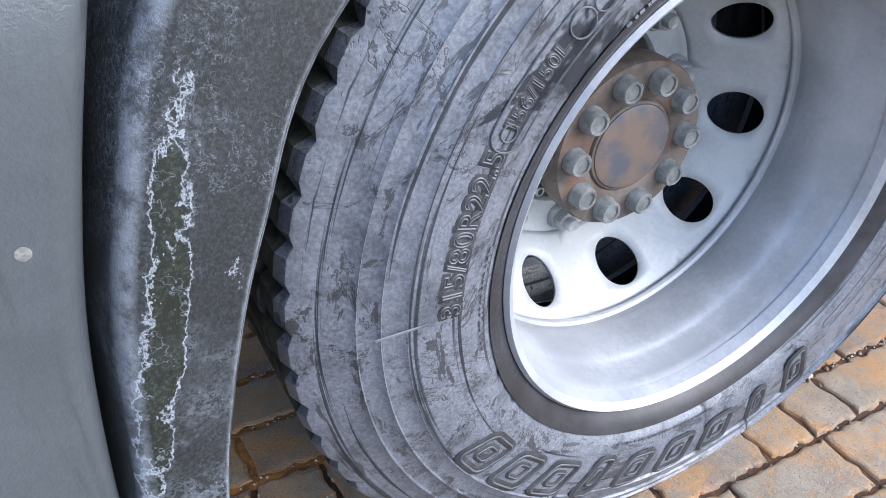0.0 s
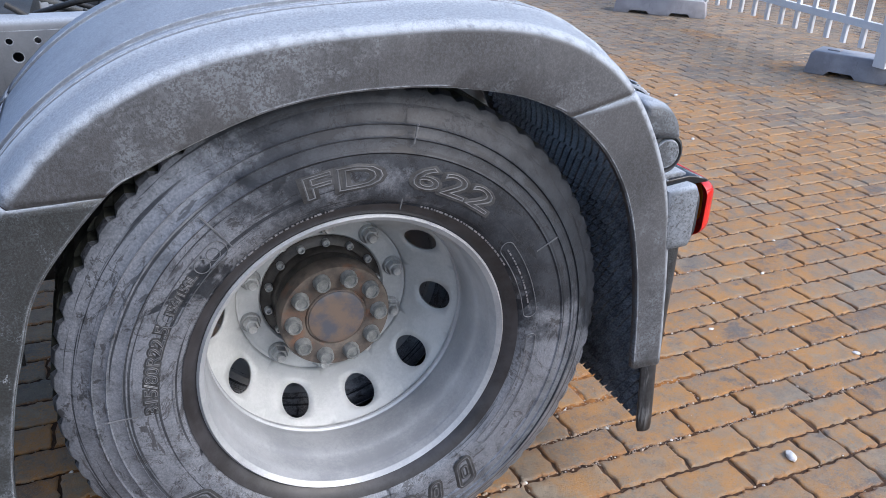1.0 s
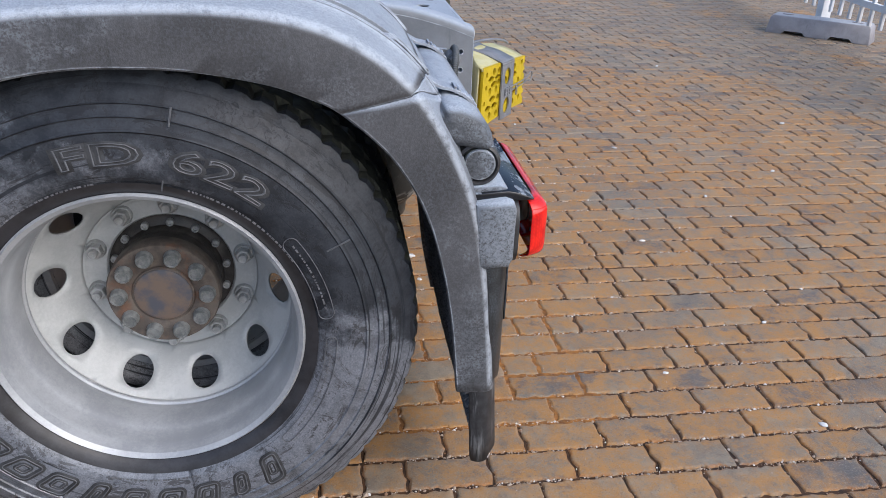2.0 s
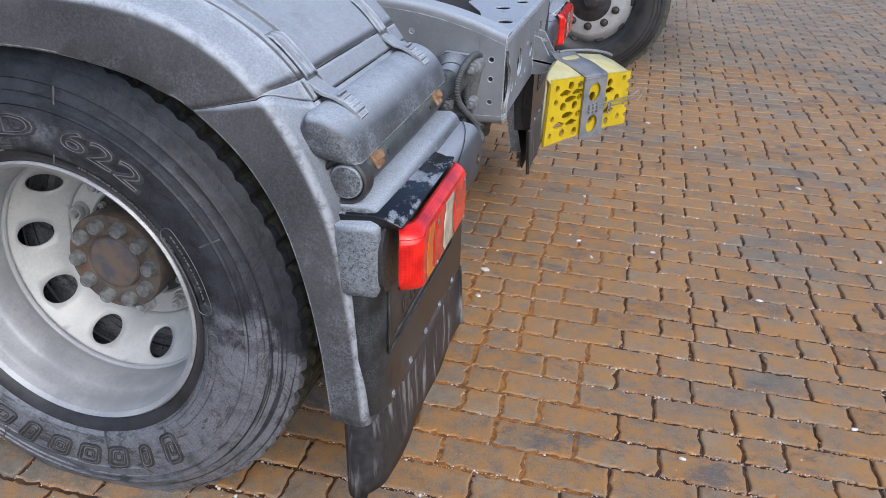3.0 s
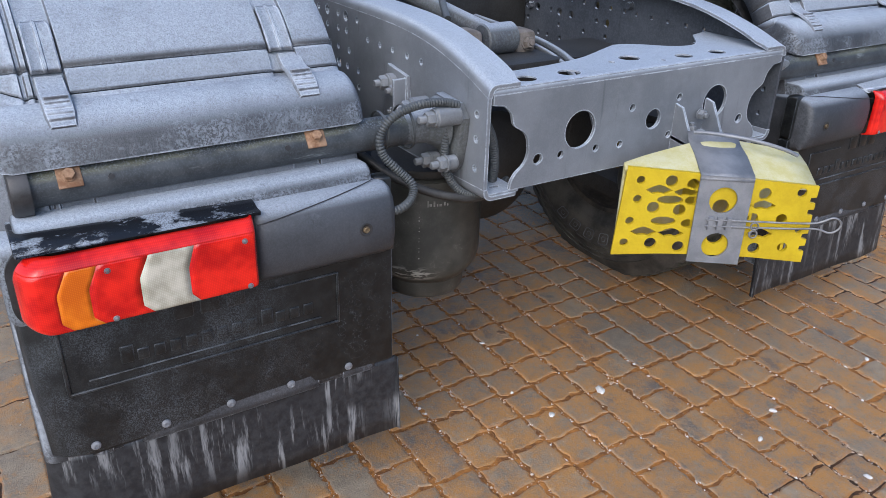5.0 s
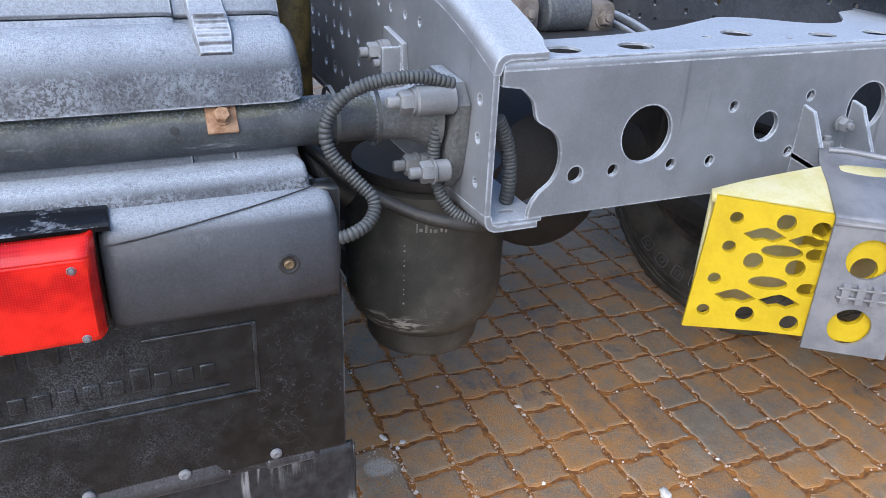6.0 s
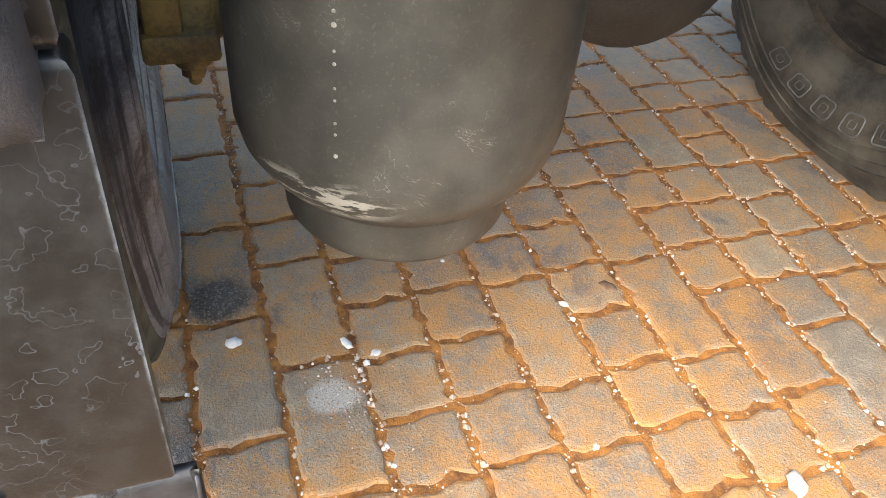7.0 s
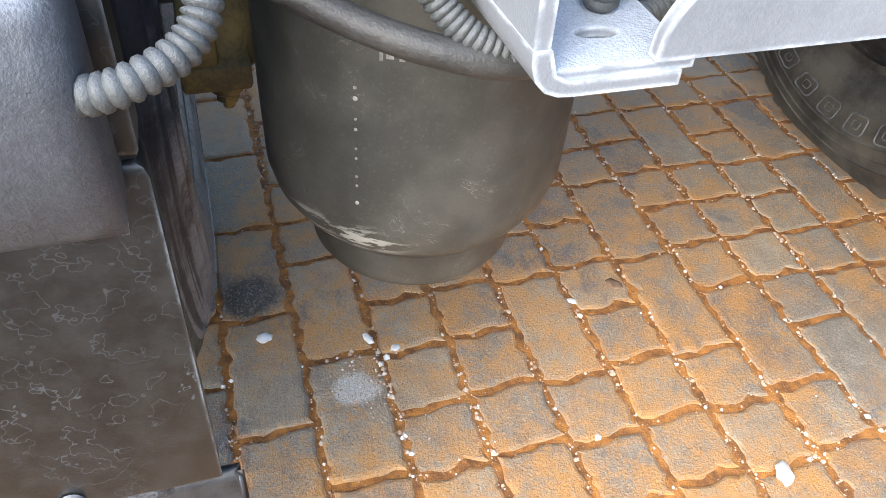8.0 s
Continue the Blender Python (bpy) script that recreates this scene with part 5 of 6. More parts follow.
# ---- chassis frame ----
RAIL_TOP = [(0.777, 0.948), (0.69, 0.979), (0.58, 1.006), (0.46, 1.020), (0.32, 1.024), (-2.2, 1.024)]
rng = random.Random(11)
for s in (1, -1):
    out = [(0.777, 0.740)] + [(p[0], p[1] - 0.018) for p in smooth_path(RAIL_TOP[:5], 4)] + [(-2.2, 1.006), (-2.2, 0.718), (0.2, 0.718)]
    holes = [circle(0.742, z, 0.007, 10) for z in (0.888, 0.838, 0.778)]
    holes += [circle(x, 0.944, 0.0065, 10) for x in (0.53, 0.47, 0.405, 0.345, 0.285)] + [circle(0.700, 0.812, 0.0065, 10)]
    for x in np.arange(-1.2, 0.26, 0.055):
        for z in (0.775, 0.82, 0.86, 0.90, 0.945, 0.98):
            if rng.random() < 0.8:
                holes.append(circle(x + rng.uniform(-0.008, 0.008), z, rng.choice((0.0075, 0.0075, 0.0075, 0.012)), 10))
    bm = bmesh.new()
    holed(bm, out, holes, XZ, s * -0.430, s * -0.422)
    # far web takes the darkened copy: shade on its inner face is in the colour
    rail = part("frame_rail", bm, M_rail if s == 1 else M_rail_far, truck, "perforated grey steel frame rail with frost on its flange", 30)
    # flanges, with a rounded outer bend
    bm = bmesh.new()
    line = smooth_path(RAIL_TOP[:5], 6) + [np.array((-2.2, 1.024))]
    rings = []
    for i, (x, z) in enumerate(line):
        x = 0.7785 if i == 0 else x
        w = 0.078 if i > 1 else 0.072
        rings.append(ring(bm, [(x, s * -0.4305, z - 0.022), (x, s * -0.4300, z - 0.014), (x, s * -0.4275, z - 0.006), (x, s * -0.4225, z - 0.0005), (x, s * -0.4155, z + 0.0024), (x, s * -0.408, z + 0.003), (x, s * (-0.43 + w), z + 0.003),
                               (x, s * (-0.43 + w), z - 0.005), (x, s * -0.410, z - 0.005), (x, s * -0.4175, z - 0.009), (x, s * -0.4215, z - 0.022)]))
    skin(bm, rings, closed_v=True)
    bm.faces.new(rings[0])
    bm.faces.new(rings[-1])
    part("top_flange", bm, M_rail, rail, "frosted top flange", 40)
    bm = bmesh.new()
    rings = []
    for x, z in ((0.7785, 0.722), (0.2, 0.70), (-2.2, 0.70)):
        rings.append(ring(bm, [(x, s * -0.4305, z + 0.022), (x, s * -0.4300, z + 0.014), (x, s * -0.4275, z + 0.006), (x, s * -0.4225, z + 0.0005), (x, s * -0.4155, z - 0.0024), (x, s * -0.408, z - 0.003), (x, s * -0.352, z - 0.003), (x, s * -0.352, z + 0.005), (x, s * -0.410, z + 0.005), (x, s * -0.4175, z + 0.009), (x, s * -0.4215, z + 0.022)]))
    skin(bm, rings, closed_v=True)
    bm.faces.new(rings[0])
    bm.faces.new(rings[-1])
    part("bottom_flange", bm, M_rail, rail, "bottom flange", 40)
    # bolts seen on the inside of the web
    for i in range(12):
        x, z = 0.50 - 0.115 * i + rng.uniform(-0.02, 0.02), rng.choice((0.83, 0.965, 0.985, 0.90))
        bm = bmesh.new()
        hexbolt(bm, (x, s * -0.422, z), (0, s, 0), 0.012)
        part("rail_bolt", bm, M_rail_shaded, rail)

# end cross member
bm = bmesh.new()
half = [(0.418, 0.932), (0.418, 0.912)] + [tuple(p) for p in smooth_path([(0.392, 0.908), (0.374, 0.890), (0.366, 0.866), (0.342, 0.850), (0.330, 0.832), (0.327, 0.805), (0.336, 0.782), (0.356, 0.765), (0.366, 0.748), (0.368, 0.733)], 4)]
outline = half + [(-y, z) for y, z in reversed(half)]
holes = [circle(-0.196, 0.834, 0.040, 28), circle(0.012, 0.828, 0.022, 20), circle(0.205, 0.842, 0.039, 28), circle(-0.302, 0.788, 0.0115, 14), circle(-0.243, 0.788, 0.0085, 12), circle(-0.148, 0.787, 0.008, 12),
         circle(-0.080, 0.785, 0.008, 12), circle(0.066, 0.785, 0.008, 12), circle(-0.055, 0.862, 0.008, 12), circle(0.085, 0.868, 0.008, 12), circle(0.30, 0.79, 0.011, 12)]
holed(bm, outline, holes, YZ, 0.771, 0.779)
cross = part("cross_member", bm, M_rail, truck, "perforated grey steel end cross member, frosted on top", 30)
bm = bmesh.new()
edge = [(-0.4185, 0.776), (-0.4185, 0.690)] + [tuple(p) for p in smooth_path([(-0.33, 0.672), (-0.20, 0.662), (-0.08, 0.635), (0.03, 0.585), (0.085, 0.566), (0.14, 0.590), (0.20, 0.640), (0.27, 0.640), (0.35, 0.56)], 4)] + [(0.4185, 0.54), (0.4185, 0.776)]
edge = edge + [(0.3, 0.776), (0.0, 0.776), (-0.3, 0.776)]
top_holes = [circle(-0.312, 0.732, 0.025, 24, 0.022), circle(-0.200, 0.732, 0.026, 24, 0.022), circle(0.010, 0.686, 0.025, 24, 0.023), circle(0.140, 0.724, 0.022, 20, 0.019), circle(0.245, 0.728, 0.022, 20, 0.019),
             circle(-0.055, 0.700, 0.008, 12), circle(0.065, 0.735, 0.006, 10)]
holed(bm, edge, top_holes, YX, 0.9385, 0.942)
part("top_plate", bm, M_rail, cross, "frosted top plate of the cross member", 30)
bm = bmesh.new()
# the rounded bend between plate and top
rings = []
for y in np.linspace(-0.4175, 0.4175, 13):
    rings.append(ring(bm, [(0.771, y, 0.930), (0.7792, y, 0.930), (0.7787, y, 0.9345), (0.776, y, 0.9395), (0.772, y, 0.942), (0.768, y, 0.9425), (0.768, y, 0.935)]))
skin(bm, rings, closed_v=True)
bm.faces.new(rings[0])
bm.faces.new(rings[-1])
part("bend", bm, M_rail, cross, "", 60)
for y0, y1 in ((-0.42, -0.345), (0.345, 0.42)):
    bm = bmesh.new()
    holed(bm, [(y0, 0.776), (y1, 0.776), (y1, 0.60), (y0, 0.60)], [circle((y0 + y1) / 2, 0.745, 0.012, 12, 0.006)], YX, 0.7265, 0.732)
    part("bottom_plate", bm, M_rail, cross, "", 30)

# bracket, studs and nuts where the tube meets the rail
for s in (1, -1):
    bm = bmesh.new()
    prism(bm, [(0.60, 0.885), (0.625, 0.905), (0.70, 0.900), (0.722, 0.875), (0.715, 0.83), (0.705, 0.775), (0.685, 0.752), (0.655, 0.765), (0.63, 0.80), (0.585, 0.79), (0.575, 0.83)], XZ, s * -0.452, s * -0.4305, 0.004)
    lathe(bm, [(0.031, 0), (0.034, 0.05), (0.046, 0.075), (0.055, 0.085)], (0.651, s * -0.545, 0.850), (0, s, 0), 28)
    br = part("tube_bracket", bm, M_tube, truck, "cast bracket that bolts the tube to the rail", 40)
    for x, z, long in ((0.712, 0.883, 0.055), (0.595, 0.872, 0.040), (0.640, 0.772, 0.020), (0.706, 0.785, 0.022)):
        bm = bmesh.new()
        rod(bm, (x, s * -0.452, z), (x, s * (-0.452 - long), z), 0.0195 if long > 0.03 else 0.015, 24)
        hexbolt(bm, (x, s * (-0.452 - long), z), (0, -s, 0), 0.0165, 0.016)
        part("stud_nut", bm, M_bolt, br, "nut and spacer on a stud")
    bm = bmesh.new()
    prism(bm, [(0.38, 0.79), (0.40, 0.915), (0.485, 0.905), (0.50, 0.79)], XZ, s * -0.440, s * -0.4305, 0.002)
    box(bm, (0.475, min(s * -0.470, s * -0.4305), 0.79), (0.483, max(s * -0.470, s * -0.4305), 0.90), 0.002)
    angle = part("angle_bracket", bm, M_rail, truck, "small bolted angle bracket on the rail", 40)
    for x, z, big in ((0.430, 0.882, 0.017), (0.463, 0.872, 0.013), (0.452, 0.822, 0.010)):
        bm = bmesh.new()
        rod(bm, (x, s * -0.440, z), (x, s * (-0.440 - big), z), big * 1.1, 20)
        hexbolt(bm, (x, s * (-0.440 - big), z), (0, -s, 0), big, big * 0.8)
        part("bolt", bm, M_bolt, angle)

    # air spring
    bm = bmesh.new()
    lathe(bm, [(0.0, -0.014), (0.084, -0.014), (0.091, -0.011), (0.095, -0.004), (0.097, 0.022), (0.098, 0.030), (0.105, 0.036), (0.117, 0.050), (0.126, 0.065), (0.131, 0.085), (0.132, 0.150), (0.1315, 0.25), (0.126, 0.285), (0.10, 0.295), (0.0, 0.295)], (0.50, s * -0.40, 0.420), (0, 0, 1), 72)
    bag = part("air_spring", bm, M_bag, truck, "black rubber air spring with scuffed lower edge", 40)
    bm = bmesh.new()
    for i in range(9):
        a = radians(-35 if s == 1 else 35)
        z = 0.530 + 0.0125 * i + (0.004 if i % 2 else 0)
        p = Vector((0.50 + 0.1315 * math.cos(a), s * -0.40 + 0.1315 * math.sin(a), z))
        q = rng.uniform(0.5, 1.0)
        lathe(bm, [(0.0020 * q, 0), (0.0016 * q, 0.001), (0.0, 0.0012)], p, (math.cos(a), math.sin(a), 0), 8)
    part("seam_marks", bm, M_bagscuff, bag, "row of pale moulding marks")
    bm = bmesh.new()
    for i, (a, wide, z0, z1) in enumerate(((-27, 1.0, 0.654, 0.668), (-24.5, 2.2, 0.656, 0.661), (-21, 1.6, 0.655, 0.667), (-18, 1.2, 0.655, 0.661), (-15, 2.4, 0.655, 0.660), (-11, 1.5, 0.656, 0.664), (-8, 1.2, 0.655, 0.660))):
        lo = [(0.50 + 0.1322 * math.cos(radians(q)), s * (-0.40 + 0.1322 * math.sin(radians(q)))) for q in (a - wide / 2, a + wide / 2)]
        v = ring(bm, [(*lo[0], z0), (*lo[1], z0), (*lo[1], z1), (*lo[0], z1)])
        bm.faces.new(v)
    thick(part("faded_print", bm, M_bagscuff, bag, "row of worn pale print bars", 0), 0.0008, 0)
    bm = bmesh.new()
    lathe(bm, [(0.118, 0), (0.120, 0.004), (0.120, 0.018), (0.0, 0.018)], (0.50, s * -0.40, 0.712), (0, 0, 1), 48)
    part("spring_plate", bm, M_dark, bag, "dark top plate of the air spring")

# axle, spring arms and the gear housing, dark under the frame
bm = bmesh.new()
rod(bm, (HUB_X, -0.90, HUB_Z), (HUB_X, 0.90, HUB_Z), 0.075, 24)
lathe(bm, [(0.0, -0.20), (0.10, -0.19), (0.17, -0.12), (0.20, 0.0), (0.17, 0.12), (0.10, 0.17), (0.0, 0.18)], (HUB_X, 0.05, HUB_Z), (1, 0, 0), 32)
part("axle", bm, M_dark, truck, "oily black rear axle with its gear housing")
for s in (1, -1):
    bm = bmesh.new()
    box(bm, (-0.75, s * 0.425 - 0.05, 0.40), (0.48, s * 0.425 + 0.05, 0.46), 0.012)
    box(bm, (-0.10, s * 0.425 - 0.06, 0.44), (0.12, s * 0.425 + 0.06, 0.66), 0.012)
    part("spring_arm", bm, M_dark, truck, "black suspension arm", 40)
    bm = bmesh.new()
    rod(bm, (0.19, s * 0.545, 0.42), (0.12, s * 0.535, 0.66), 0.036, 24)
    rod(bm, (0.12, s * 0.535, 0.60), (0.06, s * 0.52, 0.95), 0.045, 24)
    box(bm, (0.10, s * 0.560 - 0.04, 0.412), (0.24, s * 0.560 + 0.04, 0.445), 0.006)
    box(bm, (0.16, s * 0.575 - 0.02, 0.43), (0.235, s * 0.575 + 0.02, 0.50), 0.008)
    rod(bm, (0.21, s * 0.550, 0.398), (0.21, s * 0.550, 0.415), 0.020, 18)
    hexbolt(bm, (0.21, s * 0.550, 0.402), (0, 0, -1), 0.015, 0.010)
    part("shock_absorber", bm, M_shock, truck, "mud-stained shock absorber", 40)

# stay rod with its big bush on top of the axle
bm = bmesh.new()
rod(bm, (0.172, -0.030, 0.89), (0.172, 0.070, 0.89), 0.042, 36, 0.1)
hose(bm, [(0.16, 0.01, 0.90), (-0.02, -0.05, 0.945), (-0.25, -0.12, 1.005)], 0.026, 6)
stay = part("stay_rod", bm, M_tube, truck, "frosted stay rod with a round rubber bush", 40)
for x, y, z in ((0.160, -0.075, 0.885), (0.153, 0.110, 0.872)):
    bm = bmesh.new()
    box(bm, (x - 0.04, y - 0.034, z - 0.05), (x + 0.04, y + 0.034, z + 0.035), 0.016)
    hexbolt(bm, (x + 0.038, y, z), (1, 0, 0.3), 0.018, 0.008)
    part("bush_mount", bm, M_mount, stay, "dirty bush mount with a bolt", 40)
for lo, hi in (((0.10, -0.42, 0.78), (0.30, 0.42, 0.850)), ((-0.35, -0.42, 0.78), (-0.22, 0.42, 0.95)), ((-1.2, -0.42, 0.76), (-1.05, 0.42, 0.95))):
    part("inner_cross_member", box(bmesh.new(), lo, hi, 0.012), M_dark, truck, "dark inner cross member", 40)
for k, (y, z, r) in enumerate(((0.160, 0.862, 0.010), (0.182, 0.850, 0.008), (0.140, 0.852, 0.008), (0.31, 0.80, 0.012))):
    bm = bmesh.new()
    hose(bm, [(-0.9, y + 0.12, z + 0.02), (-0.3, y + 0.06, z + 0.01), (0.2, y + 0.02, z), (0.42, y - 0.02, z - 0.05), (0.56, y - 0.08, z - 0.12)], r, 8)
    part("air_line", bm, M_tube if k < 3 else M_dark, truck, "bundled frosted air lines inside the frame", 60)
rng = random.Random(9)
for k in range(9):
    bm = bmesh.new()
    x0, y0 = rng.uniform(-0.95, -0.30), rng.uniform(-0.34, 0.30)
    pts = [(x0 + 0.16 * i + rng.uniform(-0.05, 0.05), y0 + rng.uniform(-0.08, 0.08), 0.99 + 0.06 * math.sin(i * 1.7 + k)) for i in range(4)]
    hose(bm, pts, rng.uniform(0.007, 0.012), 8)
    part("air_line", bm, M_conduit if k % 2 else M_dark, truck, "loose black hoses over the axle", 60)
bm = bmesh.new()
box(bm, (-1.05, -0.33, 0.88), (-0.50, 0.33, 1.02), 0.03)
box(bm, (-0.98, -0.20, 1.0), (-0.70, 0.10, 1.10), 0.02)
valves = part("valve_block", bm, M_dark, truck, "black valve housings between the rails", 40)
for x, y, z in ((-0.50, -0.26, 0.965), (-0.50, -0.12, 0.950), (-0.50, 0.05, 0.972), (-0.50, 0.20, 0.945)):
    bm = bmesh.new()
    hexbolt(bm, (x, y, z), (1, 0, 0.1), 0.019, 0.012)
    part("bolt", bm, M_bolt, valves)

# corrugated conduits at the rail's end
CONDUITS = [
    ([(0.716, -0.455, 0.902), (0.714, -0.490, 0.912), (0.710, -0.540, 0.912), (0.702, -0.588, 0.895), (0.697, -0.614, 0.860), (0.702, -0.612, 0.825), (0.716, -0.586, 0.792), (0.732, -0.565, 0.766), (0.746, -0.574, 0.745), (0.760, -0.603, 0.736), (0.752, -0.632, 0.728)], 0.0070, 0.0019, M_conduit),
    ([(0.694, -0.458, 0.875), (0.690, -0.466, 0.83), (0.690, -0.466, 0.775), (0.700, -0.452, 0.735), (0.714, -0.425, 0.712), (0.715, -0.38, 0.705), (0.68, -0.30, 0.71)], 0.0071, 0.0018, M_conduit),
    ([(0.575, -0.630, 0.81), (0.610, -0.600, 0.785), (0.650, -0.560, 0.752), (0.685, -0.500, 0.722), (0.712, -0.445, 0.708), (0.716, -0.400, 0.702), (0.690, -0.330, 0.704)], 0.0092, 0.0, M_dark),
    ([(0.735, -0.400, 0.86), (0.730, -0.380, 0.82), (0.728, -0.372, 0.77), (0.72, -0.37, 0.735)], 0.009, 0.0014, M_conduit),
    ([(0.55, -0.62, 0.83), (0.60, -0.60, 0.76), (0.61, -0.56, 0.72)], 0.015, 0.0, M_dark),
]
for pts, r, rib, m in CONDUITS:
    bm = bmesh.new()
    hose(bm, pts, r, 8, rib, 0.0056)
    part("conduit", bm, m, truck, "frosted corrugated cable conduit", 60)
for p, r in (((0.735, -0.548, 0.895), 0.042), ((0.75, -0.600, 0.875), 0.036)):
    bm = bmesh.new()
    lathe(bm, [(r, -0.0025), (r + 0.0015, -0.0025), (r + 0.0015, 0.0025), (r, 0.0025)], (0.668, p[1], 0.860), (0, 1, 0.05), 32)
    part("cable_tie", bm, M_conduit, truck, "cable tie round tube and conduit", 60)


# ---- what stands ahead of the wheel: side fairing and chassis parts ----
edge_line = smooth_path([(-0.690, 0.26), (-0.684, 0.45), (-0.672, 0.60), (-0.648, 0.73), (-0.618, 0.85), (-0.598, 0.93)], 5)
bm = bmesh.new()
rings = []
for x, z in edge_line:
    roll = 0.085 * (1 - math.sqrt(max(0.0, 1 - (max(0.0, z - 0.80) / 0.132) ** 2)))
    rings.append(ring(bm, [(x, -0.80, z), (x, -1.250 + roll, z), (x - 0.003, -1.262 + roll, z), (x - 0.010, -1.2695 + roll, z), (x - 0.022, -1.272 + roll, z), (-1.9, -1.272 + roll, z), (-1.9, -0.80, z)]))
skin(bm, rings, closed_v=True)
bm.faces.new(rings[0])
bm.faces.new(rings[-1])
fairing = part("side_fairing", bm, M_fairing, truck, "pale grey side fairing with a frosted top", 40)
bm = bmesh.new()
bmesh.ops.create_icosphere(bm, subdivisions=2, radius=0.0042)
for v in bm.verts:
    v.co = Vector((v.co.x * 0.9 + 0.003 * noise.noise(v.co * 90), v.co.y * 0.12, v.co.z * 1.3))
bmesh.ops.translate(bm, verts=bm.verts, vec=(-0.693, -1.2725, 0.692))
part("paint_smudge", bm, M_bagscuff, fairing, "small white smudge")
bm = bmesh.new()
box(bm, (-1.5, -1.20, 0.93), (-0.66, -0.50, 0.955), 0.012)
box(bm, (-1.5, -0.80, 0.95), (-0.70, -0.52, 1.06), 0.02)
box(bm, (-1.3, -0.60, 1.05), (-0.60, -0.44, 1.12), 0.012)
tray = part("catwalk", bm, M_tray, truck, "frosted tray and battery cover ahead of the wheel", 40)
for i in range(4):
    bm = bmesh.new()
    hexbolt(bm, (-0.72 - 0.16 * i, -0.74, 1.06), (0, 0, 1), 0.016, 0.008)
    part("bolt", bm, M_bolt, tray)
bm = bmesh.new()
box(bm, (-1.4, -0.62, 0.62), (-0.72, -0.44, 0.93), 0.02)
part("tank", bm, M_dark, truck, "dark air tank housing beside the rail", 40)

# ---- wheel chock in its holder ----
B0 = Vector((0.862, -0.148, 0.573))
U = Vector((0.222, 0.341, 0)).normalized()
N = Vector((U.y, -U.x, 0))
LONG = 0.407


def chock_at(u, v, w):
    """u along the face, v up, w out from the face."""
    return B0 + U * u + Vector((0, 0, v)) + N * w


chock = thing("wheel_chock", "yellow perforated plastic wheel chock in a steel holder", "chock", tuple(B0))
bm = bmesh.new()
tops = lambda u: 0.203 - 0.033 * u / LONG
outline = [(0.0, 0.0), (0.10, 0.006), (0.20, 0.007), (0.30, 0.004), (LONG, -0.004), (LONG, 0.022), (LONG - 0.012, 0.024), (LONG - 0.012, 0.034), (LONG, 0.036), (LONG, 0.050), (LONG - 0.012, 0.052), (LONG - 0.012, 0.062), (LONG, 0.064), (LONG, 0.105), (LONG - 0.012, 0.107),
           (LONG - 0.012, 0.117), (LONG, 0.119), (LONG, 0.132), (LONG - 0.012, 0.134), (LONG - 0.012, 0.144), (LONG, 0.146), (LONG, tops(LONG)), (0.26, tops(0.26)), (0.13, tops(0.13)), (0.012, 0.201)]
holes = []
for u, v, r in ((0.042, 0.172, 0.0085), (0.040, 0.130, 0.0085), (0.030, 0.080, 0.0085), (0.024, 0.030, 0.0085), (0.105, 0.172, 0.012), (0.075, 0.112, 0.0125), (0.130, 0.108, 0.0125), (0.080, 0.030, 0.012), (0.140, 0.024, 0.012), (0.150, 0.166, 0.012),
                (0.30, 0.150, 0.0125), (0.375, 0.155, 0.0095), (0.285, 0.095, 0.011), (0.345, 0.095, 0.011), (0.300, 0.026, 0.012), (0.360, 0.030, 0.010), (0.385, 0.070, 0.006)):
    holes.append(circle(u, v, r * 1.04, 14))
for u, v, r in ((0.214, 0.118, 0.017), (0.214, 0.050, 0.017)):
    holes.append(circle(u, v, r, 16))
for u, v, a, b in ((0.108, 0.130, 0.027, 0.010), (0.152, 0.130, 0.014, 0.010), (0.100, 0.082, 0.026, 0.010), (0.152, 0.078, 0.014, 0.010)):
    holes.append(circle(u, v, a, 16, b))
for u, v in ((0.082, 0.151), (0.140, 0.148), (0.062, 0.056), (0.120, 0.055), (0.300, 0.124), (0.305, 0.060)):
    holes.append([(u - 0.028, v), (u - 0.010, v + 0.009), (u, v + 0.012), (u + 0.010, v + 0.009), (u + 0.028, v), (u + 0.012, v - 0.009), (u, v - 0.006), (u - 0.012, v - 0.009)])
holed(bm, outline, holes, lambda u, v, w: chock_at(u, v, w), -0.008, 0.0)
face = part("chock_face", bm, M_yellow, chock, "bright yellow perforated face", 30)
bm = bmesh.new()
rows = []
for u in np.linspace(0.006, LONG - 0.004, 9):
    t = tops(u)
    g = 0.022 * (1 - abs(u - 0.25) / 0.3)
    k = min(1.0, u / 0.20) ** 0.8
    rows.append(ring(bm, [chock_at(u, t - 0.012, -0.001), chock_at(u, t - 0.003, -0.002), chock_at(u, t, -0.008), chock_at(u, t + (0.015 + g * 0.6) * k, -0.008 - 0.062 * k), chock_at(u, t + (0.020 + g) * k, -0.008 - 0.117 * k), chock_at(u, t - 0.004 + (0.012 + g) * k, -0.010 - 0.135 * k), chock_at(u, 0.07, -0.012 - 0.143 * k), chock_at(u, 0.01, -0.012 - 0.138 * k)]))
skin(bm, rows)
thick(part("chock_back", bm, M_paleyellow, chock, "frosted pale yellow back of the chock", 40), 0.006)
bm = bmesh.new()
for u in (0.16, 0.28, 0.36):
    prism(bm, [(-0.010, 0.012), (-0.010, 0.160), (-0.07, 0.165), (-0.095, 0.15), (-0.098, 0.03)], lambda w, v, q: chock_at(q, v, w), u, u + 0.006)
part("chock_rib", bm, M_yellow, chock, "yellow inner ribs")

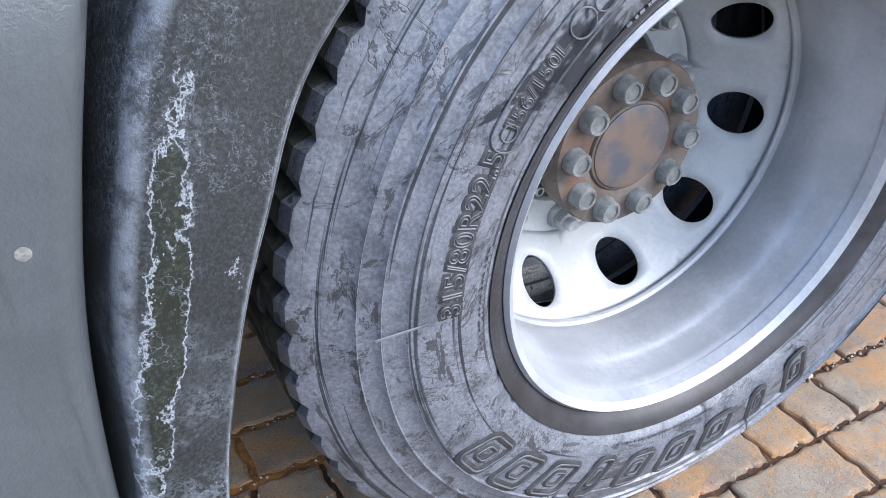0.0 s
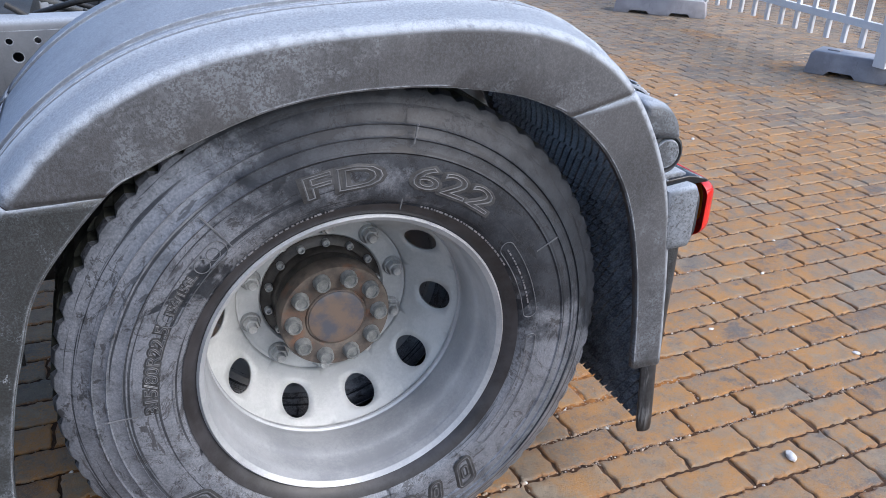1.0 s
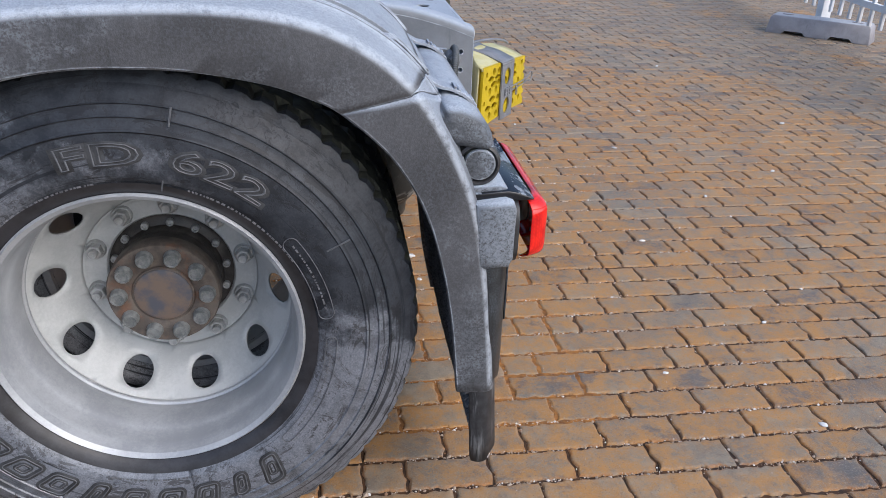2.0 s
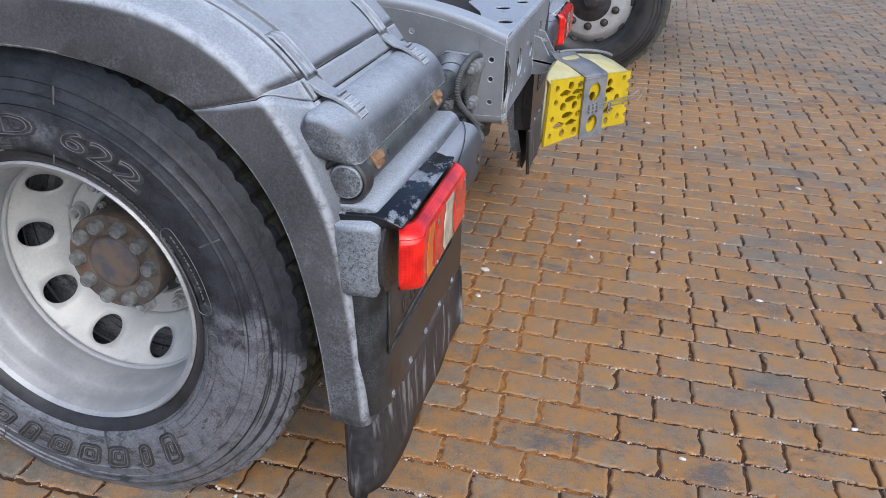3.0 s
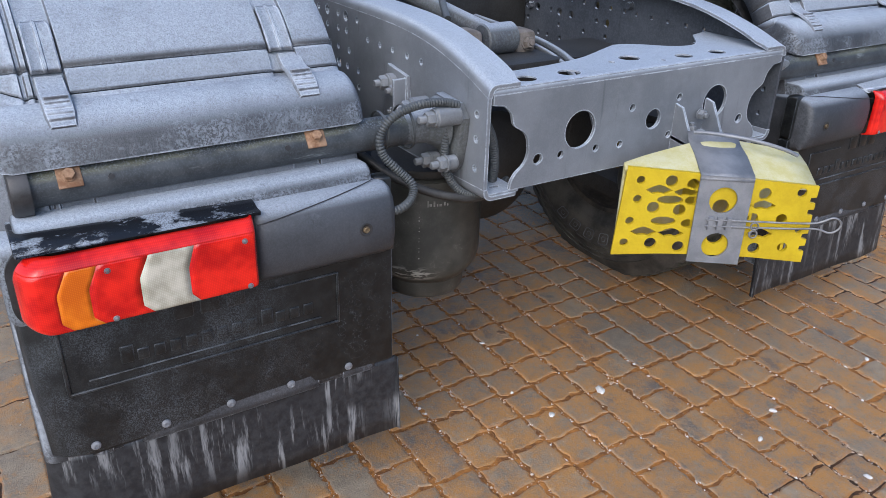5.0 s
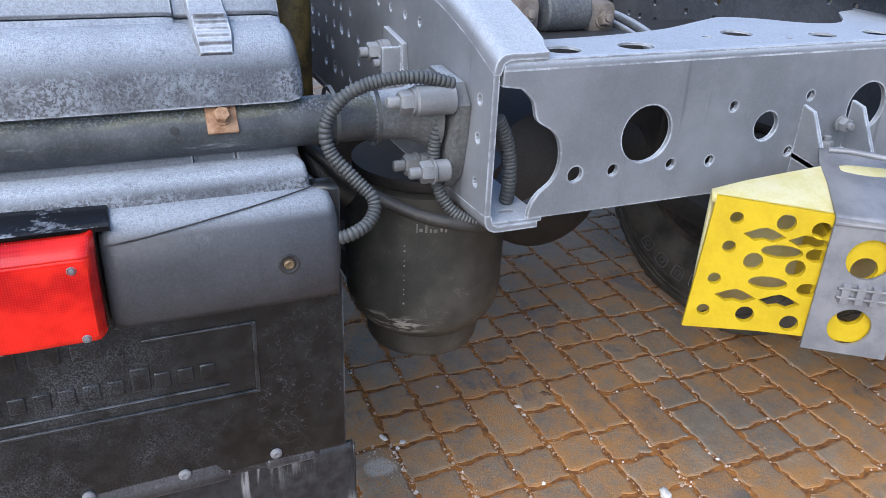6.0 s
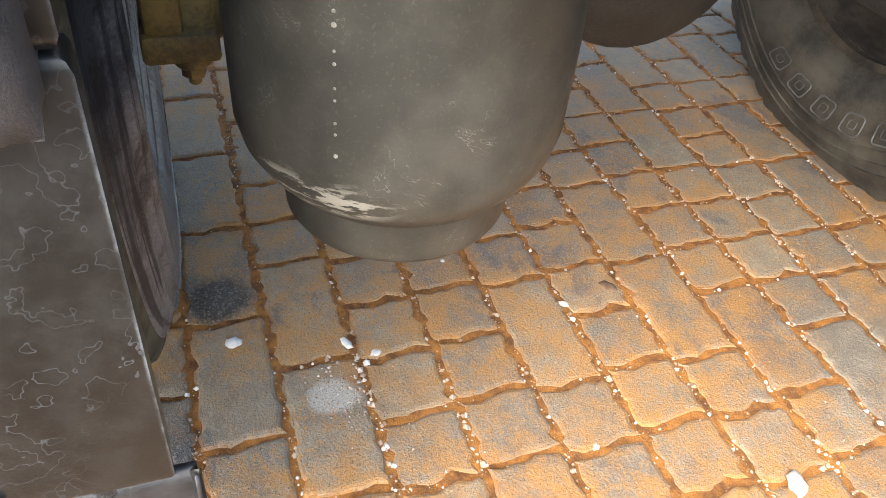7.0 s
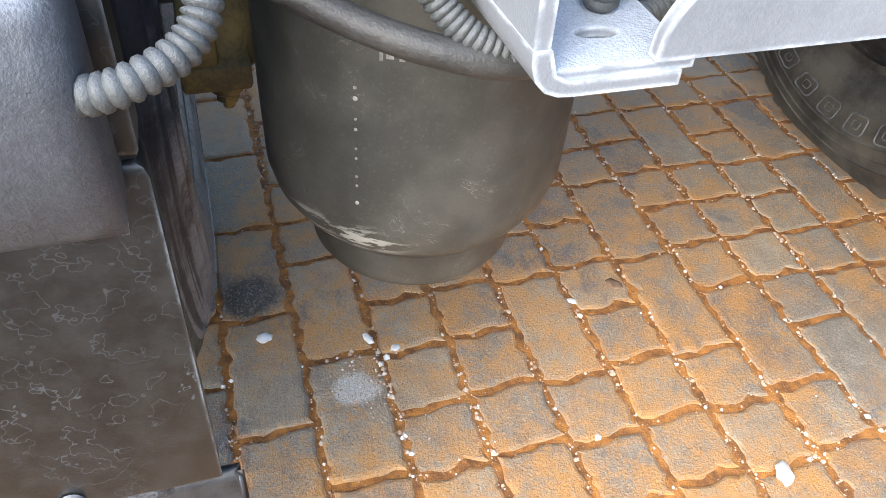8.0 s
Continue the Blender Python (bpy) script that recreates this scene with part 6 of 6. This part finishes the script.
holder = thing("chock_holder", "grey steel band holder bolted to the cross member", "holder", (0.80, 0.06, 0.70))
bm = bmesh.new()
U0, U1 = 0.160, 0.270
holed(bm, [(U0, -0.006), (U1, -0.010), (U1, 0.186), (U0, 0.190)], [circle(0.214, 0.136, 0.029, 26), circle(0.214, 0.034, 0.028, 26)], lambda u, v, w: chock_at(u, v, w), 0.004, 0.009)
band = part("band", bm, M_steel, holder, "steel band with two round holes", 30)
bm = bmesh.new()
prof = smooth_path([(0.0085, 0.180), (0.004, 0.190), (-0.012, 0.196), (-0.06, 0.212), (-0.11, 0.220), (-0.135, 0.236)], 3)
rows = [ring(bm, [chock_at(U0, v, w), chock_at(U1, v - 0.003, w)]) for w, v in prof]
skin(bm, rows)
thick(part("band_top", bm, M_steel, holder, "bent top of the band", 40), 0.004, 0)
bm = bmesh.new()
for u in (0.195, 0.214, 0.233):
    p = [chock_at(u + du, v, w) for du, v, w in ((-0.006, 0.070, 0.008), (0.006, 0.070, 0.008), (0.006, 0.100, 0.008), (-0.006, 0.100, 0.008))]
    q = [chock_at(u + du, v, w) for du, v, w in ((-0.005, 0.072, 0.015), (0.005, 0.072, 0.015), (0.005, 0.098, 0.015), (-0.005, 0.098, 0.015))]
    a, b = ring(bm, p), ring(bm, q)
    skin(bm, [a, b], closed_v=True)
    bm.faces.new(b)
part("latch_ears", bm, M_steel, holder, "pressed ears for the pin", 30)
bm = bmesh.new()
hose(bm, [chock_at(0.185, 0.080, 0.013), chock_at(0.28, 0.079, 0.013), chock_at(0.36, 0.079, 0.012), chock_at(0.415, 0.080, 0.012), chock_at(0.445, 0.072, 0.012), chock_at(0.462, 0.082, 0.012), chock_at(0.462, 0.098, 0.012), chock_at(0.445, 0.106, 0.012),
           chock_at(0.415, 0.094, 0.012), chock_at(0.36, 0.092, 0.013), chock_at(0.28, 0.093, 0.013), chock_at(0.185, 0.093, 0.013)], 0.0022, 5)
for k in range(2):
    c = chock_at(0.285, 0.084 - 0.018 * k, 0.018)
    hose(bm, [c + (U * math.cos(a) + Vector((0, 0, 1)) * math.sin(a)) * 0.008 for a in np.linspace(0, 6.2, 12)], 0.0018, 2)
part("wire_pin", bm, M_wire, holder, "bent wire pin with a loop", 60)
bm = bmesh.new()
hose(bm, [chock_at(0.165, 0.244, -0.105), chock_at(0.20, 0.246, -0.095), chock_at(0.28, 0.240, -0.075), chock_at(0.345, 0.226, -0.062), chock_at(0.375, 0.214, -0.060)], 0.0042, 6)
part("pull_wire", bm, M_steel, holder, "bent grey rod along the top of the chock", 60)
bm = bmesh.new()
for y in (0.075, 0.172):
    prism(bm, [(0.779, 0.735), (0.779, 0.855), (0.800, 0.850), (0.835, 0.790), (0.875, 0.775), (0.875, 0.765), (0.80, 0.735)], XZ, y, y + 0.006)
prism(bm, [(0.779, 0.775), (0.88, 0.762), (0.88, 0.768), (0.779, 0.782)], XZ, 0.075, 0.178)
part("bracket", bm, M_rail, holder, "folded bracket of the holder", 30)
for p in ((0.80, 0.115, 0.79), (0.792, 0.145, 0.825), (0.83, 0.12, 0.778), (0.85, 0.155, 0.776)):
    bm = bmesh.new()
    hexbolt(bm, p, (1, 0, 0) if p[0] < 0.8 else (0, 0, 1), 0.012, 0.008)
    part("bolt", bm, M_bolt, holder)

# ---- the truck that stands alongside: its steering wheel, twin wheels and dark underbody ----
other = thing("parked_truck", "dark truck parked alongside with a grey steel front wheel", "truck", (0.73, 3.3, 0))
C2 = (0.735, 0.505)
bm = bmesh.new()
lathe(bm, [(0.306, 0.05), (0.310, 0.022), (0.320, 0.014), (0.325, 0.018), (0.317, 0.032), (0.308, 0.046), (0.300, 0.062), (0.286, 0.066), (0.270, 0.050), (0.252, 0.024), (0.230, 0.004), (0.218, -0.002), (0.130, -0.004), (0.128, 0.0), (0.125, 0.03)], (C2[0], 3.06, C2[1]), (0, 1, 0), 72)
w = part("wheel", bm, M_rim, other, "grey steel front wheel with ten nuts", 30)
tyre(w, 3.05, -1, 0.515, 60, C2, rubber_of=M_tyredark)
for i in range(10):
    a = radians(18 + 36 * i)
    p = (C2[0] + 0.178 * math.cos(a), 3.056, C2[1] + 0.1675 * math.sin(a))
    bm = bmesh.new()
    lathe(bm, [(0.027, 0), (0.026, 0.004), (0.019, 0.005)], p, (0, -1, 0), 16, True)
    lathe(bm, [(0.018, 0.004), (0.018, 0.02), (0.012, 0.024)], p, (0, -1, 0), 6, True)
    part("wheel_nut", bm, M_hubin, w, "dark rusty wheel nut")
for i in range(10):
    a = radians(36 * i)
    p = (C2[0] + 0.262 * math.cos(a), 3.096, C2[1] + 0.262 * math.sin(a))
    bm = bmesh.new()
    lathe(bm, [(0.024, -0.006), (0.024, 0.001), (0.0, 0.001)], p, (-0.9 * math.cos(a), -1, -0.9 * math.sin(a)), 16)
    part("vent", bm, M_black, w, "dark oval vent")
bm = bmesh.new()
lathe(bm, [(0.138, 0.03), (0.136, -0.002), (0.125, -0.004), (0.115, -0.008), (0.075, -0.012), (0.060, -0.020), (0.048, -0.034), (0.036, -0.037), (0.034, -0.032), (0.0, -0.032)], (C2[0], 3.056, C2[1]), (0, 1, 0), 40)
part("hub_cap", bm, M_bead, w, "black hub cap with a raised ring")
for y0 in (3.95, 4.32):
    w = part("wheel", lathe(bmesh.new(), [(0.29, 0.03), (0.30, 0.02), (0.27, 0.15), (0.12, 0.16), (0.12, 0.18), (0.27, 0.2), (0.30, 0.29)], (-1.05, y0, 0.50), (0, 1, 0), 40), M_rim, other, "twin rear wheel")
    tyre(w, y0, -1, 0.53, 70, (-1.05, 0.50), 0.31, M_tyredark, M_dustytread)
bm = bmesh.new()
box(bm, (-4.5, 3.10, 0.95), (1.75, 5.5, 1.35), 0.03)
prism(bm, [(1.14, 0.58), (1.30, 0.525), (1.75, 0.69), (1.75, 0.97), (1.14, 0.97)], XZ, 3.25, 5.2, 0.01)
part("body", bm, M_far, other, "dark underside and side of the truck", 40)
bm = bmesh.new()
box(bm, (1.50, 3.06, 0.545), (1.515, 3.42, 0.98), 0.004)
part("mud_flap", bm, M_black, other, "black mud flap", 40)

fence = thing("fence", "white painted steel picket fence", "fence", (5.3, 3.4, 0))


# ---- mobile fence on plastic feet ----
def fence_foot(x, y, turn):
    bm = bmesh.new()
    side = [(-0.42, 0.0), (-0.28, 0.0), (-0.265, 0.035), (-0.11, 0.035), (-0.095, 0.0), (0.095, 0.0), (0.11, 0.035), (0.265, 0.035), (0.28, 0.0), (0.42, 0.0), (0.405, 0.115), (0.385, 0.135), (-0.385, 0.135), (-0.405, 0.115)]
    prism(bm, side, lambda u, v, w: (u, w * (1 - 0.25 * v / 0.135), v), -0.12, 0.12, 0.008)
    box(bm, (-0.32, -0.03, 0.13), (-0.24, 0.03, 0.142), 0.003)
    box(bm, (0.24, -0.03, 0.13), (0.32, 0.03, 0.142), 0.003)
    bmesh.ops.scale(bm, verts=bm.verts, vec=(1.1, 1.15, 1.25))
    bmesh.ops.rotate(bm, verts=bm.verts, cent=(0, 0, 0), matrix=Matrix.Rotation(radians(turn), 3, "Z"))
    bmesh.ops.translate(bm, verts=bm.verts, vec=(x, y, 0))
    part("fence_foot", bm, M_plasticfoot, fence, "grey recycled plastic foot with drain arches", 40)


fence_foot(5.00, 4.42, -44)
fence_foot(4.80, 1.60, -64)
P0, P1 = Vector((4.594, 0.77, 0)), Vector((5.52, 7.35, 0))
D = (P1 - P0).normalized()
W = Vector((-D.y, D.x, 0))
picket = None
bm = bmesh.new()
for z in (0.357, 1.16):
    lo, hi = P0 + Vector((0, 0, z)), P1 + Vector((0, 0, z + 0.052))
    a = ring(bm, [P0 + W * d + Vector((0, 0, z + e)) for d, e in ((-0.02, 0), (0.02, 0), (0.02, 0.052), (-0.02, 0.052))])
    b = ring(bm, [P1 + W * d + Vector((0, 0, z + e)) for d, e in ((-0.02, 0), (0.02, 0), (0.02, 0.052), (-0.02, 0.052))])
    skin(bm, [a, b], closed_v=True)
    bm.faces.new(a)
    bm.faces.new(b)
part("fence_rail", bm, M_white, fence, "", 20)
n = int((P1 - P0).length / 0.188)
for i in range(n + 1):
    c = P0 + D * (0.02 + 0.188 * i)
    if picket is None:
        bm = bmesh.new()
        box(bm, (-0.012, -0.021, 0.215), (0.012, 0.021, 1.30), 0.002)
        picket = mesh_of("picket", bm, M_white)
    ob = new("picket", picket)
    ob.parent = fence
    ob.location = c - Vector((5.3, 3.4, 0))
    ob.rotation_euler = (0, 0, math.atan2(D.y, D.x) - math.pi / 2)
for c in (Vector((5.139, 4.643, 0)), Vector((4.692, 1.470, 0))):
    bm = bmesh.new()
    box(bm, (c.x - 0.05, c.y - 0.05, 0.13), (c.x + 0.05, c.y + 0.05, 1.35), 0.006)
    part("fence_post", bm, M_white, fence, "", 20)


# ---- pavers: running bond of wavy-edged stones, rows along x ----
PITCH_X, PITCH_Y, ROW0 = 0.2115, 0.1095, -0.502


def wave(u, teeth=1):
    """The edge's zigzag over half a stone; u counts half stones."""
    return float(np.interp((u * teeth) % 1.0, (0.0, 0.2, 0.4, 0.6, 0.8, 1.0), (0.0, 0.0027, 0.0011, -0.0027, -0.0011, 0.0)))


def paver_outline(length, per):
    """per: how many stations half a stone has along its long edge."""
    halves = length / (PITCH_X / 2)
    n = max(3, round(halves * per))
    g = 0.0036
    hy = PITCH_Y / 2 - 0.0046
    xs = [-length / 2 + g + (length - 2 * g) * i / n for i in range(n + 1)]
    teeth = 2
    low = [(x, -hy + wave(halves * i / n, teeth)) for i, x in enumerate(xs)]
    high = [(x, hy + wave(halves * i / n, teeth)) for i, x in enumerate(xs)]
    step = 0.0036
    vs = (-0.62, -0.3, 0.02, 0.35, 0.68) if per > 8 else (-0.3, 0.35)
    right = [(xs[-1] + step * float(np.interp(v, (-1, -0.3, 0.35, 1), (0, 1, -0.6, 0))), hy * v) for v in vs]
    left = [(xs[0] + step * float(np.interp(v, (-1, -0.3, 0.35, 1), (0, 1, -0.6, 0))), hy * v) for v in reversed(vs)]
    return low + right + high[::-1] + left


def paver_rows(length, fine=True, seed=0):
    """Vertices, faces and dust: the top, a worn edge and the flank down into the sand."""
    rnd = random.Random(seed)
    o = [(x + rnd.gauss(0, 0.0019), y + rnd.gauss(0, 0.0017)) for x, y in paver_outline(length, 12 if fine else 8)]
    n = len(o)
    inset = lambda d, z: [(x * (1 - 2 * d / length), y * (1 - 2 * d / PITCH_Y), z) for x, y in o]
    if fine:
        loops = [inset(0.020, 0.0), inset(0.0075, -0.0003), inset(0.0028, -0.0018), inset(0.0, -0.0050), inset(0.0, -0.016)]
        dust = [0.0, 0.45, 1.0, 1.0, 1.0]
    else:
        loops, dust = [inset(0.0055, 0.0), inset(0.0, -0.0048), inset(0.0, -0.016)], [0.2, 0.8, 0.8]
    verts = [v for loop in loops for v in loop]
    faces = [tuple(range(n))]
    for j in range(0, n * (len(loops) - 1), n):
        faces += [(j + i, j + n + i, j + n + (i + 1) % n, j + (i + 1) % n) for i in range(n)]
    return verts, faces, [d for d in dust for _ in range(n)]


def paver_mesh(name, verts, faces, dust, material):
    me = bpy.data.meshes.new(name)
    me.from_pydata(verts, [], faces)
    me.attributes.new("dust", "FLOAT", "POINT").data.foreach_set("value", dust)
    me.materials.append(material)
    return me


SHAPES = {"whole": PITCH_X, "short": PITCH_X * 0.38, "long": PITCH_X * 0.62, "half": PITCH_X * 0.5}
WORN = 7
forms = {(key, i): paver_rows(length, True, i + 1) for key, length in SHAPES.items() for i in range(WORN)}
plain_forms = {(key, i): paver_rows(length, False, i + 1) for key, length in SHAPES.items() for i in range(WORN)}
pavement = tagged(new("pavement"), "worn grey-brown block paving stained orange with rust", "pavement", kind="structure")
shared = {key: paver_mesh("paver", *form, M_paver) for key, form in forms.items()}
rng = random.Random(21)
field_v, field_f, field_d = [], [], []
near = 0
for row in range(-24, 118):
    y = ROW0 + PITCH_Y * (row + 0.5)
    shift = (0.5 if row % 2 else 0.0) * PITCH_X + rng.uniform(-0.010, 0.010)
    reach = range(-14, 50)
    for col in reach:
        x = 0.0127 + shift + col * PITCH_X
        r = rng.random()
        inside = -0.25 < x < 0.92 and -0.38 < y < 0.65
        split = r < (0.72 if inside else 0.12)
        bits = [("whole", x)] if not split else ([("short", x - PITCH_X * 0.31), ("long", x + PITCH_X * 0.19)] if r < 0.03 else [("half", x - PITCH_X * 0.25), ("half", x + PITCH_X * 0.25)])
        for key, px in bits:
            dz, tilt_x, tilt_y, turn = 0.0006 + abs(rng.gauss(0, 0.0012)), rng.gauss(0, 0.5), rng.gauss(0, 0.4), rng.gauss(0, 0.35)
            key = (key, rng.randrange(WORN))
            m = pose(px, y + rng.gauss(0, 0.0006), dz, tilt_x, tilt_y, turn)
            if -0.55 < px < 2.05 and -1.02 < y < 1.25 and near < 300:
                near += 1
                ob = new("paver", shared[key])
                ob.parent = pavement
                ob.matrix_basis = m
            else:
                verts, faces, dust = (forms if x < 2.8 and -1.6 < y < 2.6 else plain_forms)[key]
                base = len(field_v)
                field_v += [tuple(m @ Vector(v)) for v in verts]
                field_f += [tuple(base + i for i in f) for f in faces]
                field_d += dust
field = tagged(new("paver_field", paver_mesh("paver_field", field_v, field_f, field_d, M_pavers)), "pavers of the rest of the yard", kind="stuff")
field.parent = pavement

# joint sand near the truck: heaped unevenly between the stones
verts, faces, nx, ny, cell = [], [], 218, 265, 0.008
for j in range(ny):
    for i in range(nx):
        q = Vector((-0.6 + cell * i, -0.95 + cell * j, 0.0))
        verts.append((q.x, q.y, -0.0018 + 0.0024 * noise.noise(q * 42) + 0.0012 * noise.noise(q * 150)))
for j in range(ny - 1):
    for i in range(nx - 1):
        b = j * nx + i
        faces.append((b, b + 1, b + nx + 1, b + nx))
me = bpy.data.meshes.new("joint_sand")
me.from_pydata(verts, [], faces)
me.materials.append(M_heap)
me.shade_smooth()
tagged(new("joint_sand", me), "rust-coloured sand heaped in the paving joints", "sand", kind="stuff")

# grit in the joints: pale grains, thickest between the stones
verts, faces = [], []
rng = random.Random(5)
for i in range(34000):
    if i % 4:
        row = rng.randrange(-6, 16) if i % 3 else rng.randrange(-12, 60)
        y = ROW0 + PITCH_Y * row + rng.gauss(0, 0.0045)
        x = rng.uniform(-0.5, 1.9) if i % 3 else rng.uniform(-0.7, 4.5)
        if i % 5 == 0:
            x = 0.0127 + (0.5 * (1 - row % 2) if i % 2 else 0.5 * (row % 2)) * PITCH_X + PITCH_X * (rng.randrange(-3, 9) + 0.5) + rng.gauss(0, 0.003)
            y += rng.uniform(-0.05, 0.05)
        if noise.noise(Vector((x * 2.3, y * 2.3, 4.0))) + rng.uniform(-0.5, 0.5) < -0.28:
            continue
        z, size = -0.0022, min(0.0065, 0.0014 + rng.expovariate(1 / 0.0011))
    else:
        x, y = rng.uniform(-1.0, 3.5), rng.uniform(-1.6, 4.0)
        z, size = 0.0005, rng.uniform(0.001, 0.003)
    if i % 80 == 0:
        x, y, z, size = rng.uniform(-1.0, 6.0), rng.uniform(-2.0, 7.0), 0.0, rng.uniform(0.003, 0.009)
    if i % 150 == 7:
        x, y, z, size = rng.gauss(0.385, 0.030), rng.gauss(-0.430, 0.022), 0.0005, rng.uniform(0.002, 0.006)
    b = len(verts)
    a0 = rng.uniform(0, 6.28)
    for j in range(5):
        a = a0 + j * 1.257
        rr = size * rng.uniform(0.7, 1.3)
        verts.append((x + rr * math.cos(a), y + rr * math.sin(a), z - 0.001))
    verts.append((x + rng.uniform(-0.3, 0.3) * size, y, z + min(0.004, size * rng.uniform(0.6, 1.1))))
    faces += [(b + j, b + (j + 1) % 5, b + 5) for j in range(5)]
me = bpy.data.meshes.new("grit")
me.from_pydata(verts, [], faces)
me.materials.append(M_grit)
tagged(new("grit", me), "pale grit and salt grains in the joints", "grit", kind="stuff")


def pebble(name, at, size, material, label, category, flat=0.5, seed=0):
    bm = bmesh.new()
    bmesh.ops.create_icosphere(bm, subdivisions=2, radius=1.0)
    for v in bm.verts:
        d = 1 + 0.35 * noise.noise(v.co * 1.7 + Vector((seed, 0, 0)))
        v.co = Vector((v.co.x * size[0] * d, v.co.y * size[1] * d, v.co.z * size[0] * flat * d))
    bmesh.ops.rotate(bm, verts=bm.verts, cent=(0, 0, 0), matrix=Matrix.Rotation(seed * 1.3, 3, "Z"))
    low = min(v.co.z for v in bm.verts)
    bmesh.ops.translate(bm, verts=bm.verts, vec=Vector(at) - Vector((0, 0, low + 0.002)))
    me = mesh_of(name, bm, material, at)
    ob = new(name, me)
    ob.location = at
    return tagged(ob, label, category, "loose bits on the paving")


BITS = [(1.124, -1.33, 0.022, 0.012), (1.69, -1.03, 0.012, 0.010), (0.970, 0.436, 0.012, 0.007), (1.03, 0.306, 0.011, 0.006), (1.256, 0.42, 0.010, 0.007), (0.262, -0.55, 0.013, 0.010), (0.665, 0.085, 0.018, 0.011),
        (0.30, -0.065, 0.008, 0.005), (0.68, -0.10, 0.010, 0.008), (0.30, -0.40, 0.012, 0.006), (0.325, -0.365, 0.008, 0.006), (1.62, 0.15, 0.013, 0.005), (2.1, 0.6, 0.012, 0.008), (1.9, 1.3, 0.016, 0.008), (2.6, 0.9, 0.016, 0.009),
        (2.3, 2.0, 0.015, 0.007), (3.1, 1.7, 0.018, 0.008), (1.45, 1.75, 0.013, 0.007), (1.2, 2.1, 0.014, 0.006), (2.9, 3.2, 0.018, 0.01), (0.95, 0.9, 0.010, 0.006), (1.8, -0.5, 0.010, 0.006), (2.4, -0.3, 0.012, 0.007), (1.35, -0.75, 0.009, 0.006)]
for i, (x, y, a, b) in enumerate(BITS):
    pebble("chip", (x, y, 0.001), (a, b), M_chip, "pale chip of grit lying on the paving", "debris", 0.35, i + 1)
for i, (x, y) in enumerate(((1.60, -0.22), (2.2, -0.9), (2.5, 1.0), (1.1, 1.2), (0.28, 0.02), (2.0, 0.2))):
    pebble("brown_leaf_bit", (x, y, 0.001), (0.016, 0.010), M_leafbit, "dry brown bit of leaf on the paving", "debris", 0.2, i + 40)
